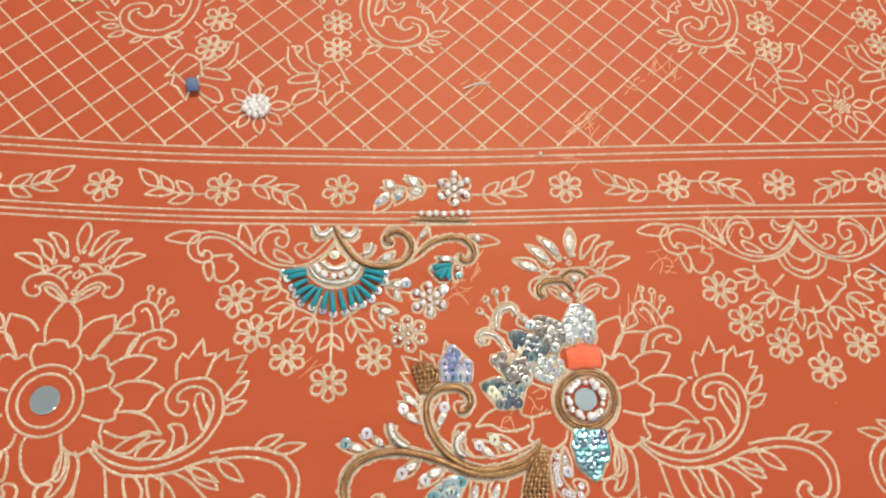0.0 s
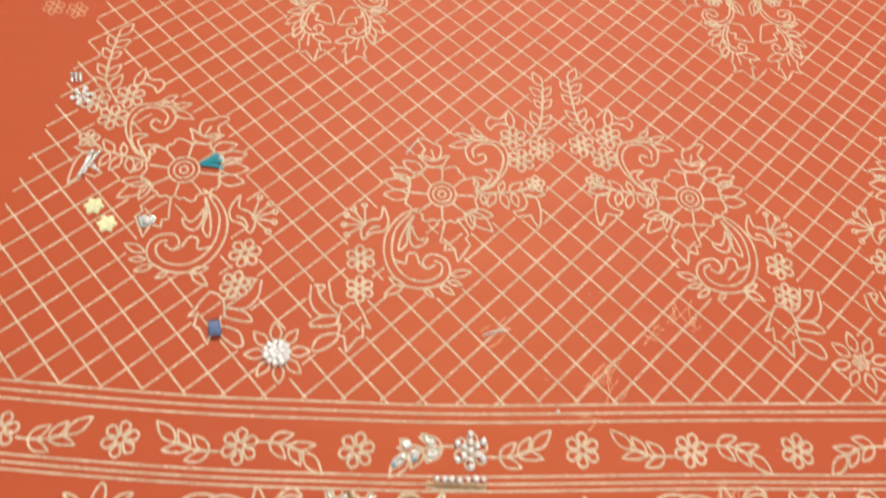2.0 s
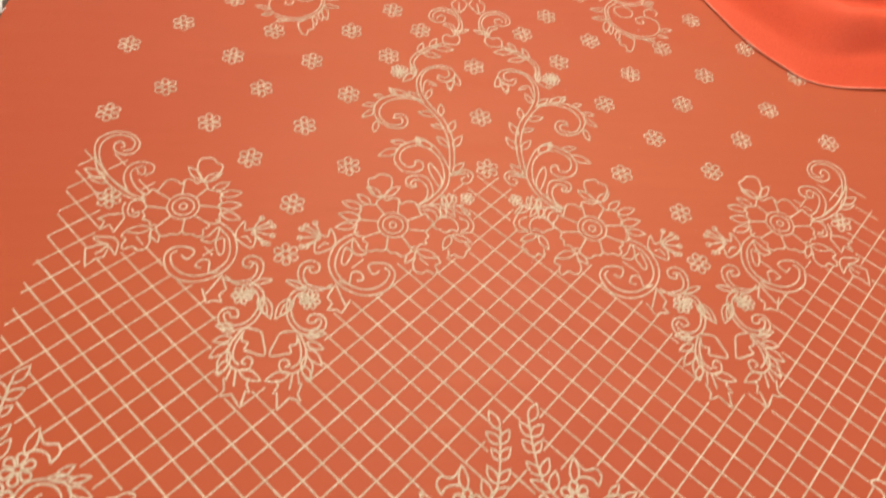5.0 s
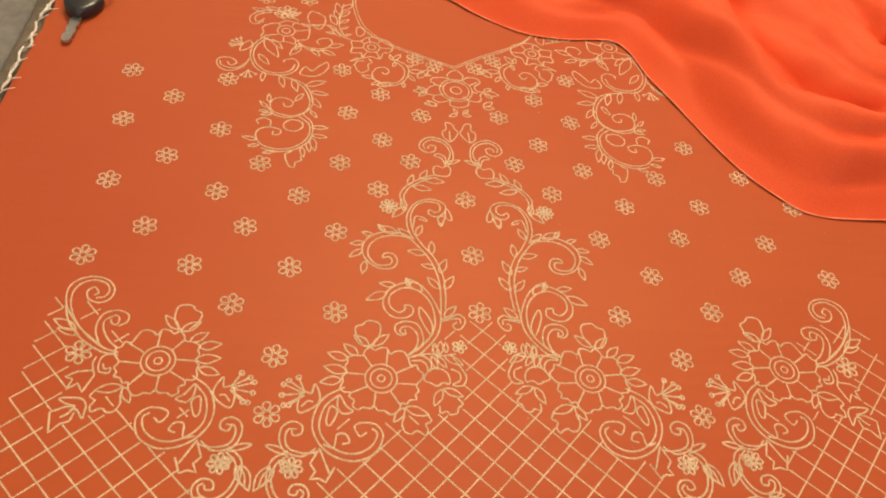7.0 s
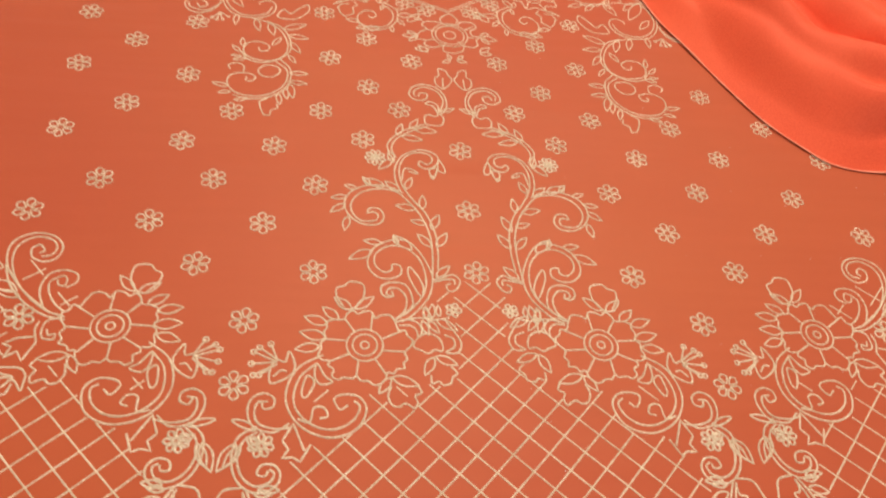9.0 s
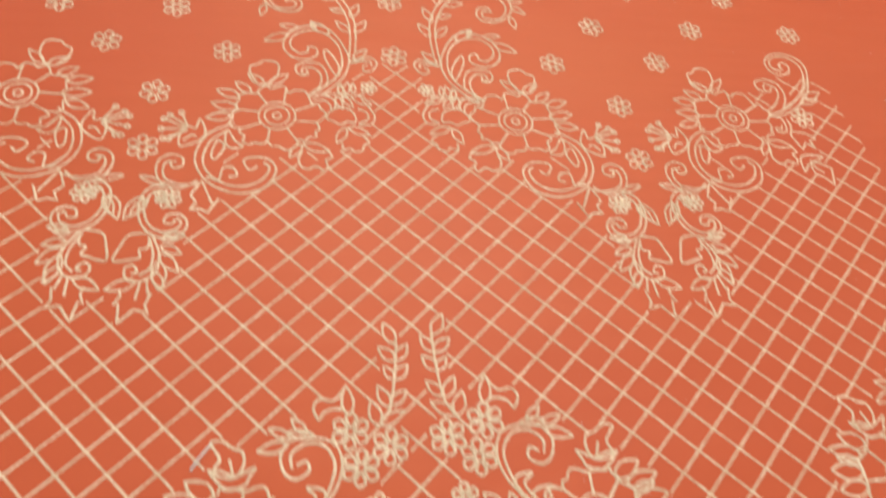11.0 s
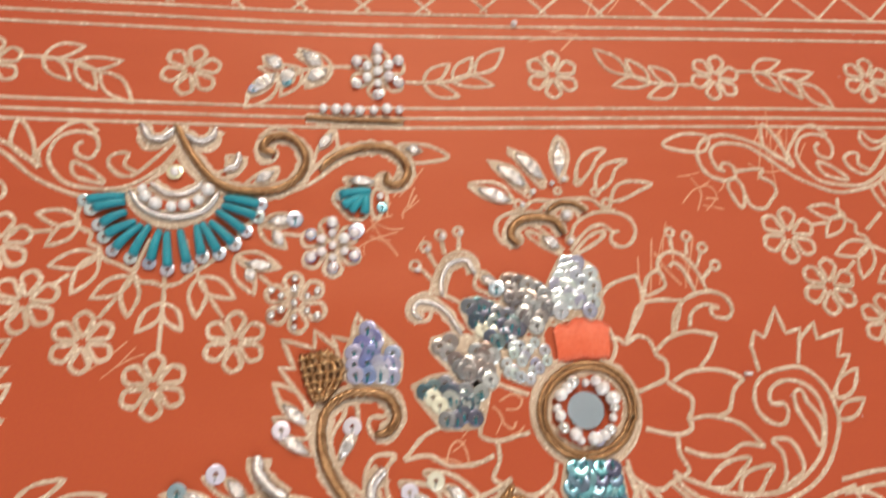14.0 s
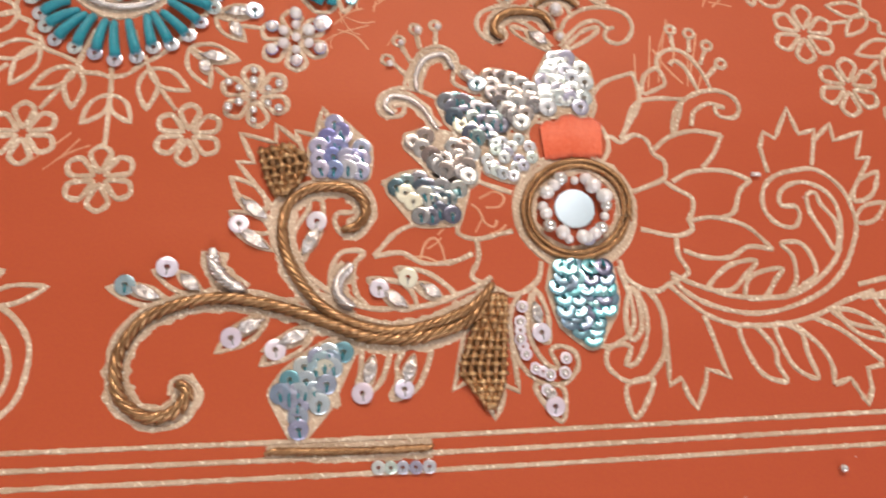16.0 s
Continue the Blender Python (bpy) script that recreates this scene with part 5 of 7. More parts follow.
for x, y, many, reach, lean in ((-14, -302, 6, 8, 10), (-2, -282, 9, 10, 70), (40, -254, 8, 9, 60), (24, -261, 5, 4, 30), (-48, -262, 5, 7, 15), (48, -334, 10, 9, 75), (22, -350, 6, 6, 20), (-56, -345, 8, 7, 40), (-60, -358, 6, 6, 70), (12, -372, 7, 12, 95), (-45, -408, 6, 6, 60)):
    for k in range(many):
        a = radians(lean + rng.uniform(-35, 35))
        u, v = x + rng.uniform(-7, 7), y + rng.uniform(-6, 6)
        d = reach * rng.uniform(0.4, 1.0)
        m = Motif().line((u, v), (u + 0.5 * d * math.cos(a) + rng.uniform(-0.6, 0.6), v + 0.5 * d * math.sin(a)), (u + d * math.cos(a), v + d * math.sin(a)), width=rng.uniform(0.35, 0.9))
        mesh_part("paint_scuff", *ribbons(m.strokes, high=0.07), SCUFF, cloth)
# stray lines of thin paint
STRAY = (
    (0.7, [(-51.5,-411.9), (-50.0,-408.2), (-48.0,-407.3), (-46.7,-409.8), (-46.5,-413.0)]),
    (0.7, [(-54.4,-411.2), (-50.7,-411.1), (-47.4,-412.7)]),
    (0.7, [(-38.0,-399.3), (-34.7,-397.9), (-32.7,-399.3), (-33.9,-401.3), (-36.8,-401.3)]),
    (0.7, [(-39.8,-400.4), (-38.3,-401.8), (-37.4,-404.6), (-35.6,-405.7), (-34.8,-404.2)]),
    (0.6, [(-36.5,-407.1), (-34.3,-406.5), (-33.0,-405.3)]),
    (0.6, [(1.7,-366.2), (1.0,-371.2), (-0.1,-379.7)]),
    (0.6, [(6.3,-361.5), (4.8,-368.5), (2.9,-377.3)]),
    (0.5, [(11.0,-357.1), (8.3,-365.7), (6.0,-373.7)]),
    (0.6, [(-65.7,-356.6), (-62.0,-353.5), (-59.0,-352.5)]),
    (0.6, [(-64.8,-357.8), (-60.9,-359.6), (-58.4,-363.1)]),
    (0.5, [(-62.9,-354.7), (-59.5,-356.2), (-56.5,-356.0)]),
    (0.5, [(-127.5,-386.6), (-123.4,-383.8), (-119.2,-380.3)]),
    (0.4, [(-124.3,-388.2), (-121.2,-385.7), (-117.4,-381.7)]),
    (1.0, [(-51.9,-261.0), (-45.6,-258.7), (-39.9,-258.6)]),
    (0.8, [(-50.4,-267.1), (-45.1,-264.3), (-40.4,-258.9)]),
    (0.6, [(39.7,-244.9), (43.4,-253.4), (48.0,-257.3)]),
    (0.6, [(39.0,-253.9), (44.9,-248.9), (49.2,-243.8)]),
    (0.7, [(22.1,-260.5), (25.5,-262.4), (29.0,-263.8)]),
    (0.6, [(22.9,-264.9), (26.9,-260.6), (28.6,-257.5)]),
    (0.6, [(-5.6,-286.3), (-0.5,-282.9), (5.1,-277.2)]),
    (0.6, [(0.4,-293.4), (4.1,-286.0), (7.9,-282.0)]),
    (0.5, [(7.2,-291.9), (11.1,-287.4), (13.3,-283.4)]),
    (0.6, [(16.9,-351.9), (21.0,-348.1), (25.5,-347.3), (26.8,-350.4), (23.1,-354.2)]),
    (0.6, [(20.7,-354.1), (22.7,-349.2), (20.8,-344.6)]),
    (0.6, [(44.0,-327.9), (43.1,-335.8), (39.8,-346.0)]),
    (0.5, [(48.2,-329.1), (45.5,-338.5), (44.4,-349.3)]),
    (0.6, [(38.1,-340.8), (42.8,-343.6), (49.4,-342.8)]),
    (0.5, [(-64.4,-353.2), (-62.1,-358.1), (-59.9,-359.2)]),
    (0.5, [(-70.5,-362.4), (-64.8,-358.9), (-57.9,-356.9)]),
    (0.5, [(-122.0,-386.3), (-118.6,-384.4), (-115.3,-383.3)]),
)
for width, run in STRAY:
    mesh_part("stray_line", *ribbons(Motif().line(*run, width=width).strokes, high=0.1), SCUFF, cloth)
for x, y in ((-271, -72.5), (-258.8, -74.2)):
    m = Motif().flower((x, y), 5.5, 6, 80, width=0.8)
    faint = tagged(new("faint_flower"), "faint flower mark at the edge")
    faint.parent = cloth
    for st in m.strokes:
        mesh_part("petal_outline", *ribbons([st], high=0.06), SCUFF, faint)


# ---- sequins, beads, cords and stitches ----
def tinted(name, colours, rough, metal, film=0.0, coat=0.0):
    """A glossy material whose tint differs from piece to piece."""
    m = bpy.data.materials.new(name)
    m.use_nodes = True
    n, l = m.node_tree.nodes, m.node_tree.links
    b = n["Principled BSDF"]
    info, ramp = n.new("ShaderNodeObjectInfo"), n.new("ShaderNodeValToRGB")
    ramp.color_ramp.elements[0].color, ramp.color_ramp.elements[1].color = (*colours[0], 1), (*colours[-1], 1)
    for k, c in enumerate(colours[1:-1]):
        ramp.color_ramp.elements.new((k + 1) / (len(colours) - 1)).color = (*c, 1)
    l.new(info.outputs["Random"], ramp.inputs[0]), l.new(ramp.outputs[0], b.inputs["Base Color"])
    b.inputs["Roughness"].default_value, b.inputs["Metallic"].default_value = rough, metal
    b.inputs["Coat Weight"].default_value = coat
    if film:
        grow = n.new("ShaderNodeMath")
        grow.operation = "MULTIPLY_ADD"
        grow.inputs[1].default_value, grow.inputs[2].default_value = 260.0, film
        l.new(info.outputs["Random"], grow.inputs[0])
        l.new(grow.outputs[0], b.inputs["Thin Film Thickness"])
        b.inputs["Thin Film IOR"].default_value = 1.5
    return m


SEQUIN = {
    "PEARLY": tinted("pearly_sequin", [(0.74, 0.84, 0.82), (0.92, 0.96, 0.92), (0.60, 0.58, 0.74), (0.80, 0.96, 0.84), (0.84, 0.76, 0.86)], 0.24, 0.75, 330),
    "LILAC": tinted("lilac_sequin", [(0.80, 0.80, 0.88), (0.30, 0.30, 0.62), (0.72, 0.68, 0.84), (0.24, 0.30, 0.66), (0.86, 0.86, 0.88), (0.34, 0.44, 0.74)], 0.24, 0.75, 380),
    "PALE": tinted("pale_lilac_sequin", [(0.76, 0.66, 0.76), (0.84, 0.78, 0.84), (0.66, 0.62, 0.76)], 0.3, 0.3, 380),
    "AQUA": tinted("aqua_sequin", [(0.34, 0.46, 0.58), (0.72, 0.82, 0.86), (0.22, 0.50, 0.58), (0.44, 0.44, 0.62), (0.52, 0.64, 0.72), (0.9, 0.88, 0.72)], 0.24, 0.75, 300),
    "TEALY": tinted("teal_sequin", [(0.10, 0.18, 0.26), (0.40, 0.78, 0.78), (0.17, 0.17, 0.26), (0.22, 0.32, 0.42), (0.20, 0.56, 0.60), (0.22, 0.22, 0.32)], 0.22, 0.8, 300),
    "GREY": tinted("grey_sequin", [(0.34, 0.28, 0.25), (0.60, 0.57, 0.54), (0.40, 0.29, 0.24), (0.28, 0.26, 0.26), (0.78, 0.80, 0.76), (0.42, 0.34, 0.30)], 0.24, 0.75, 330),
    "SLATE": tinted("slate_sequin", [(0.12, 0.18, 0.21), (0.22, 0.21, 0.28), (0.50, 0.56, 0.52), (0.12, 0.24, 0.26), (0.28, 0.26, 0.32), (0.72, 0.75, 0.66)], 0.22, 0.8, 300),
    "CREAM": tinted("cream_sequin", [(0.90, 0.84, 0.55), (0.92, 0.88, 0.70)], 0.2, 0.3, 250, 0.5),
}
PEARL = tinted("pearl_bead", [(0.86, 0.80, 0.78), (0.92, 0.90, 0.88), (0.84, 0.76, 0.76)], 0.16, 0.25, 350, 0.6)
GLASSY = tinted("silver_lined_bead", [(0.80, 0.76, 0.72), (0.9, 0.88, 0.85)], 0.12, 0.75)
BRONZE = material("bronze_zari_cord", (0.47, 0.27, 0.13), 0.3, 0.75, second=(0.25, 0.125, 0.052), grain=900, coarse=200, bump=0.3)
SILVER = material("silver_zari_thread", (0.86, 0.82, 0.79), 0.26, 0.8, second=(0.62, 0.57, 0.54), grain=900, coarse=240, bump=0.3)
TEAL = material("teal_thread", (0.006, 0.30, 0.37), 0.5, 0.0, second=(0.003, 0.22, 0.29), grain=1500, coarse=160, bump=0.5, sheen=0.2)
SLATE_THREAD = material("slate_blue_thread", (0.14, 0.20, 0.36), 0.5, 0.0, second=(0.09, 0.13, 0.26), grain=1500, coarse=160, bump=0.5)
CORAL = material("coral_satin_thread", (0.88, 0.19, 0.085), 0.42, 0.0, second=(0.78, 0.12, 0.04), grain=1400, coarse=160, bump=0.3, sheen=0.3)
FELT = material("pale_yellow_felt", (0.85, 0.80, 0.48), 0.9, 0.0, grain=800, coarse=120, bump=0.6)
GLASS_MIRROR = material("mirror_glass", (0.80, 0.93, 1.0), 0.03, 1.0, second=(0.74, 0.90, 0.98), grain=60, coarse=20)
HOLE = material("grey_thread_knot", (0.30, 0.30, 0.30), 0.7)
HOLE_TEAL = material("teal_thread_knot", (0.015, 0.20, 0.24), 0.6)
HOLES = {"TEALY": HOLE_TEAL, "AQUA": HOLE_TEAL, "SLATE": HOLE_TEAL, "LILAC": HOLE_TEAL}


def bmesh_of(name, build, mat):
    bm = bmesh.new()
    build(bm)
    me = bpy.data.meshes.new(name)
    bm.to_mesh(me)
    bm.free()
    me.materials.append(mat)
    for p in me.polygons:
        p.use_smooth = True
    return me


def sequin_shape(bm):
    """A slightly domed disc with a hole, 1 mm in radius."""
    rings, n = ((0.26, 0.012), (0.26, 0.04), (0.30, 0.05), (0.66, 0.05), (0.97, 0.028), (1.0, 0.012), (0.97, -0.004), (0.66, 0.012)), 20
    loops = [[bm.verts.new((r * math.cos(math.tau * k / n), r * math.sin(math.tau * k / n), z)) for k in range(n)] for r, z in rings]
    for a, b in zip(loops, loops[1:] + loops[:1]):
        for k in range(n):
            bm.faces.new((a[k], b[k], b[(k + 1) % n], a[(k + 1) % n]))
    bmesh.ops.recalc_face_normals(bm, faces=bm.faces[:])


def bead_shape(bm):
    bmesh.ops.create_uvsphere(bm, u_segments=14, v_segments=9, radius=1.0)


def tube(bm, pts, radius, sides=6):
    """A round thread along 3D points (mm), tapering at both ends."""
    n = len(pts)
    rows = []
    for k, p in enumerate(pts):
        d = (pts[min(k + 1, n - 1)] - pts[max(k - 1, 0)]).normalized()
        s = d.cross(Vector((0, 0, 1)))
        s = s.normalized() if s.length > 1e-4 else Vector((1, 0, 0))
        u = s.cross(d)
        r = radius(k / (n - 1)) if callable(radius) else radius
        rows.append([bm.verts.new((p + (s * math.cos(math.tau * j / sides) + u * math.sin(math.tau * j / sides)) * r) / 1000) for j in range(sides)])
    for a, b in zip(rows, rows[1:]):
        for j in range(sides):
            bm.faces.new((a[j], a[(j + 1) % sides], b[(j + 1) % sides], b[j]))
    bm.faces.new(rows[0][::-1]), bm.faces.new(rows[-1])


def stitch_shape(bm, lap, thick):
    """A thread from the hole of a sequin of radius 1 over its rim."""
    tube(bm, [Vector((20, 0, 0)), Vector((20, -200 * lap, 80)), Vector((40, -420 * lap, 85)), Vector((30, -740 * lap, 20))], thick * 1000, 5)


SEQUIN_MESH = {k: bmesh_of("sequin", sequin_shape, m) for k, m in SEQUIN.items()}
BEAD_MESH = {}


def embroidery(name, label):
    ob = tagged(new(name), label)
    ob.parent = cloth
    return ob


STITCH_MESH = {(mat.name, lap): bmesh_of("holding_stitch", lambda bm, lap=lap, thick=thick: stitch_shape(bm, lap, thick), mat) for mat, thick in ((HOLE, 0.075), (HOLE_TEAL, 0.14)) for lap in (1, -1)}


def sequins(work, kind, places, r=1.98, lap=1):
    """Sewn sequins in shingled rows, each held by a stitch from its hole; lap 1: lower rows lie over the upper ones, -1: under them."""
    spots = [(x, y) for x, y in places]
    if len(places) > 8:
        for k, (x, y) in enumerate(places):
            for u, v in places[k + 1:]:
                if 2.6 < math.hypot(u - x, v - y) < 4.4 and random.random() < 0.25:
                    spots.append(((x + u) / 2, (y + v) / 2))
    top = max(y for _, y in spots)
    mat = HOLES.get(kind, HOLE)
    crowd = len(spots) > 5
    if len(places) > 9:
        # the glue patch under the cluster
        ring = sorted({(x + r * 1.25 * math.cos(math.tau * k / 12), y + r * 1.25 * math.sin(math.tau * k / 12)) for x, y in places for k in range(12)})
        hull = []
        for run in (ring, ring[::-1]):
            side = []
            for p in run:
                while len(side) > 1 and (side[-1][0] - side[-2][0]) * (p[1] - side[-2][1]) <= (side[-1][1] - side[-2][1]) * (p[0] - side[-2][0]):
                    side.pop()
                side.append(p)
            hull += side[:-1]
        n = len(hull)
        mesh_part("glue_patch", [(x / 1000, y / 1000, z) for z in (0.00024, 0.00002) for x, y in hull],
                  [tuple(range(n))] + [(k, k + n, (k + 1) % n + n, (k + 1) % n) for k in range(n)], PAINT, work)
    for x, y in spots:
        layer = 0.00001 * (top - y) * lap if crowd else 0.0
        z = 0.00075 + layer + (0.0003 if crowd and lap < 0 else 0.0)
        lean = random.gauss(8, 4) * lap if crowd else random.gauss(3, 4)
        ob = new("sequin", SEQUIN_MESH[kind])
        ob.parent = work
        s = r / 1000 * random.uniform(0.96, 1.05)
        place = pose(x / 1000, y / 1000, z, lean, random.gauss(0, 5.5), random.uniform(-14, 14)) @ Matrix.Diagonal((s, s, s, 1))
        ob.matrix_local = place
        held = new("holding_stitch", STITCH_MESH[mat.name, lap])
        held.parent = work
        held.matrix_local = place


def beads(work, places, r, mat):
    mesh = BEAD_MESH.setdefault(mat.name, bmesh_of("bead", bead_shape, mat))
    for x, y in places:
        ob = new("bead", mesh)
        ob.parent = work
        s = r / 1000 * random.uniform(0.8, 1.15)
        ob.matrix_local = pose(x / 1000, y / 1000, s * 0.85, random.uniform(0, 180), random.uniform(0, 180)) @ Matrix.Diagonal((s, s * 0.94, s, 1))


def finish(name, bm, mat, parent):
    bmesh.ops.recalc_face_normals(bm, faces=bm.faces[:])
    me = bpy.data.meshes.new(name)
    bm.to_mesh(me)
    bm.free()
    me.materials.append(mat)
    for p in me.polygons:
        p.use_smooth = True
    ob = new(name, me)
    ob.parent = parent
    return ob


def cord(work, points, half, mat):
    """A couched cord laid out of short slanting lengths of twisted wire that lap over one another."""
    path = spline(points, step=0.35)
    size = half * 0.36 if mat is BRONZE else min(half * 0.36, 0.4)
    length, gap = 6.0 if half > 1 else 3.3, 1.75 * half / 1.3
    if mat is SILVER:
        length, gap = 2.0 + 1.3 * half, 0.95
    total = len(path) * 0.35
    for k in range(int(total / gap)):
        a = k * gap - length * 0.25
        pts = []
        side0 = random.uniform(0.7, 1.0)
        for s in range(9):
            t = s / 8
            q = min(max((a + length * t) / 0.35, 0), len(path) - 1.001)
            i = int(q)
            p = path[i].lerp(path[i + 1], q - i)
            d = (path[i + 1] - path[i]).normalized()
            off = (t * 2 - 1) * half * side0 * 0.85
            p = p + Vector((-d.y, d.x)) * off
            pts.append(Vector((p.x, p.y, size + half * 0.62 * (1 - (2 * t - 1) ** 2) + random.uniform(0, 0.08))))
        if (pts[0] - pts[-1]).length > 0.8:
            bm = bmesh.new()
            tube(bm, pts, lambda t: size * (0.4 + 0.8 * math.sin(math.pi * t) ** 0.5), 6)
            finish("zari_wire", bm, mat, work)
    pad = ribbons([(path[::2], False, (half * 2 + (1.7 if half < 1.6 else 0.7)) / 0.69, "")], high=0.12)
    mesh_part("glue_line", *pad, PAINT, work)
    # the core under the wires, coloured dark for the shade in their gaps
    bm = bmesh.new()
    tube(bm, [Vector((p.x, p.y, half * 0.25)) for p in path[::3]], lambda t: half * 0.7 * min(1, 0.4 + 6 * t, 0.4 + 6 * (1 - t)), 8)
    return finish("cord_core", bm, CORE if mat is BRONZE else SILVER_CORE, work)


# dark core colours, with the shade between the wires painted in
CORE = material("shaded_brown_core", (0.07, 0.03, 0.012), 0.6, grain=900, coarse=200)
SILVER_CORE = material("shaded_grey_core", (0.24, 0.19, 0.16), 0.6, grain=900, coarse=200)


def silver_leaf(work, base, tip, count, wide):
    """A leaf filled with lengths of silver wire."""
    a, b = Vector(base), Vector(tip)
    d = b - a
    s = Vector((-d.y, d.x)).normalized()
    rim = [a + d * (-0.08 + 1.3 * q / 12) + s * (side * wide * 1.12 * math.sin(math.pi * min(q / 12, 1)) ** 0.8) for side, run in ((1, range(13)), (-1, range(11, 0, -1))) for q in run]
    mesh_part("glue_leaf", [(p.x / 1000, p.y / 1000, 0.00022) for p in rim][::-1] + [(p.x / 1000, p.y / 1000, 0.00002) for p in rim][::-1],
              [tuple(range(24))] + [(k, k + 24, (k + 1) % 24 + 24, (k + 1) % 24) for k in range(24)], PAINT, work)
    count += 2
    for k in range(count):
        o = (k + 0.5) / count * 2 - 1
        bm = bmesh.new()
        t0, t1 = 0.02 + 0.12 * abs(o) + random.uniform(0, 0.08), 1 - 0.16 * abs(o) - random.uniform(0, 0.12)
        pts = []
        for q in range(10):
            t = t0 + (t1 - t0) * q / 9
            p = a + d * t + s * (o * wide * 0.8 * math.sin(math.pi * min(max(t, 0.04), 0.96)) + 0.12 * math.sin(9 * t + k))
            pts.append(Vector((p.x, p.y, 0.45 + 0.5 * math.sin(math.pi * q / 9) + random.uniform(-0.05, 0.1))))
        tube(bm, pts, lambda t: 0.40 * (0.8 + 0.3 * math.sin(40 * t)), 6)
        finish("silver_thread", bm, SILVER, work)


def stitch(work, inner, outer, r, mat):
    """One fat padded stitch."""
    a, b = Vector(inner), Vector(outer)
    bm = bmesh.new()
    pts = [Vector((*a.lerp(b, q / 10), r * (0.55 + 0.6 * math.sin(math.pi * q / 10) ** 0.5))) for q in range(11)]
    tube(bm, pts, lambda t: r * (0.7 + 0.28 * t), 10)
    return finish("padded_stitch", bm, mat, work)


def satin(work, top, bottom):
    """A pad of upright satin threads between two edges."""
    up, low = spline(top, step=0.2), spline(bottom, step=0.2)
    n = 72
    for k in range(n):
        t = k / (n - 1)
        a, b = up[int(t * (len(up) - 1))], low[int(t * (len(low) - 1))]
        bm = bmesh.new()
        j = random.uniform(-0.45, 0.45)
        pts = [Vector((*a.lerp(b, q / 8), 0.3 + 1.1 * math.sin(math.pi * q / 8) ** 0.6 * math.sin(math.pi * (0.1 + 0.8 * t)))) for q in range(9)]
        pts[-1].y += j
        tube(bm, pts, 0.17, 5)
        finish("satin_thread", bm, CORAL, work)


def basket(work, left, right):
    """Basket stitch: wires laid across in rows, passing over and under lengthwise wires."""
    l, r = spline(left, step=0.3), spline(right, step=0.3)
    rows = max(5, int(len(l) * 0.3 / 1.75))
    cols = 6
    rim = l[::4] + [l[-1]] + [r[-1]] + r[::-4]
    count = len(rim)
    mesh_part("brown_pad", [(p.x / 1000, p.y / 1000, z) for z in (0.0005, 0.00003) for p in rim],
              [tuple(range(count))] + [(k, k + count, (k + 1) % count + count, (k + 1) % count) for k in range(count)], CORE, work)
    for c in range(cols):
        pts = []
        for k in range(rows * 4):
            t = k / (rows * 4 - 1)
            p = l[int(t * (len(l) - 1))].lerp(r[int(t * (len(r) - 1))], (c + 0.5) / cols)
            pts.append(Vector((p.x, p.y, 0.6 + 0.35 * math.sin(math.pi * (k / 4 + c)))))
        bm = bmesh.new()
        tube(bm, pts, 0.68, 6)
        finish("bronze_wire", bm, BRONZE, work)
    for q in range(rows):
        t = (q + 0.5) / rows
        a, b = l[int(t * (len(l) - 1))], r[int(t * (len(r) - 1))]
        pts = []
        for k in range(cols * 4 + 1):
            s = k / (cols * 4)
            p = a.lerp(b, s)
            pts.append(Vector((p.x, p.y, 0.95 + 0.62 * math.sin(math.pi * (k / 4 + q)))))
        bm = bmesh.new()
        tube(bm, pts, 0.46, 6)
        finish("bronze_wire", bm, BRONZE_LIGHT, work)


BRONZE_LIGHT = material("light_bronze_wire", (0.68, 0.45, 0.24), 0.28, 0.75, second=(0.46, 0.26, 0.11), grain=900, coarse=200, bump=0.3)


def mirror(work, at, r):
    """A small round sewn-on mirror with a ground edge."""
    bm = bmesh.new()
    n = 40
    rows = [[bm.verts.new(((at[0] + q * math.cos(math.tau * k / n) * (1 + 0.02 * math.sin(3 * k))) / 1000, (at[1] + q * math.sin(math.tau * k / n)) / 1000, z / 1000)) for k in range(n)] for q, z in ((r, 0.05), (r, 0.7), (r * 0.95, 0.95))]
    for a, b in zip(rows, rows[1:]):
        for k in range(n):
            bm.faces.new((a[k], a[(k + 1) % n], b[(k + 1) % n], b[k]))
    bm.faces.new(rows[-1])
    ob = finish("mirror_disc", bm, GLASS_MIRROR, work)
    for p in ob.data.polygons:
        p.use_smooth = False
    return ob


def felt_flower(work, at):
    bm = bmesh.new()
    n = 48
    edge = [(4.0 * (1 + 0.16 * math.cos(6 * math.tau * k / n)), math.tau * k / n) for k in range(n)]
    rows = [[bm.verts.new(((at[0] + q * r * math.cos(a)) / 1000, (at[1] + q * r * math.sin(a)) / 1000, z / 1000)) for r, a in edge] for q, z in ((1, 0.05), (1, 0.9), (0.9, 1.2), (0.3, 1.0))]
    for a, b in zip(rows, rows[1:]):
        for k in range(n):
            bm.faces.new((a[k], a[(k + 1) % n], b[(k + 1) % n], b[k]))
    bm.faces.new(rows[-1])
    return finish("felt_flower", bm, FELT, work)


# ---- embroidery, in mm of the cloth ----

work = embroidery("embroidered_scroll", "bronze corded scroll with silver leaves and sequin buds")
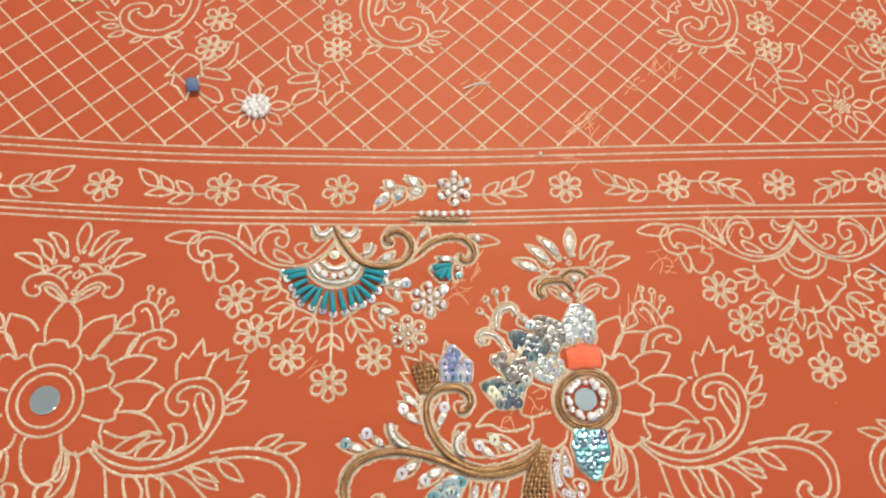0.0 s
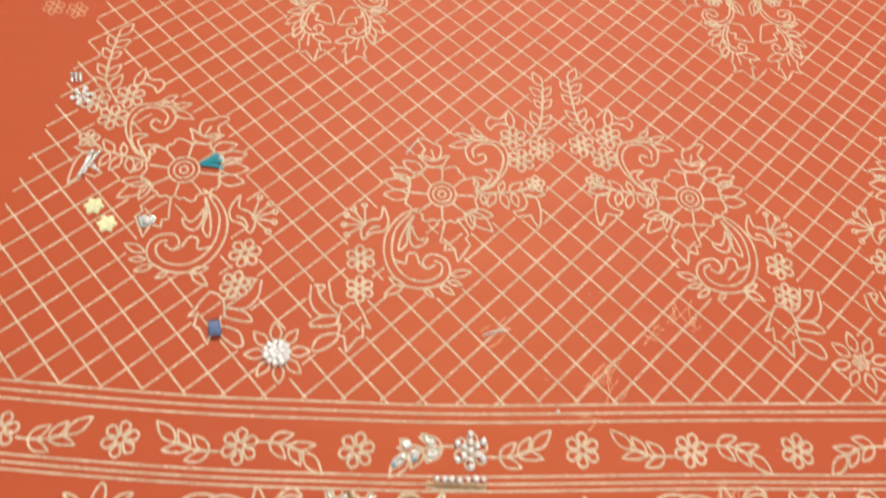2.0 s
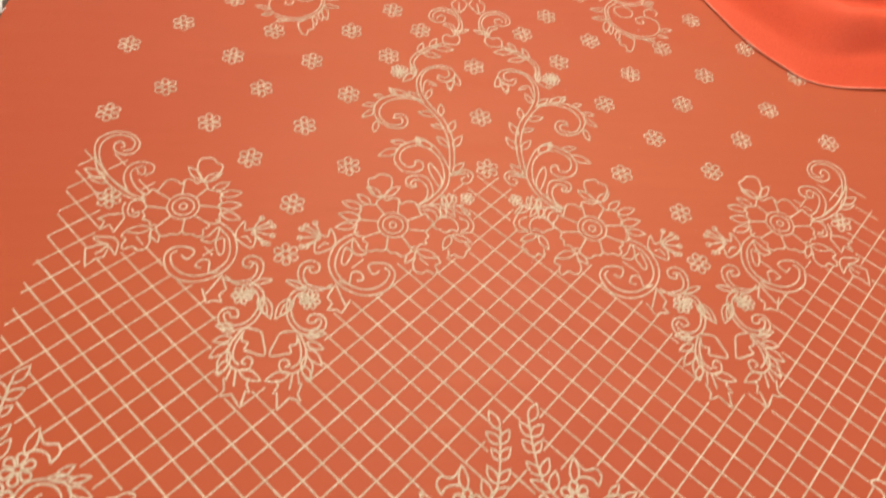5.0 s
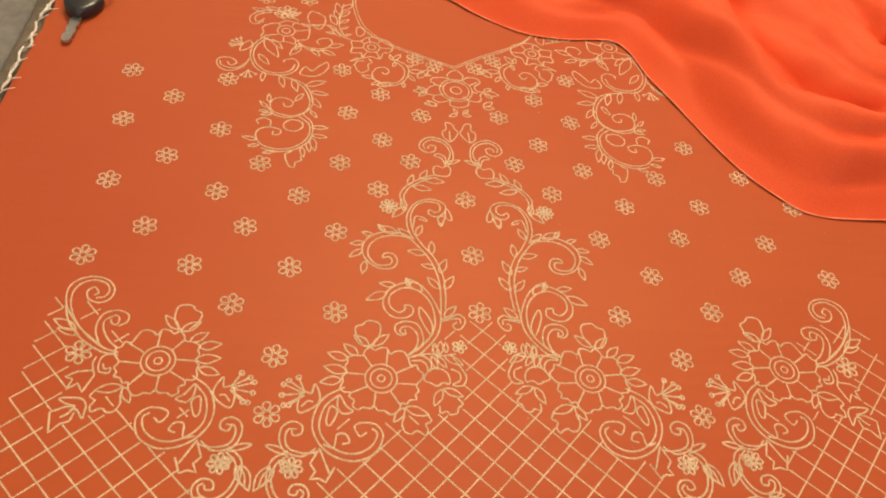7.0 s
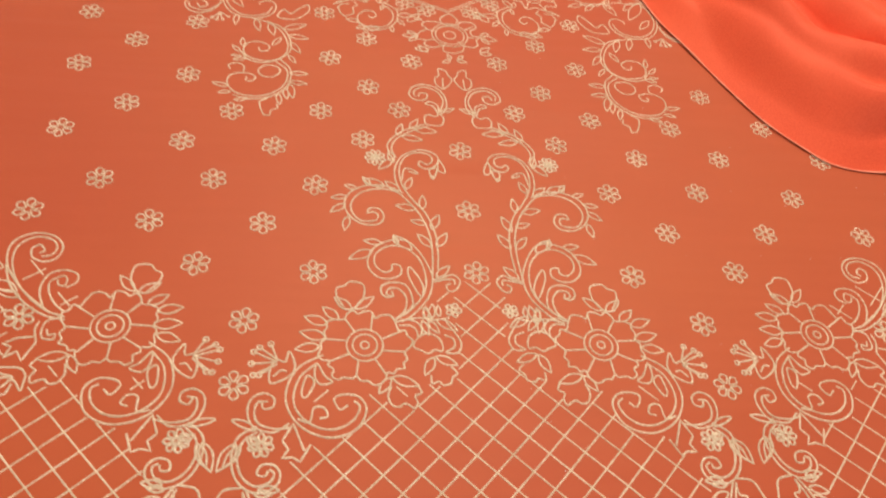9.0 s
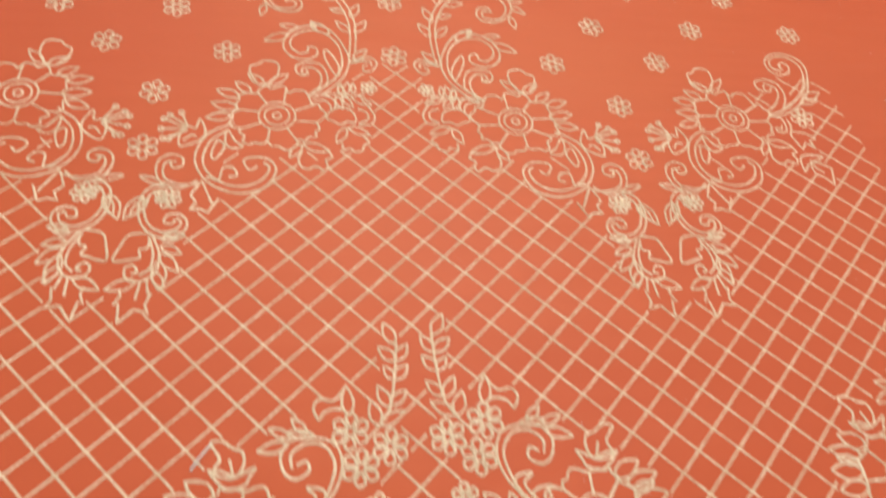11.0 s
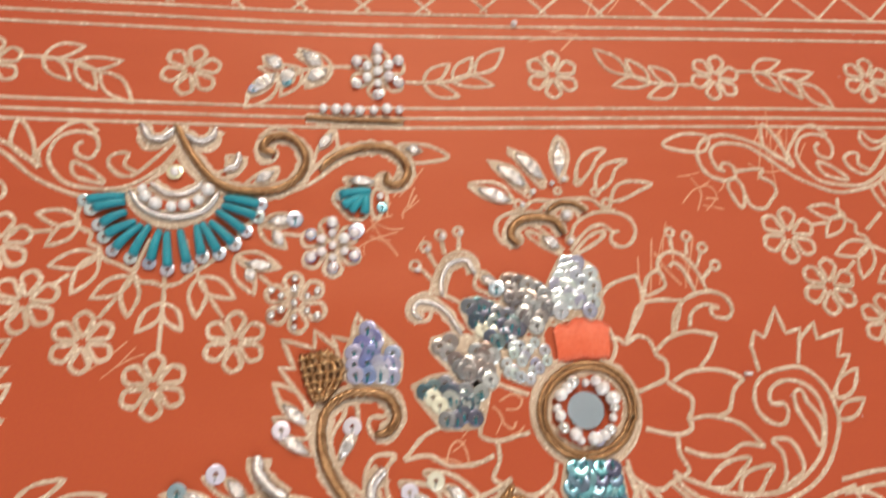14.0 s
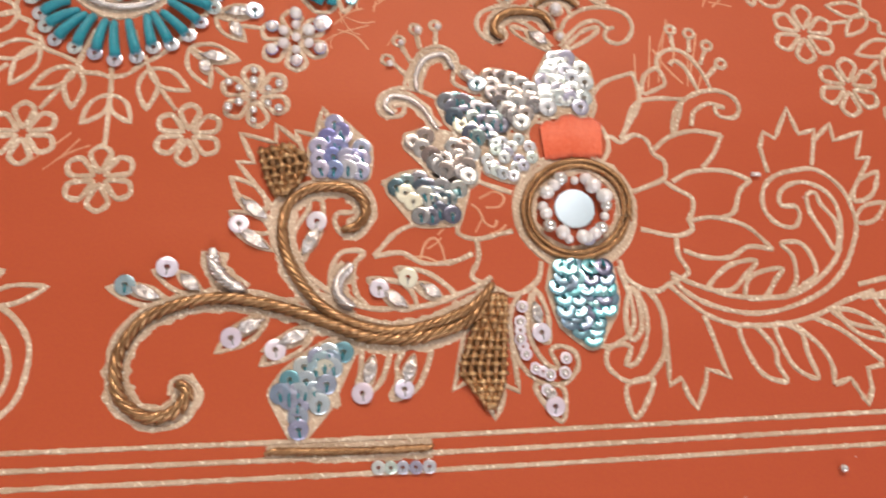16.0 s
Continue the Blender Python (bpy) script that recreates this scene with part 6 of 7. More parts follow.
cord(work, [(-37.2,-418.4), (-42.8,-422.6), (-50.8,-425.2), (-58.4,-425.9), (-65.8,-423.7), (-71.9,-419.3), (-76.0,-413.4), (-77.9,-407.6), (-78.1,-402.9), (-76.5,-398.2), (-72.0,-395.4), (-66.3,-395.4), (-62.5,-397.7), (-61.6,-401.4), (-64.1,-404.3), (-66.3,-404.2)], 1.35, BRONZE)
cord(work, [(-38.8,-422.3), (-46.5,-426.3), (-55.3,-427.6), (-62.8,-426.7), (-69.0,-424.0), (-76.2,-420.7), (-84.5,-418.0), (-91.8,-417.0), (-97.9,-417.8), (-103.9,-420.0), (-107.7,-424.5), (-109.0,-429.2), (-107.9,-434.8), (-103.5,-438.2), (-98.6,-437.7), (-96.2,-434.4), (-97.5,-432.4)], 1.5, BRONZE)
sequins(work, "LILAC", [(-70.2,-391.3), (-67.4,-391.5), (-64.6,-391.6), (-62.1,-392.1), (-70.3,-388.9), (-67.3,-388.6), (-64.6,-388.9), (-61.6,-389.4), (-70.2,-386.2), (-66.1,-386.4), (-61.5,-386.9), (-68.3,-384.2), (-65.2,-384.0), (-65.6,-382.9), (-66.8,-380.9)])
sequins(work, "PALE", [(-100.1,-410.1), (-86.6,-402.1), (-71.4,-402.5)])
sequins(work, "PALE", [(-88.4,-424.8), (-80.3,-427.7), (-60.0,-417.2), (-64.6,-437.2), (-56.7,-437.1)])
sequins(work, "AQUA", [(-107.8,-413.1)])
sequins(work, "CREAM", [(-54.2,-415.4)])
sequins(work, "AQUA", [(-67.7,-429.2), (-70.5,-429.1), (-72.6,-429.8), (-69.8,-432.0), (-75.1,-431.4), (-72.9,-432.3), (-77.9,-433.6), (-74.9,-434.1), (-71.1,-435.0), (-79.7,-436.0), (-76.4,-436.2), (-73.6,-436.2), (-76.5,-438.4), (-72.6,-438.5), (-76.6,-440.6), (-76.6,-442.8)])
silver_leaf(work, (-80.7,-401.7), (-86.5,-396.3), 3, 1.3)
silver_leaf(work, (-80.6,-407.8), (-87.4,-402.7), 3, 1.3)
silver_leaf(work, (-74.8,-409.8), (-70.7,-403.1), 3, 1.3)
cord(work, [(-86.1,-416.2), (-89.1,-413.7), (-91.4,-410.4), (-91.2,-407.4)], 1.9, SILVER)
cord(work, [(-65.6,-420.9), (-67.9,-418.1), (-67.7,-414.9), (-65.1,-412.4)], 1.7, SILVER)
silver_leaf(work, (-100.9,-416.3), (-107.8,-413.1), 3, 1.3)
silver_leaf(work, (-94.0,-415.3), (-97.9,-411.4), 3, 1.3)
silver_leaf(work, (-82.0,-421.5), (-88.5,-424.2), 3, 1.3)
silver_leaf(work, (-73.4,-424.2), (-80.2,-426.9), 3, 1.3)
silver_leaf(work, (-62.0,-430.1), (-63.9,-436.2), 3, 1.3)
silver_leaf(work, (-54.3,-430.7), (-56.5,-436.3), 3, 1.3)
silver_leaf(work, (-54.4,-421.5), (-59.7,-417.4), 3, 1.3)
silver_leaf(work, (-47.7,-419.8), (-51.9,-416.8), 3, 1.3)
basket(work, [(-82.4,-386.2), (-82.0,-389.2), (-81.5,-391.9), (-80.5,-394.6), (-79.0,-396.7)], [(-76.0,-385.0), (-72.6,-388.2), (-72.5,-390.6), (-73.6,-392.9), (-77.5,-396.5)])
basket(work, [(-37.6,-420.1), (-40.2,-423.1), (-42.9,-427.3), (-44.9,-431.5), (-45.9,-435.0), (-43.0,-439.4), (-41.2,-442.2)], [(-35.1,-420.3), (-35.2,-423.5), (-35.8,-427.9), (-36.3,-432.2), (-36.8,-435.8), (-38.5,-439.8), (-40.3,-442.3)])

work = embroidery("embroidered_rose", "mirror in pearls and bronze cord with sequin petals")
mirror(work, (-18.2,-402.9), 4.4)
for k in range(17):
    a, far = math.tau * k / 17 + 0.07 * math.sin(k * 4.1), 6.7 + 0.4 * math.sin(k * 2.7)
    beads(work, [(-18.2 + far * math.cos(a), -402.9 + far * math.sin(a))], 1.6 if k % 4 else 1.2, PEARL if k % 5 else GLASSY)
sequins(work, "PEARLY", [(-16.4, -409.6)], 1.6)
beads(work, [(-16.4, -409.6)], 1.1, PEARL)
sequins(work, "PEARLY", [(-19.5,-421.8)])
cord(work, [(-8.1,-405.5), (-10.3,-408.9), (-13.5,-411.3), (-17.4,-412.4), (-21.3,-412.2), (-24.6,-410.5), (-27.0,-407.8), (-27.9,-404.3), (-27.4,-400.5), (-25.4,-397.1), (-22.2,-394.6), (-18.2,-393.3), (-14.2,-393.5), (-10.7,-395.2), (-8.3,-398.1), (-7.4,-401.8), (-8.1,-405.5)], 0.8, BRONZE)
cord(work, [(-6.9,-405.8), (-9.4,-409.6), (-13.0,-412.3), (-17.3,-413.5), (-21.7,-413.2), (-25.4,-411.4), (-28.0,-408.3), (-29.2,-404.4), (-28.6,-400.2), (-26.3,-396.4), (-22.7,-393.5), (-18.3,-392.1), (-13.7,-392.3), (-9.8,-394.2), (-7.1,-397.5), (-6.1,-401.6), (-6.9,-405.8)], 0.8, BRONZE)
sequins(work, "TEALY", [(-18.8,-430.3), (-20.9,-428.5), (-18.0,-428.6), (-22.8,-426.5), (-20.3,-426.9), (-17.4,-427.1), (-23.4,-424.3), (-20.9,-424.4), (-17.7,-424.7), (-14.7,-424.4), (-23.4,-421.8), (-20.5,-422.1), (-17.3,-422.4), (-14.0,-422.5), (-24.3,-419.4), (-21.4,-419.8), (-18.5,-420.0), (-15.6,-420.1), (-23.0,-417.5), (-20.4,-417.7), (-17.2,-418.0), (-14.2,-418.2), (-23.0,-415.4), (-20.1,-415.4), (-16.8,-415.6), (-14.2,-416.0)], lap=-1)
sequins(work, "PEARLY", [(-20.6,-379.2), (-13.3,-379.5), (-17.6,-376.9), (-15.0,-377.2), (-12.1,-377.3), (-20.6,-375.4), (-14.4,-375.3), (-20.7,-372.7), (-17.7,-373.4), (-14.2,-372.3), (-11.4,-373.4), (-18.8,-371.2), (-15.1,-370.3), (-11.7,-370.1), (-18.5,-369.2), (-17.3,-367.2), (-14.7,-367.3), (-16.0,-368.6)])
sequins(work, "GREY", [(-24.1,-374.9), (-25.6,-373.5), (-27.8,-372.2), (-30.0,-371.4), (-32.3,-371.0), (-32.3,-375.2), (-29.7,-375.3), (-31.1,-377.5), (-29.9,-379.2), (-27.4,-378.0), (-24.4,-377.2), (-23.4,-378.5), (-25.7,-380.6), (-27.0,-382.5), (-28.1,-381.1), (-27.9,-375.4)])
sequins(work, "SLATE", [(-36.9,-385.7), (-34.8,-384.3), (-31.5,-382.9), (-33.0,-381.6), (-35.1,-382.1), (-37.0,-381.1), (-33.9,-379.6), (-36.1,-378.6), (-38.8,-379.8), (-38.0,-377.6), (-40.4,-376.5), (-41.4,-380.6), (-42.7,-376.8), (-41.5,-378.4), (-38.2,-384.5)])
sequins(work, "CREAM", [(-39.9,-382.5), (-38.4,-383.5)])
sequins(work, "PEARLY", [(-33.3,-385.9), (-28.0,-386.5), (-33.3,-388.7), (-29.9,-388.2), (-25.9,-388.4), (-35.3,-391.0), (-31.6,-390.6), (-28.6,-391.3), (-25.7,-390.9), (-35.0,-392.8), (-32.4,-394.2), (-27.7,-392.6), (-30.2,-394.9)], 1.35)
sequins(work, "GREY", [(-39.6,-394.4), (-39.9,-392.3), (-42.1,-392.5), (-44.4,-392.9), (-41.6,-390.1), (-38.4,-389.0), (-39.9,-387.4), (-42.2,-387.6), (-44.7,-390.2), (-46.4,-391.0), (-47.2,-389.2), (-48.8,-387.6), (-48.0,-384.9), (-50.6,-386.0)])
sequins(work, "SLATE", [(-44.0,-402.7), (-45.1,-400.9), (-48.2,-402.8), (-50.5,-402.6), (-47.6,-400.0), (-44.2,-398.1), (-46.5,-398.7), (-49.4,-398.2), (-45.7,-396.6), (-42.1,-397.2), (-48.3,-396.5), (-50.1,-394.6), (-52.7,-395.2), (-54.9,-396.1)])
sequins(work, "CREAM", [(-53.2,-397.6), (-51.8,-399.4)])
satin(work, [(-22.9,-383.6), (-21.4,-382.3), (-19.4,-382.5), (-17.6,-381.2), (-15.4,-381.0), (-13.5,-382.0), (-11.4,-381.9), (-9.3,-383.4)], [(-22.8,-391.0), (-19.3,-391.4), (-17.1,-391.2), (-14.2,-391.5), (-10.4,-391.0)])
cord(work, [(-48.9,-373.7), (-48.6,-369.8), (-46.6,-366.3), (-43.9,-365.1), (-41.6,-365.5), (-40.5,-368.8)], 0.75, SILVER)
cord(work, [(-54.4,-379.4), (-55.9,-377.2), (-54.4,-375.0), (-51.1,-375.5), (-48.4,-377.5), (-46.5,-380.7), (-45.3,-383.2)], 0.75, SILVER)
silver_leaf(work, (-35.3,-371.9), (-39.1,-369.2), 3, 1.2)
sequins(work, "AQUA", [(-35.6,-372.7)])
beads(work, [(-54.0,-367.0), (-51.2,-361.8), (-47.3,-358.7), (-42.7,-357.9)], 0.8, PEARL)
stem = [(-32.1,-422.9), (-32.9,-425.9), (-33.3,-429.4), (-32.6,-432.4), (-31.1,-435.3), (-28.4,-436.8), (-25.4,-436.6), (-24.8,-433.8), (-29.5,-439.6)]
sequins(work, "PALE", stem, 1.2)
beads(work, stem, 0.8, GLASSY)
sequins(work, "PALE", [(-28.9,-428.4), (-28.2,-442.8)])
silver_leaf(work, (-29.5,-421.7), (-29.0,-427.2), 3, 1.1)
silver_leaf(work, (-29.2,-438.9), (-28.1,-441.9), 3, 1.1)

work = embroidery("embroidered_foot_line", "bronze cord and pearly sequins on the foot border")
cord(work, [(-82.6,-446.1), (-73.2,-447.0), (-63.2,-447.7), (-52.4,-448.2)], 0.9, BRONZE)
sequins(work, "PEARLY", [(-62.6,-450.8), (-60.4,-451.0), (-58.2,-451.2), (-55.8,-451.4), (-53.3,-451.5)], 1.25)
beads(work, [(26.9,-459.5)], 0.8, GLASSY)

work = embroidery("embroidered_fan", "fan of teal stitches with pearls and bronze corded arms")
cord(work, [(-109.9,-326.8), (-107.3,-333.2), (-102.8,-340.3), (-98.4,-343.9), (-92.5,-345.4), (-85.8,-344.7), (-81.2,-341.7), (-79.4,-337.3), (-80.8,-332.7), (-84.6,-330.3), (-88.4,-331.2), (-89.6,-333.9), (-87.0,-335.5)], 1.25, BRONZE)
cord(work, [(-76.1,-339.6), (-70.9,-335.6), (-64.5,-333.9), (-58.9,-334.4), (-55.2,-337.7), (-54.4,-341.4), (-56.6,-344.5), (-59.7,-344.0), (-59.2,-341.8)], 1.2, BRONZE)
cord(work, [(-78.9,-324.8), (-70.3,-325.8), (-62.3,-326.2), (-54.3,-326.7)], 0.8, BRONZE)
beads(work, [(-74.5,-322.6), (-71.3,-323.0), (-68.5,-323.0), (-65.3,-323.5), (-61.7,-323.3), (-58.4,-323.1), (-55.2,-323.4)], 1.25, PEARL)
cord(work, [(-118.1,-326.2), (-116.5,-329.9), (-113.6,-330.4), (-110.7,-328.1)], 1.1, SILVER)
cord(work, [(-108.0,-329.5), (-105.0,-331.4), (-102.1,-330.5), (-100.5,-327.8)], 1.1, SILVER)
cord(work, [(-98.7,-339.1), (-96.1,-338.3), (-95.2,-335.2)], 1.1, SILVER)
silver_leaf(work, (-91.7,-342.8), (-86.8,-339.8), 3, 1.3)
silver_leaf(work, (-76.2,-334.1), (-72.5,-329.6), 3, 1.3)
silver_leaf(work, (-50.2,-335.1), (-54.6,-334.5), 3, 1.3)
silver_leaf(work, (-69.7,-342.9), (-62.4,-343.5), 3, 1.3)
cord(work, [(-120.0,-344.2), (-117.8,-348.1), (-113.5,-350.7), (-108.5,-351.3), (-103.5,-349.8), (-99.9,-345.6)], 0.95, SILVER)
cord(work, [(-115.5,-342.2), (-112.2,-344.9), (-108.6,-345.4), (-105.0,-343.8), (-103.9,-342.5)], 0.85, SILVER)
beads(work, [(-117.4,-343.9), (-116.6,-345.8), (-114.2,-347.8), (-110.7,-348.7), (-107.8,-348.4), (-104.6,-347.2), (-102.4,-344.7)], 1.5, PEARL)
sequins(work, "CREAM", [(-110.2,-339.5)])
beads(work, [(-110.2,-339.5)], 1.1, PEARL)
stitch(work, (-121.4,-345.5), (-129.1,-346.1), 1.2, TEAL)
stitch(work, (-121.3,-347.1), (-127.6,-348.2), 1.2, TEAL)
stitch(work, (-120.9,-349.7), (-125.7,-352.0), 1.2, TEAL)
stitch(work, (-118.7,-352.2), (-124.5,-354.9), 1.2, TEAL)
stitch(work, (-117.3,-353.1), (-122.6,-358.2), 1.2, TEAL)
stitch(work, (-115.6,-353.5), (-118.8,-360.1), 1.2, TEAL)
stitch(work, (-113.2,-354.8), (-114.9,-361.5), 1.2, TEAL)
stitch(work, (-111.5,-355.3), (-111.1,-363.2), 1.2, TEAL)
stitch(work, (-108.6,-355.0), (-106.9,-362.6), 1.2, TEAL)
stitch(work, (-104.9,-353.9), (-103.8,-360.6), 1.2, TEAL)
stitch(work, (-103.6,-353.3), (-100.3,-360.0), 1.2, TEAL)
stitch(work, (-101.7,-353.0), (-97.0,-358.1), 1.2, TEAL)
stitch(work, (-100.2,-350.3), (-94.5,-355.1), 1.2, TEAL)
stitch(work, (-99.0,-348.9), (-91.9,-351.6), 1.2, TEAL)
stitch(work, (-98.5,-346.9), (-91.1,-348.6), 1.2, TEAL)
for spot in [(-130.1,-346.2), (-128.5,-348.5), (-126.6,-352.5), (-125.3,-355.6), (-123.3,-359.0), (-119.3,-361.0), (-115.2,-362.5), (-111.2,-364.2), (-106.8,-363.6), (-103.5,-361.5), (-99.8,-360.9), (-96.3,-358.8), (-93.7,-355.7), (-91.0,-352.0), (-90.2,-348.9)]:
    sequins(work, "PEARLY", [spot], 1.6)
stitch(work, (-64.2,-346.1), (-71.1,-346.8), 1.2, TEAL)
stitch(work, (-65.8,-347.4), (-70.6,-349.7), 1.2, TEAL)
stitch(work, (-65.4,-347.4), (-68.9,-351.2), 1.2, TEAL)
stitch(work, (-65.0,-347.4), (-65.7,-351.7), 1.2, TEAL)
sequins(work, "LILAC", [(-82.4,-352.9), (-68.0,-356.4)])
sequins(work, "AQUA", [(-61.4,-350.6), (-71.2,-347.2)], 1.4)
beads(work, [(-61.7,-347.5)], 1.0, PEARL)
silver_leaf(work, (-89.0,-353.2), (-82.4,-352.9), 3, 1.3)
silver_leaf(work, (-87.6,-355.3), (-85.2,-359.5), 3, 1.3)
silver_leaf(work, (-94.3,-363.3), (-87.5,-364.7), 3, 1.3)
silver_leaf(work, (-93.6,-364.5), (-92.2,-367.7), 3, 1.3)
beads(work, [(-73.8,-360.0), (-71.1,-361.6), (-73.9,-363.1), (-76.5,-361.5), (-76.4,-358.3), (-73.7,-356.8), (-71.0,-358.4), (-68.8,-362.9), (-74.0,-365.7), (-79.0,-362.8), (-78.8,-357.0), (-73.6,-354.1), (-68.5,-357.1)], 1.25, PEARL)
sequins(work, "LILAC", [(-68.8,-362.9), (-74.0,-365.7), (-79.0,-362.8), (-78.8,-357.0), (-73.6,-354.1), (-68.5,-357.1)], 1.4)
beads(work, [(-83.1,-373.7), (-80.2,-375.6), (-83.2,-377.1), (-86.1,-375.2), (-86.0,-371.8), (-82.9,-370.3), (-80.0,-372.2), (-78.0,-377.0), (-83.3,-379.5), (-88.3,-376.3), (-88.1,-370.4), (-82.8,-367.8), (-77.7,-371.1)], 0.95, GLASSY)

work = embroidery("embroidered_border_sprig", "pearl flower and silver leaves in the border")
beads(work, [(-60.0,-311.7), (-57.2,-313.4), (-60.2,-315.3), (-62.9,-313.6), (-62.7,-310.0), (-59.8,-308.1), (-57.0,-309.8), (-54.7,-315.0), (-60.3,-318.5), (-65.6,-315.2), (-65.3,-308.4), (-59.6,-304.8), (-54.3,-308.1)], 1.3, PEARL)
sequins(work, "PEARLY", [(-54.7,-315.0), (-60.3,-318.5), (-65.6,-315.2), (-65.3,-308.4), (-59.6,-304.8), (-54.3,-308.1)], 1.45)
silver_leaf(work, (-85.9,-311.6), (-92.6,-317.6), 4, 2.0)
silver_leaf(work, (-84.3,-310.0), (-88.7,-306.9), 4, 2.0)
silver_leaf(work, (-81.8,-310.1), (-84.6,-315.1), 4, 2.0)
silver_leaf(work, (-74.2,-309.8), (-79.5,-304.9), 4, 2.0)
silver_leaf(work, (-72.7,-310.4), (-78.5,-314.2), 4, 2.0)
sequins(work, "AQUA", [(-91.9,-316.5), (-83.5,-314.5)], 1.3)

work = embroidery("embroidered_lotus", "lotus with silver petals, pearls and bronze cord")
silver_leaf(work, (-28.4,-350.1), (-37.7,-346.1), 4, 1.7)
silver_leaf(work, (-23.8,-346.3), (-32.0,-339.4), 4, 1.7)
silver_leaf(work, (-19.1,-344.3), (-26.5,-336.0), 4, 1.7)
silver_leaf(work, (-15.4,-343.8), (-14.2,-333.2), 4, 1.7)
beads(work, [(-26.1,-351.0), (-22.9,-347.5), (-17.6,-345.3), (-14.3,-344.2), (-15.2,-361.3)], 0.8, PEARL)
beads(work, [(-15.3,-354.3)], 1.2, PEARL)
cord(work, [(-17.0,-359.5), (-18.3,-355.9), (-21.9,-354.7), (-26.1,-354.8), (-29.3,-356.7), (-30.3,-359.6), (-28.8,-361.9)], 1.2, BRONZE)
cord(work, [(-20.0,-353.0), (-16.9,-351.0), (-14.2,-350.8), (-11.6,-351.7), (-10.0,-353.6)], 0.8, BRONZE)
silver_leaf(work, (-18.2,-363.1), (-22.4,-359.8), 4, 1.5)

work = embroidery("beaded_daisy", "cluster of white beads on a daisy")
beads(work, [(-141.9,-268.0), (-139.4,-268.0), (-140.5,-270.1), (-143.0,-270.1), (-144.4,-268.0), (-143.3,-265.9), (-140.8,-265.9), (-136.9,-268.0), (-137.5,-270.6), (-139.5,-272.4), (-142.3,-272.8), (-144.9,-271.6), (-146.6,-269.4), (-146.8,-266.7), (-145.4,-264.4), (-142.9,-263.2), (-140.1,-263.6), (-137.8,-265.4)], 1.5, PEARL)

work = embroidery("beaded_edge_flowers", "white bead clusters and felt flowers at the lattice edge")
for k in range(6):
    a = math.tau * k / 6 + 0.3
    for far, size in ((2.6, 1.15), (4.7, 1.3)):
        beads(work, [(-246.0 + far * math.cos(a), -132.2 + far * math.sin(a))], size, PEARL)
beads(work, [(-246.0, -132.2)], 1.0, PEARL)
for k in range(9):
    beads(work, [(-253.4 + 2.1 * (k % 3) + 0.4 * (k // 3), -118.2 - 2.0 * (k // 3))], 0.95, GLASSY)
for k in range(15):
    t = (k // 2) / 7
    beads(work, [(-234.3 - 4.6 * t + (1.6 if k % 2 else -0.9) * (1.3 - t), -165.4 - 13.5 * t)], 1.15, GLASSY)
beads(work, [(-231.6, -175.6), (-233.4, -173.9)], 1.1, PEARL)
felt_flower(work, (-230.0, -195.6))
felt_flower(work, (-222.7, -204.9))
sequins(work, "PEARLY", [(-204.7,-203.5), (-206.8,-202.5), (-203.1,-202.5), (-206.1,-204.9)], 2.0)
beads(work, [(-204.7,-203.5)], 1.8, PEARL)
stitch(work, (-184.5,-171.5), (-176.0,-167.2), 0.95, TEAL)
stitch(work, (-184.2,-171.5), (-174.3,-169.9), 0.95, TEAL)
stitch(work, (-183.6,-172.2), (-175.1,-172.9), 0.95, TEAL)
stitch(work, (-180.2,-170.4), (-177.1,-165.7), 0.95, TEAL)
sequins(work, "AQUA", [(-174.6, -168.2), (-174.0, -173.4)], 1.3)
stitch(work, (-170.6,-254.2), (-169.6,-259.2), 2.0, SLATE_THREAD)
stitch(work, (-168.4,-254.2), (-167.7,-259.2), 2.0, SLATE_THREAD)
stitch(work, (-169.6,-254.2), (-168.6,-259.2), 2.0, SLATE_THREAD)

work = embroidery("loose_beads", "small pale beads lying in the border")
beads(work, [(-21.2,-296.1)], 1.1, PEARL)

work = embroidery("sewn_mirror", "round mirror glued on the drawn rose")
mirror(work, (-213.3, -390.8), 5.2)


# ---- the heap of bright orange cloth that lies over the corner ----
DRAPE = material("bright_orange_cloth", (0.84, 0.115, 0.05), 0.6, second=(0.76, 0.088, 0.038), grain=900, coarse=14, bump=0.2, gloss=0.15)
HEM = material("pale_hem_thread", (0.93, 0.34, 0.22), 0.8, second=(0.88, 0.22, 0.12), grain=900, coarse=120, bump=0.4)


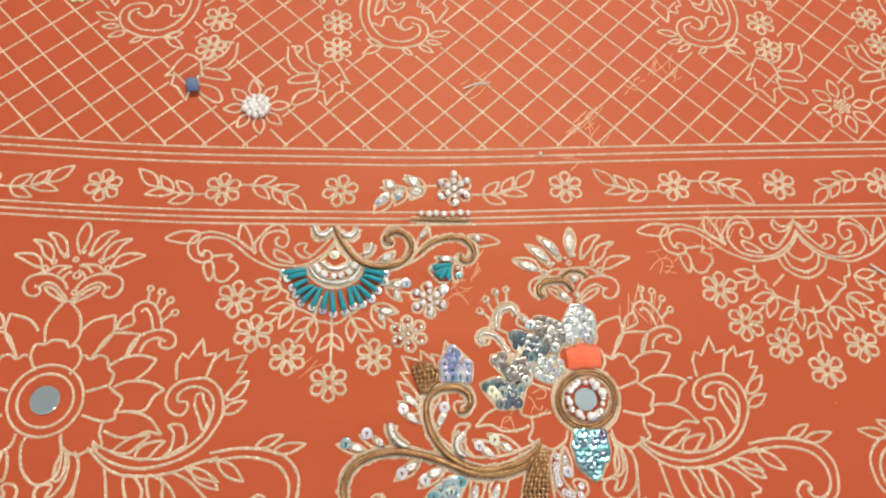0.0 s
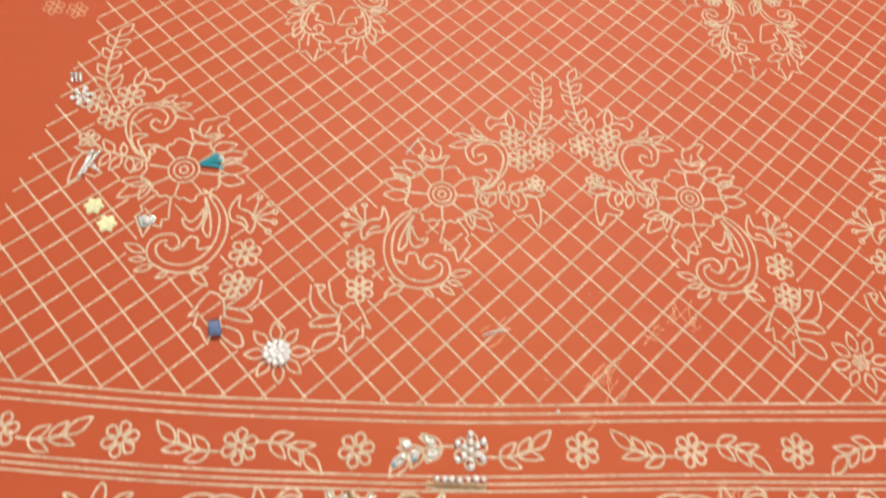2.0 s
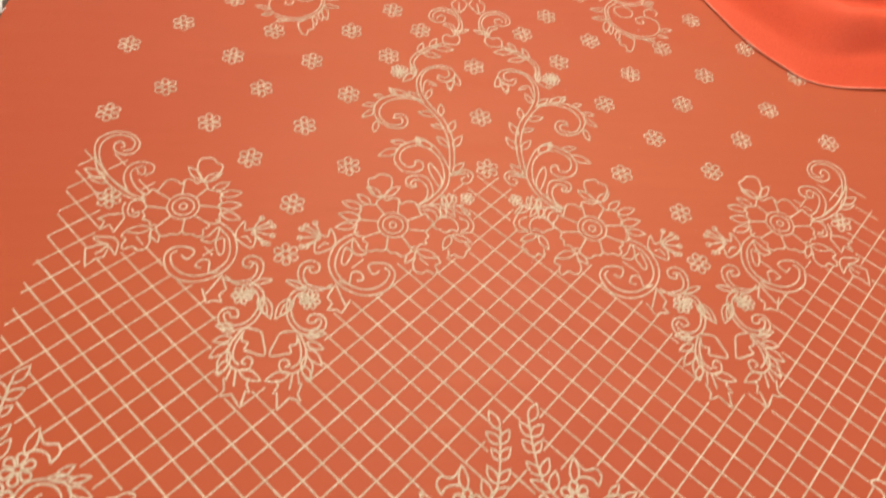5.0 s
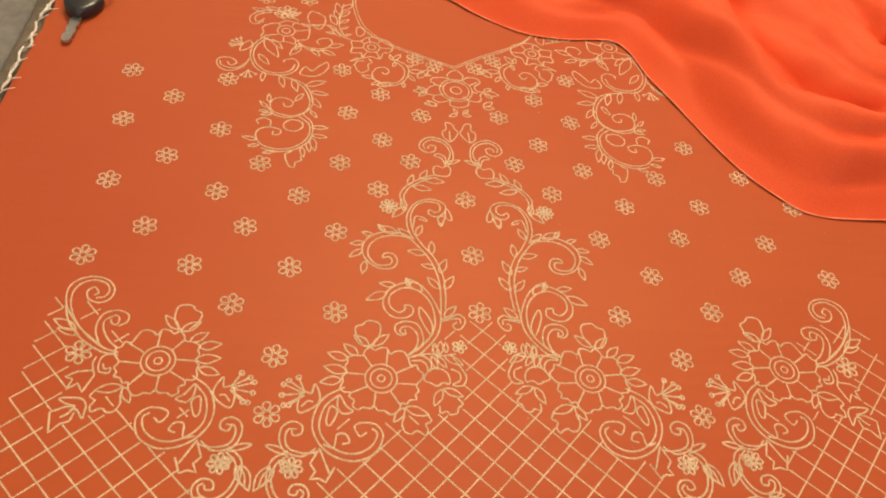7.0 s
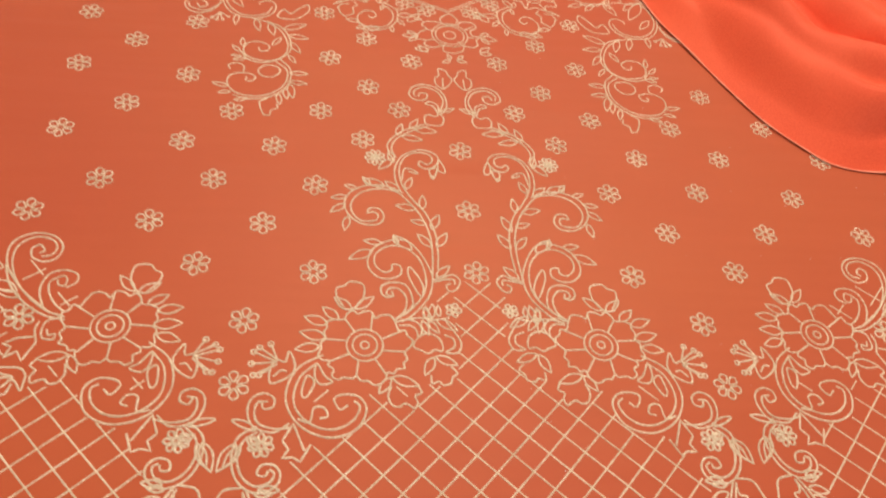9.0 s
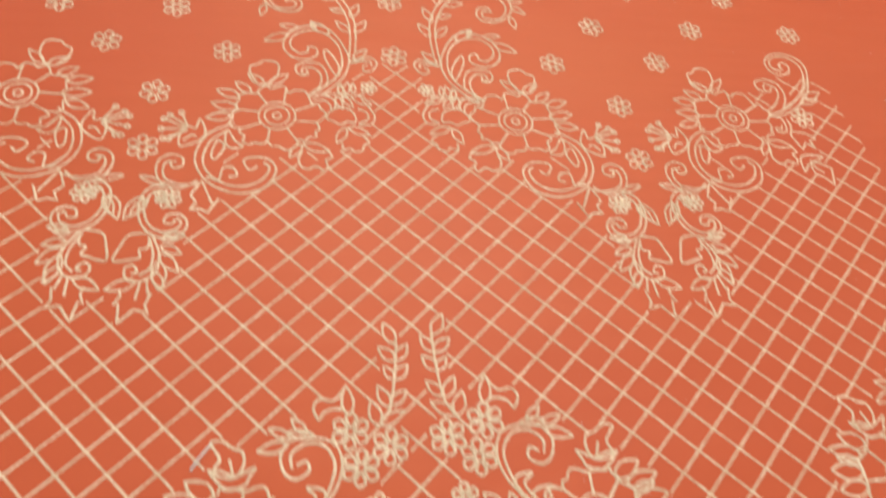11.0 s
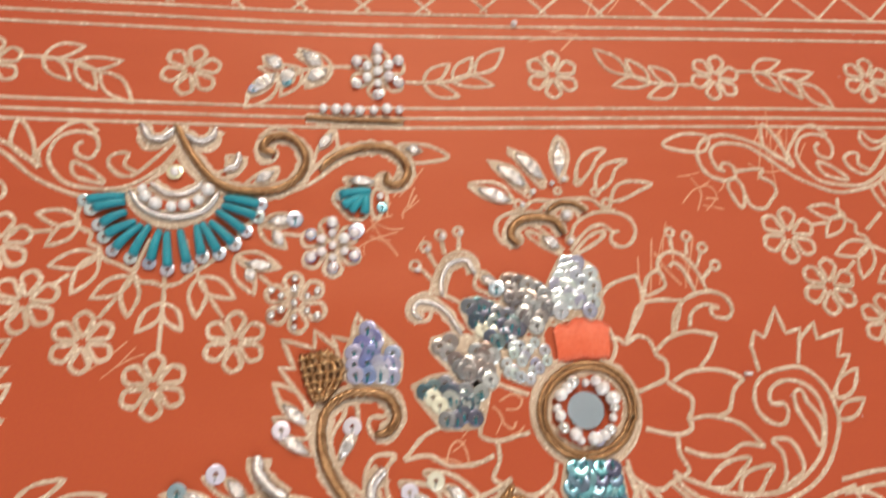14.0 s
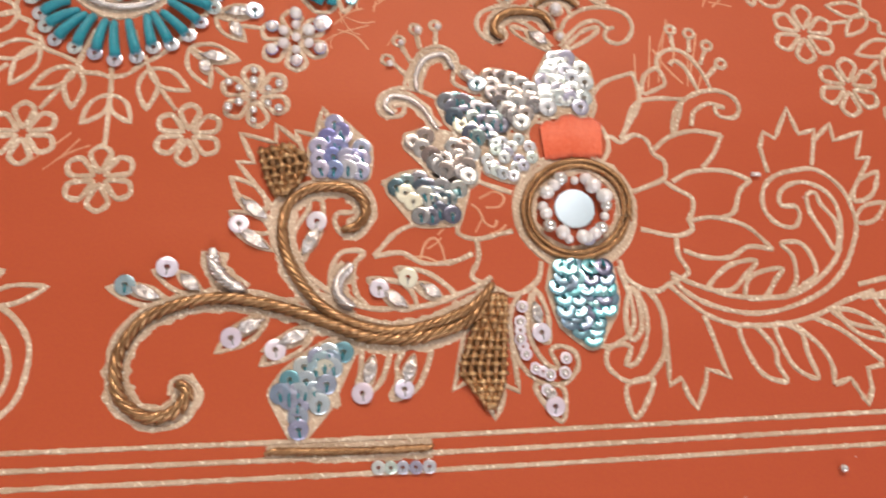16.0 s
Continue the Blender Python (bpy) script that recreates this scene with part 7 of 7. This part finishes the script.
def draped_cloth():
    rim = spline([(-150, 470), (-62, 395), (-3, 355), (31, 328), (66, 309), (98, 305), (136, 308), (150, 297), (160, 264), (174, 233), (200, 175), (223, 144), (246, 127), (297, 124), (420, 128), (560, 120)], step=6)
    n, m = len(rim), 84
    bm = bmesh.new()
    rows = []
    for i, p in enumerate(rim):
        d = (rim[min(i + 6, n - 1)] - rim[max(i - 6, 0)]).normalized()
        out = (Vector((0.62, 0.78)) * 0.75 + Vector((-d.y, d.x)) * 0.25).normalized()
        row = []
        for j in range(m):
            v = (j / (m - 1)) ** 1.35 * 330
            q = p + out * v
            along = q.x * 0.78 - q.y * 0.62
            sway = 1.1 * noise.noise((along / 150, v / 170, 3)) + 0.35 * noise.noise((q.x / 55, q.y / 55, 8))
            big = abs(math.sin(math.pi * (v - 18) / 92 + along / 210 + sway))
            small = abs(math.sin(math.pi * v / 37 - along / 95 + 2.2 * noise.noise((along / 90, v / 80, 14))))
            grow = 1 - math.exp(-(v / 36) ** 2)
            rise = 20 * (1 - math.exp(-v / 40))
            fold = 22 * big ** 0.6 + 14 * small * (0.4 + abs(noise.noise((q.x / 80, q.y / 80, 5)))) + 6 * noise.noise((q.x / 60, q.y / 60, 7)) + 2.6 * noise.noise((q.x / 17, q.y / 17, 2))
            lift = 1.1 * max(0.0, noise.noise((along / 45, 0, 2)) + 0.35) * math.exp(-v / 26)
            z = 0.6 + rise + fold * grow + lift
            row.append(bm.verts.new((q.x / 1000, q.y / 1000, max(z, 0.55) / 1000)))
        rows.append(row)
    for a, b in zip(rows, rows[1:]):
        for j in range(m - 1):
            bm.faces.new((a[j], a[j + 1], b[j + 1], b[j]))
    low = bmesh.ops.extrude_face_region(bm, geom=bm.faces[:])
    bmesh.ops.translate(bm, vec=(0, 0, -0.0004), verts=[v for v in low["geom"] if isinstance(v, bmesh.types.BMVert)])
    hem = [Vector((r[0].co.x * 1000 - 0.35, r[0].co.y * 1000 - 0.2, r[0].co.z * 1000 + 0.4)) for r in rows]
    ob = finish("draped_cloth", bm, DRAPE, None)
    tagged(ob, "bright orange cloth thrown in soft folds over the corner", "fabric")
    bm = bmesh.new()
    tube(bm, hem, lambda t: 0.52 + 0.16 * math.sin(190 * t) * math.sin(47 * t), 6)
    tagged(finish("hem", bm, HEM, ob), "pale stitched hem")


draped_cloth()

# ---- the frame bar along the laced edge ----
BAR = material("weathered_dark_wood", (0.17, 0.135, 0.10), 0.7, second=(0.10, 0.08, 0.06), grain=160, coarse=20, bump=0.5)
BAR_PALE = material("worn_grey_wood", (0.20, 0.19, 0.185), 0.75, second=(0.13, 0.125, 0.12), grain=140, coarse=16, bump=0.5)
LACE = material("white_lacing_thread", (0.82, 0.80, 0.76), 0.8, second=(0.66, 0.62, 0.58), grain=900, coarse=100, bump=0.4)


def beam(name, near, far, top, bottom, mat, parent=None):
    """A long bar beside the cloth's edge, with softly worn corners."""
    bm = bmesh.new()
    rows = []
    for k in range(36):
        y = -0.75 + 1.37 * k / 35
        e = left_edge(y)
        w = 0.0008 * noise.noise((y * 30, 2, 0))
        rows.append([bm.verts.new((e + x + w, y, z)) for x, z in ((near, bottom), (near, top - 0.002), (near - 0.002, top), (far + 0.003, top), (far, top - 0.003), (far, bottom))])
    for a, b in zip(rows, rows[1:]):
        for j in range(6):
            bm.faces.new((a[j], a[(j + 1) % 6], b[(j + 1) % 6], b[j]))
    bm.faces.new(rows[0]), bm.faces.new(rows[-1][::-1])
    return finish(name, bm, mat, parent)


bar = tagged(beam("frame_bar", -0.001, -0.0135, -0.003, -0.045, BAR), "worn dark wooden frame bar beside the laced cloth edge", "frame")
beam("outer_strip", -0.0145, -0.07, -0.006, -0.045, BAR_PALE, bar)
for y in (-0.7, -0.1, 0.55):
    leg = slab("leg", (left_edge(y) - 0.06, y - 0.03, -0.45), (left_edge(y) - 0.02, y + 0.03, -0.046), BAR, "", "")
    for key in list(leg.keys()):
        del leg[key]
    leg.parent = bar
table = slab("work_table", (-0.27, -0.74, -0.05), (0.62, 0.61, -0.004), BAR_PALE, "flat grey wooden table board under the stretched cloth", "table")
table["kind"] = "thing"
lacing = tagged(new("lacing"), "white lacing thread over the cloth edge")
lacing.parent = cloth
for k in range(44):
    y = -0.2 + 0.0155 * k + 0.003 * math.sin(k * 3.7)
    e = left_edge(y) * 1000
    bm = bmesh.new()
    lean = 6 + 3 * math.sin(k * 2.3)
    tube(bm, [Vector((e - 5, y * 1000 - lean * 0.5, -2.6)), Vector((e - 1.5, y * 1000 - lean * 0.2, 0.6)), Vector((e + 1.2, y * 1000 + lean * 0.2, 0.7)), Vector((e + 3.6 + 2 * math.sin(k), y * 1000 + lean * 0.55, 0.25))], lambda t: 0.5 - 0.25 * t, 6)
    finish("lacing_stitch", bm, LACE, lacing)
    bm = bmesh.new()
    tube(bm, [Vector((e - 1.2 + math.sin(k * 5 + q), y * 1000 + q * 3.1, 0.3 + 0.4 * math.sin(q + k))) for q in range(6)], lambda t: 0.6 + 0.5 * math.sin(9 * t + k) ** 2, 6)
    finish("frayed_edge", bm, LACE, lacing)

# ---- the key ----
KEY_BLACK = material("black_key_plastic", (0.022, 0.022, 0.028), 0.32, second=(0.012, 0.012, 0.016), grain=300, coarse=60, bump=0.1)
KEY_STEEL = material("steel_key_blade", (0.62, 0.62, 0.60), 0.28, 1.0, second=(0.48, 0.48, 0.46), grain=500, coarse=80, bump=0.2)


def key():
    """A vehicle key: a rounded black head, a ring lug and a notched steel blade."""
    bm = bmesh.new()
    n = 36
    def outline(s, z):
        return [bm.verts.new((s * 13.0 * math.cos(a) * (1 + 0.30 * math.sin(a)) / 1000, (s * 15.0 * math.sin(a) + 16) / 1000, z / 1000)) for a in (math.tau * k / n for k in range(n))]
    rows = [outline(0.9, 0.1), outline(1, 1.2), outline(1, 6.2), outline(0.93, 8.0), outline(0.7, 9.0)]
    for a, b in zip(rows, rows[1:]):
        for k in range(n):
            bm.faces.new((a[k], a[(k + 1) % n], b[(k + 1) % n], b[k]))
    bm.faces.new(rows[-1]), bm.faces.new(rows[0][::-1])
    head = finish("car_key", bm, KEY_BLACK, None)
    bm = bmesh.new()
    left = [(-3.4, 6), (-3.4, -4), (-2.6, -6), (-3.4, -8), (-3.4, -11), (-2.2, -13), (-3.2, -15.5), (-3.4, -19), (-2.4, -22)]
    right = [(2.4, -22), (3.4, -19), (2.6, -16.5), (3.4, -14), (3.4, -10), (2.3, -8), (3.4, -5), (3.4, 6)]
    rim = left + [(0, -23)] + right
    rows = [[bm.verts.new((x / 1000, 1.12 * y / 1000, z / 1000)) for x, y in rim] for z in (0.9, 2.9)]
    bm.faces.new(rows[1][::-1]), bm.faces.new(rows[0])
    for k in range(len(rim)):
        bm.faces.new((rows[0][k], rows[1][k], rows[1][(k + 1) % len(rim)], rows[0][(k + 1) % len(rim)]))
    blade = finish("blade", bm, KEY_STEEL, head)
    for p in blade.data.polygons:
        p.use_smooth = False
    tagged(blade, "notched steel blade")
    bm = bmesh.new()
    tube(bm, [Vector((11 + 6 * math.cos(math.tau * k / 20), 30 + 6 * math.sin(math.tau * k / 20), 4.5)) for k in range(21)], 0.9, 8)
    tagged(finish("key_ring", bm, KEY_STEEL, head), "small steel ring")
    head.matrix_world = pose(-0.2655, 0.2815, 0.0003, 0, 0, -5)
    tagged(head, "vehicle key with black head lying on orange cloth", "key")


key()

# ---- a snip of white thread on the lattice ----
bm = bmesh.new()
tube(bm, [Vector((-84.4, -164, 0.5)), Vector((-81.5, -159.6, 0.8)), Vector((-77.8, -154.8, 0.5))], 0.38, 6)
tagged(finish("thread_snip", bm, LACE, None), "short white thread end lying on the cloth", "thread")

bm = bmesh.new()
tube(bm, [Vector((-51.4, -261.0, 0.5)), Vector((-45.6, -258.7, 0.8)), Vector((-39.9, -258.6, 0.5))], 0.4, 6)
tagged(finish("thread_snip", bm, LACE, None), "short white thread end lying on the painted lattice", "thread")

bm = bmesh.new()
tube(bm, [Vector((111.4, -354.1, 0.5)), Vector((114.0, -356.8, 0.8)), Vector((116.6, -358.7, 0.5)), Vector((119.6, -360.7, 0.4))], 0.5, 6)
tagged(finish("thread_snip", bm, LACE, None), "short white thread end lying on the cloth", "thread")
bm = bmesh.new()
tube(bm, [Vector((22.6, -397.2, 0.55)), Vector((24.5, -397.4, 0.55))], 0.5, 8)
tagged(finish("bugle_bead", bm, PEARL, None), "loose pale tube bead lying on the orange cloth", "bead")

# ---- tiny pale crumbs of paint and bead dust ----
rng = random.Random(88)
bm = bmesh.new()
for _ in range(420):
    x, y = rng.uniform(-300, 300), rng.uniform(-470, 250)
    if x < left_edge(y) + 12:
        continue
    r = rng.choice((0.12, 0.16, 0.2, 0.3))
    around = [bm.verts.new(((x + r * rng.uniform(0.6, 1.3) * math.cos(a)) / 1000, (y + r * rng.uniform(0.6, 1.3) * math.sin(a)) / 1000, 0.00004)) for a in (0, 1.2, 2.5, 3.7, 5.0)]
    top = bm.verts.new((x / 1000, y / 1000, 0.0003))
    for k in range(5):
        bm.faces.new((around[k], around[(k + 1) % 5], top))
tagged(finish("paint_crumbs", bm, PEARL, None), "tiny pale crumbs of paint scattered on the cloth", "crumbs", kind="stuff")


# ---- the lattice between the border and the upper garland ----
def lattice():
    # the field, round from the border's end, up the open edge and along under the garland
    field = [(-290, -275), (-280, -230), (-269, -192), (-260, -146), (-250, -95), (-242, -45), (-234, 4), (-228, 50), (-205, 45), (-180, 20),
             (-150, -20), (-128, -95), (-112, -95), (-85, -30), (-58, 0), (-25, 22), (-2, 44), (22, 24), (58, 0), (88, -35), (112, -102),
             (126, -102), (150, -20), (185, 20), (215, 45), (240, 50), (246, 0), (262, -90), (270, -190), (290, -297), (138, -295),
             (41, -293.5), (-59, -292.6), (-177, -287), (-245, -280)]
    # the ornaments with the narrow gaps inside them closed, on a 1 mm raster
    mark = np.zeros((700, 460), bool)
    for m in ALL:
        for line, _, _, _ in m.strokes:
            for p in line:
                u, v = int(p.x + 350), int(p.y + 340)
                if 8 < u < 690 and 8 < v < 450:
                    mark[u, v] = True
        for b in m.blanks:
            xs, ys = [p[0] for p in b], [p[1] for p in b]
            if max(ys) > -300 and min(ys) < 90:
                for u in range(max(9, int(min(xs)) + 350), min(690, int(max(xs)) + 351)):
                    for v in range(max(9, int(min(ys)) + 340), min(450, int(max(ys)) + 341)):
                        if not mark[u, v] and inside((u - 349.5, v - 339.5), b):
                            mark[u, v] = True
    mark[:, :52] = False
    disc = [(a, b) for a in range(-7, 8) for b in range(-7, 8) if a * a + b * b <= 18]
    grown = np.zeros_like(mark)
    for a, b in disc:
        grown |= np.roll(mark, (a, b), (0, 1))
    closed = np.ones_like(mark)
    for a, b in disc:
        closed &= np.roll(grown, (a, b), (0, 1))

    def free(p):
        return not closed[int(p[0] + 350), int(p[1] + 340)] and inside(p, field)

    net = tagged(new("lattice"), "tan diamond lattice of thin painted lines")
    net.parent = cloth
    for way in (0, 1):
        for i in range(-40, 60):
            run = []
            for j8 in range(-40 * 8, 60 * 8):
                p = knot(i, j8 / 8) if way == 0 else knot(j8 / 8, i)
                if abs(p.x) < 300 and -300 < p.y < 80 and free(p):
                    run.append(p)
                else:
                    if len(run) > 5:
                        mesh_part("lattice_line", *ribbons([(run, False, 1.2, "")], high=0.2), PAINT, net)
                    run = []


lattice()
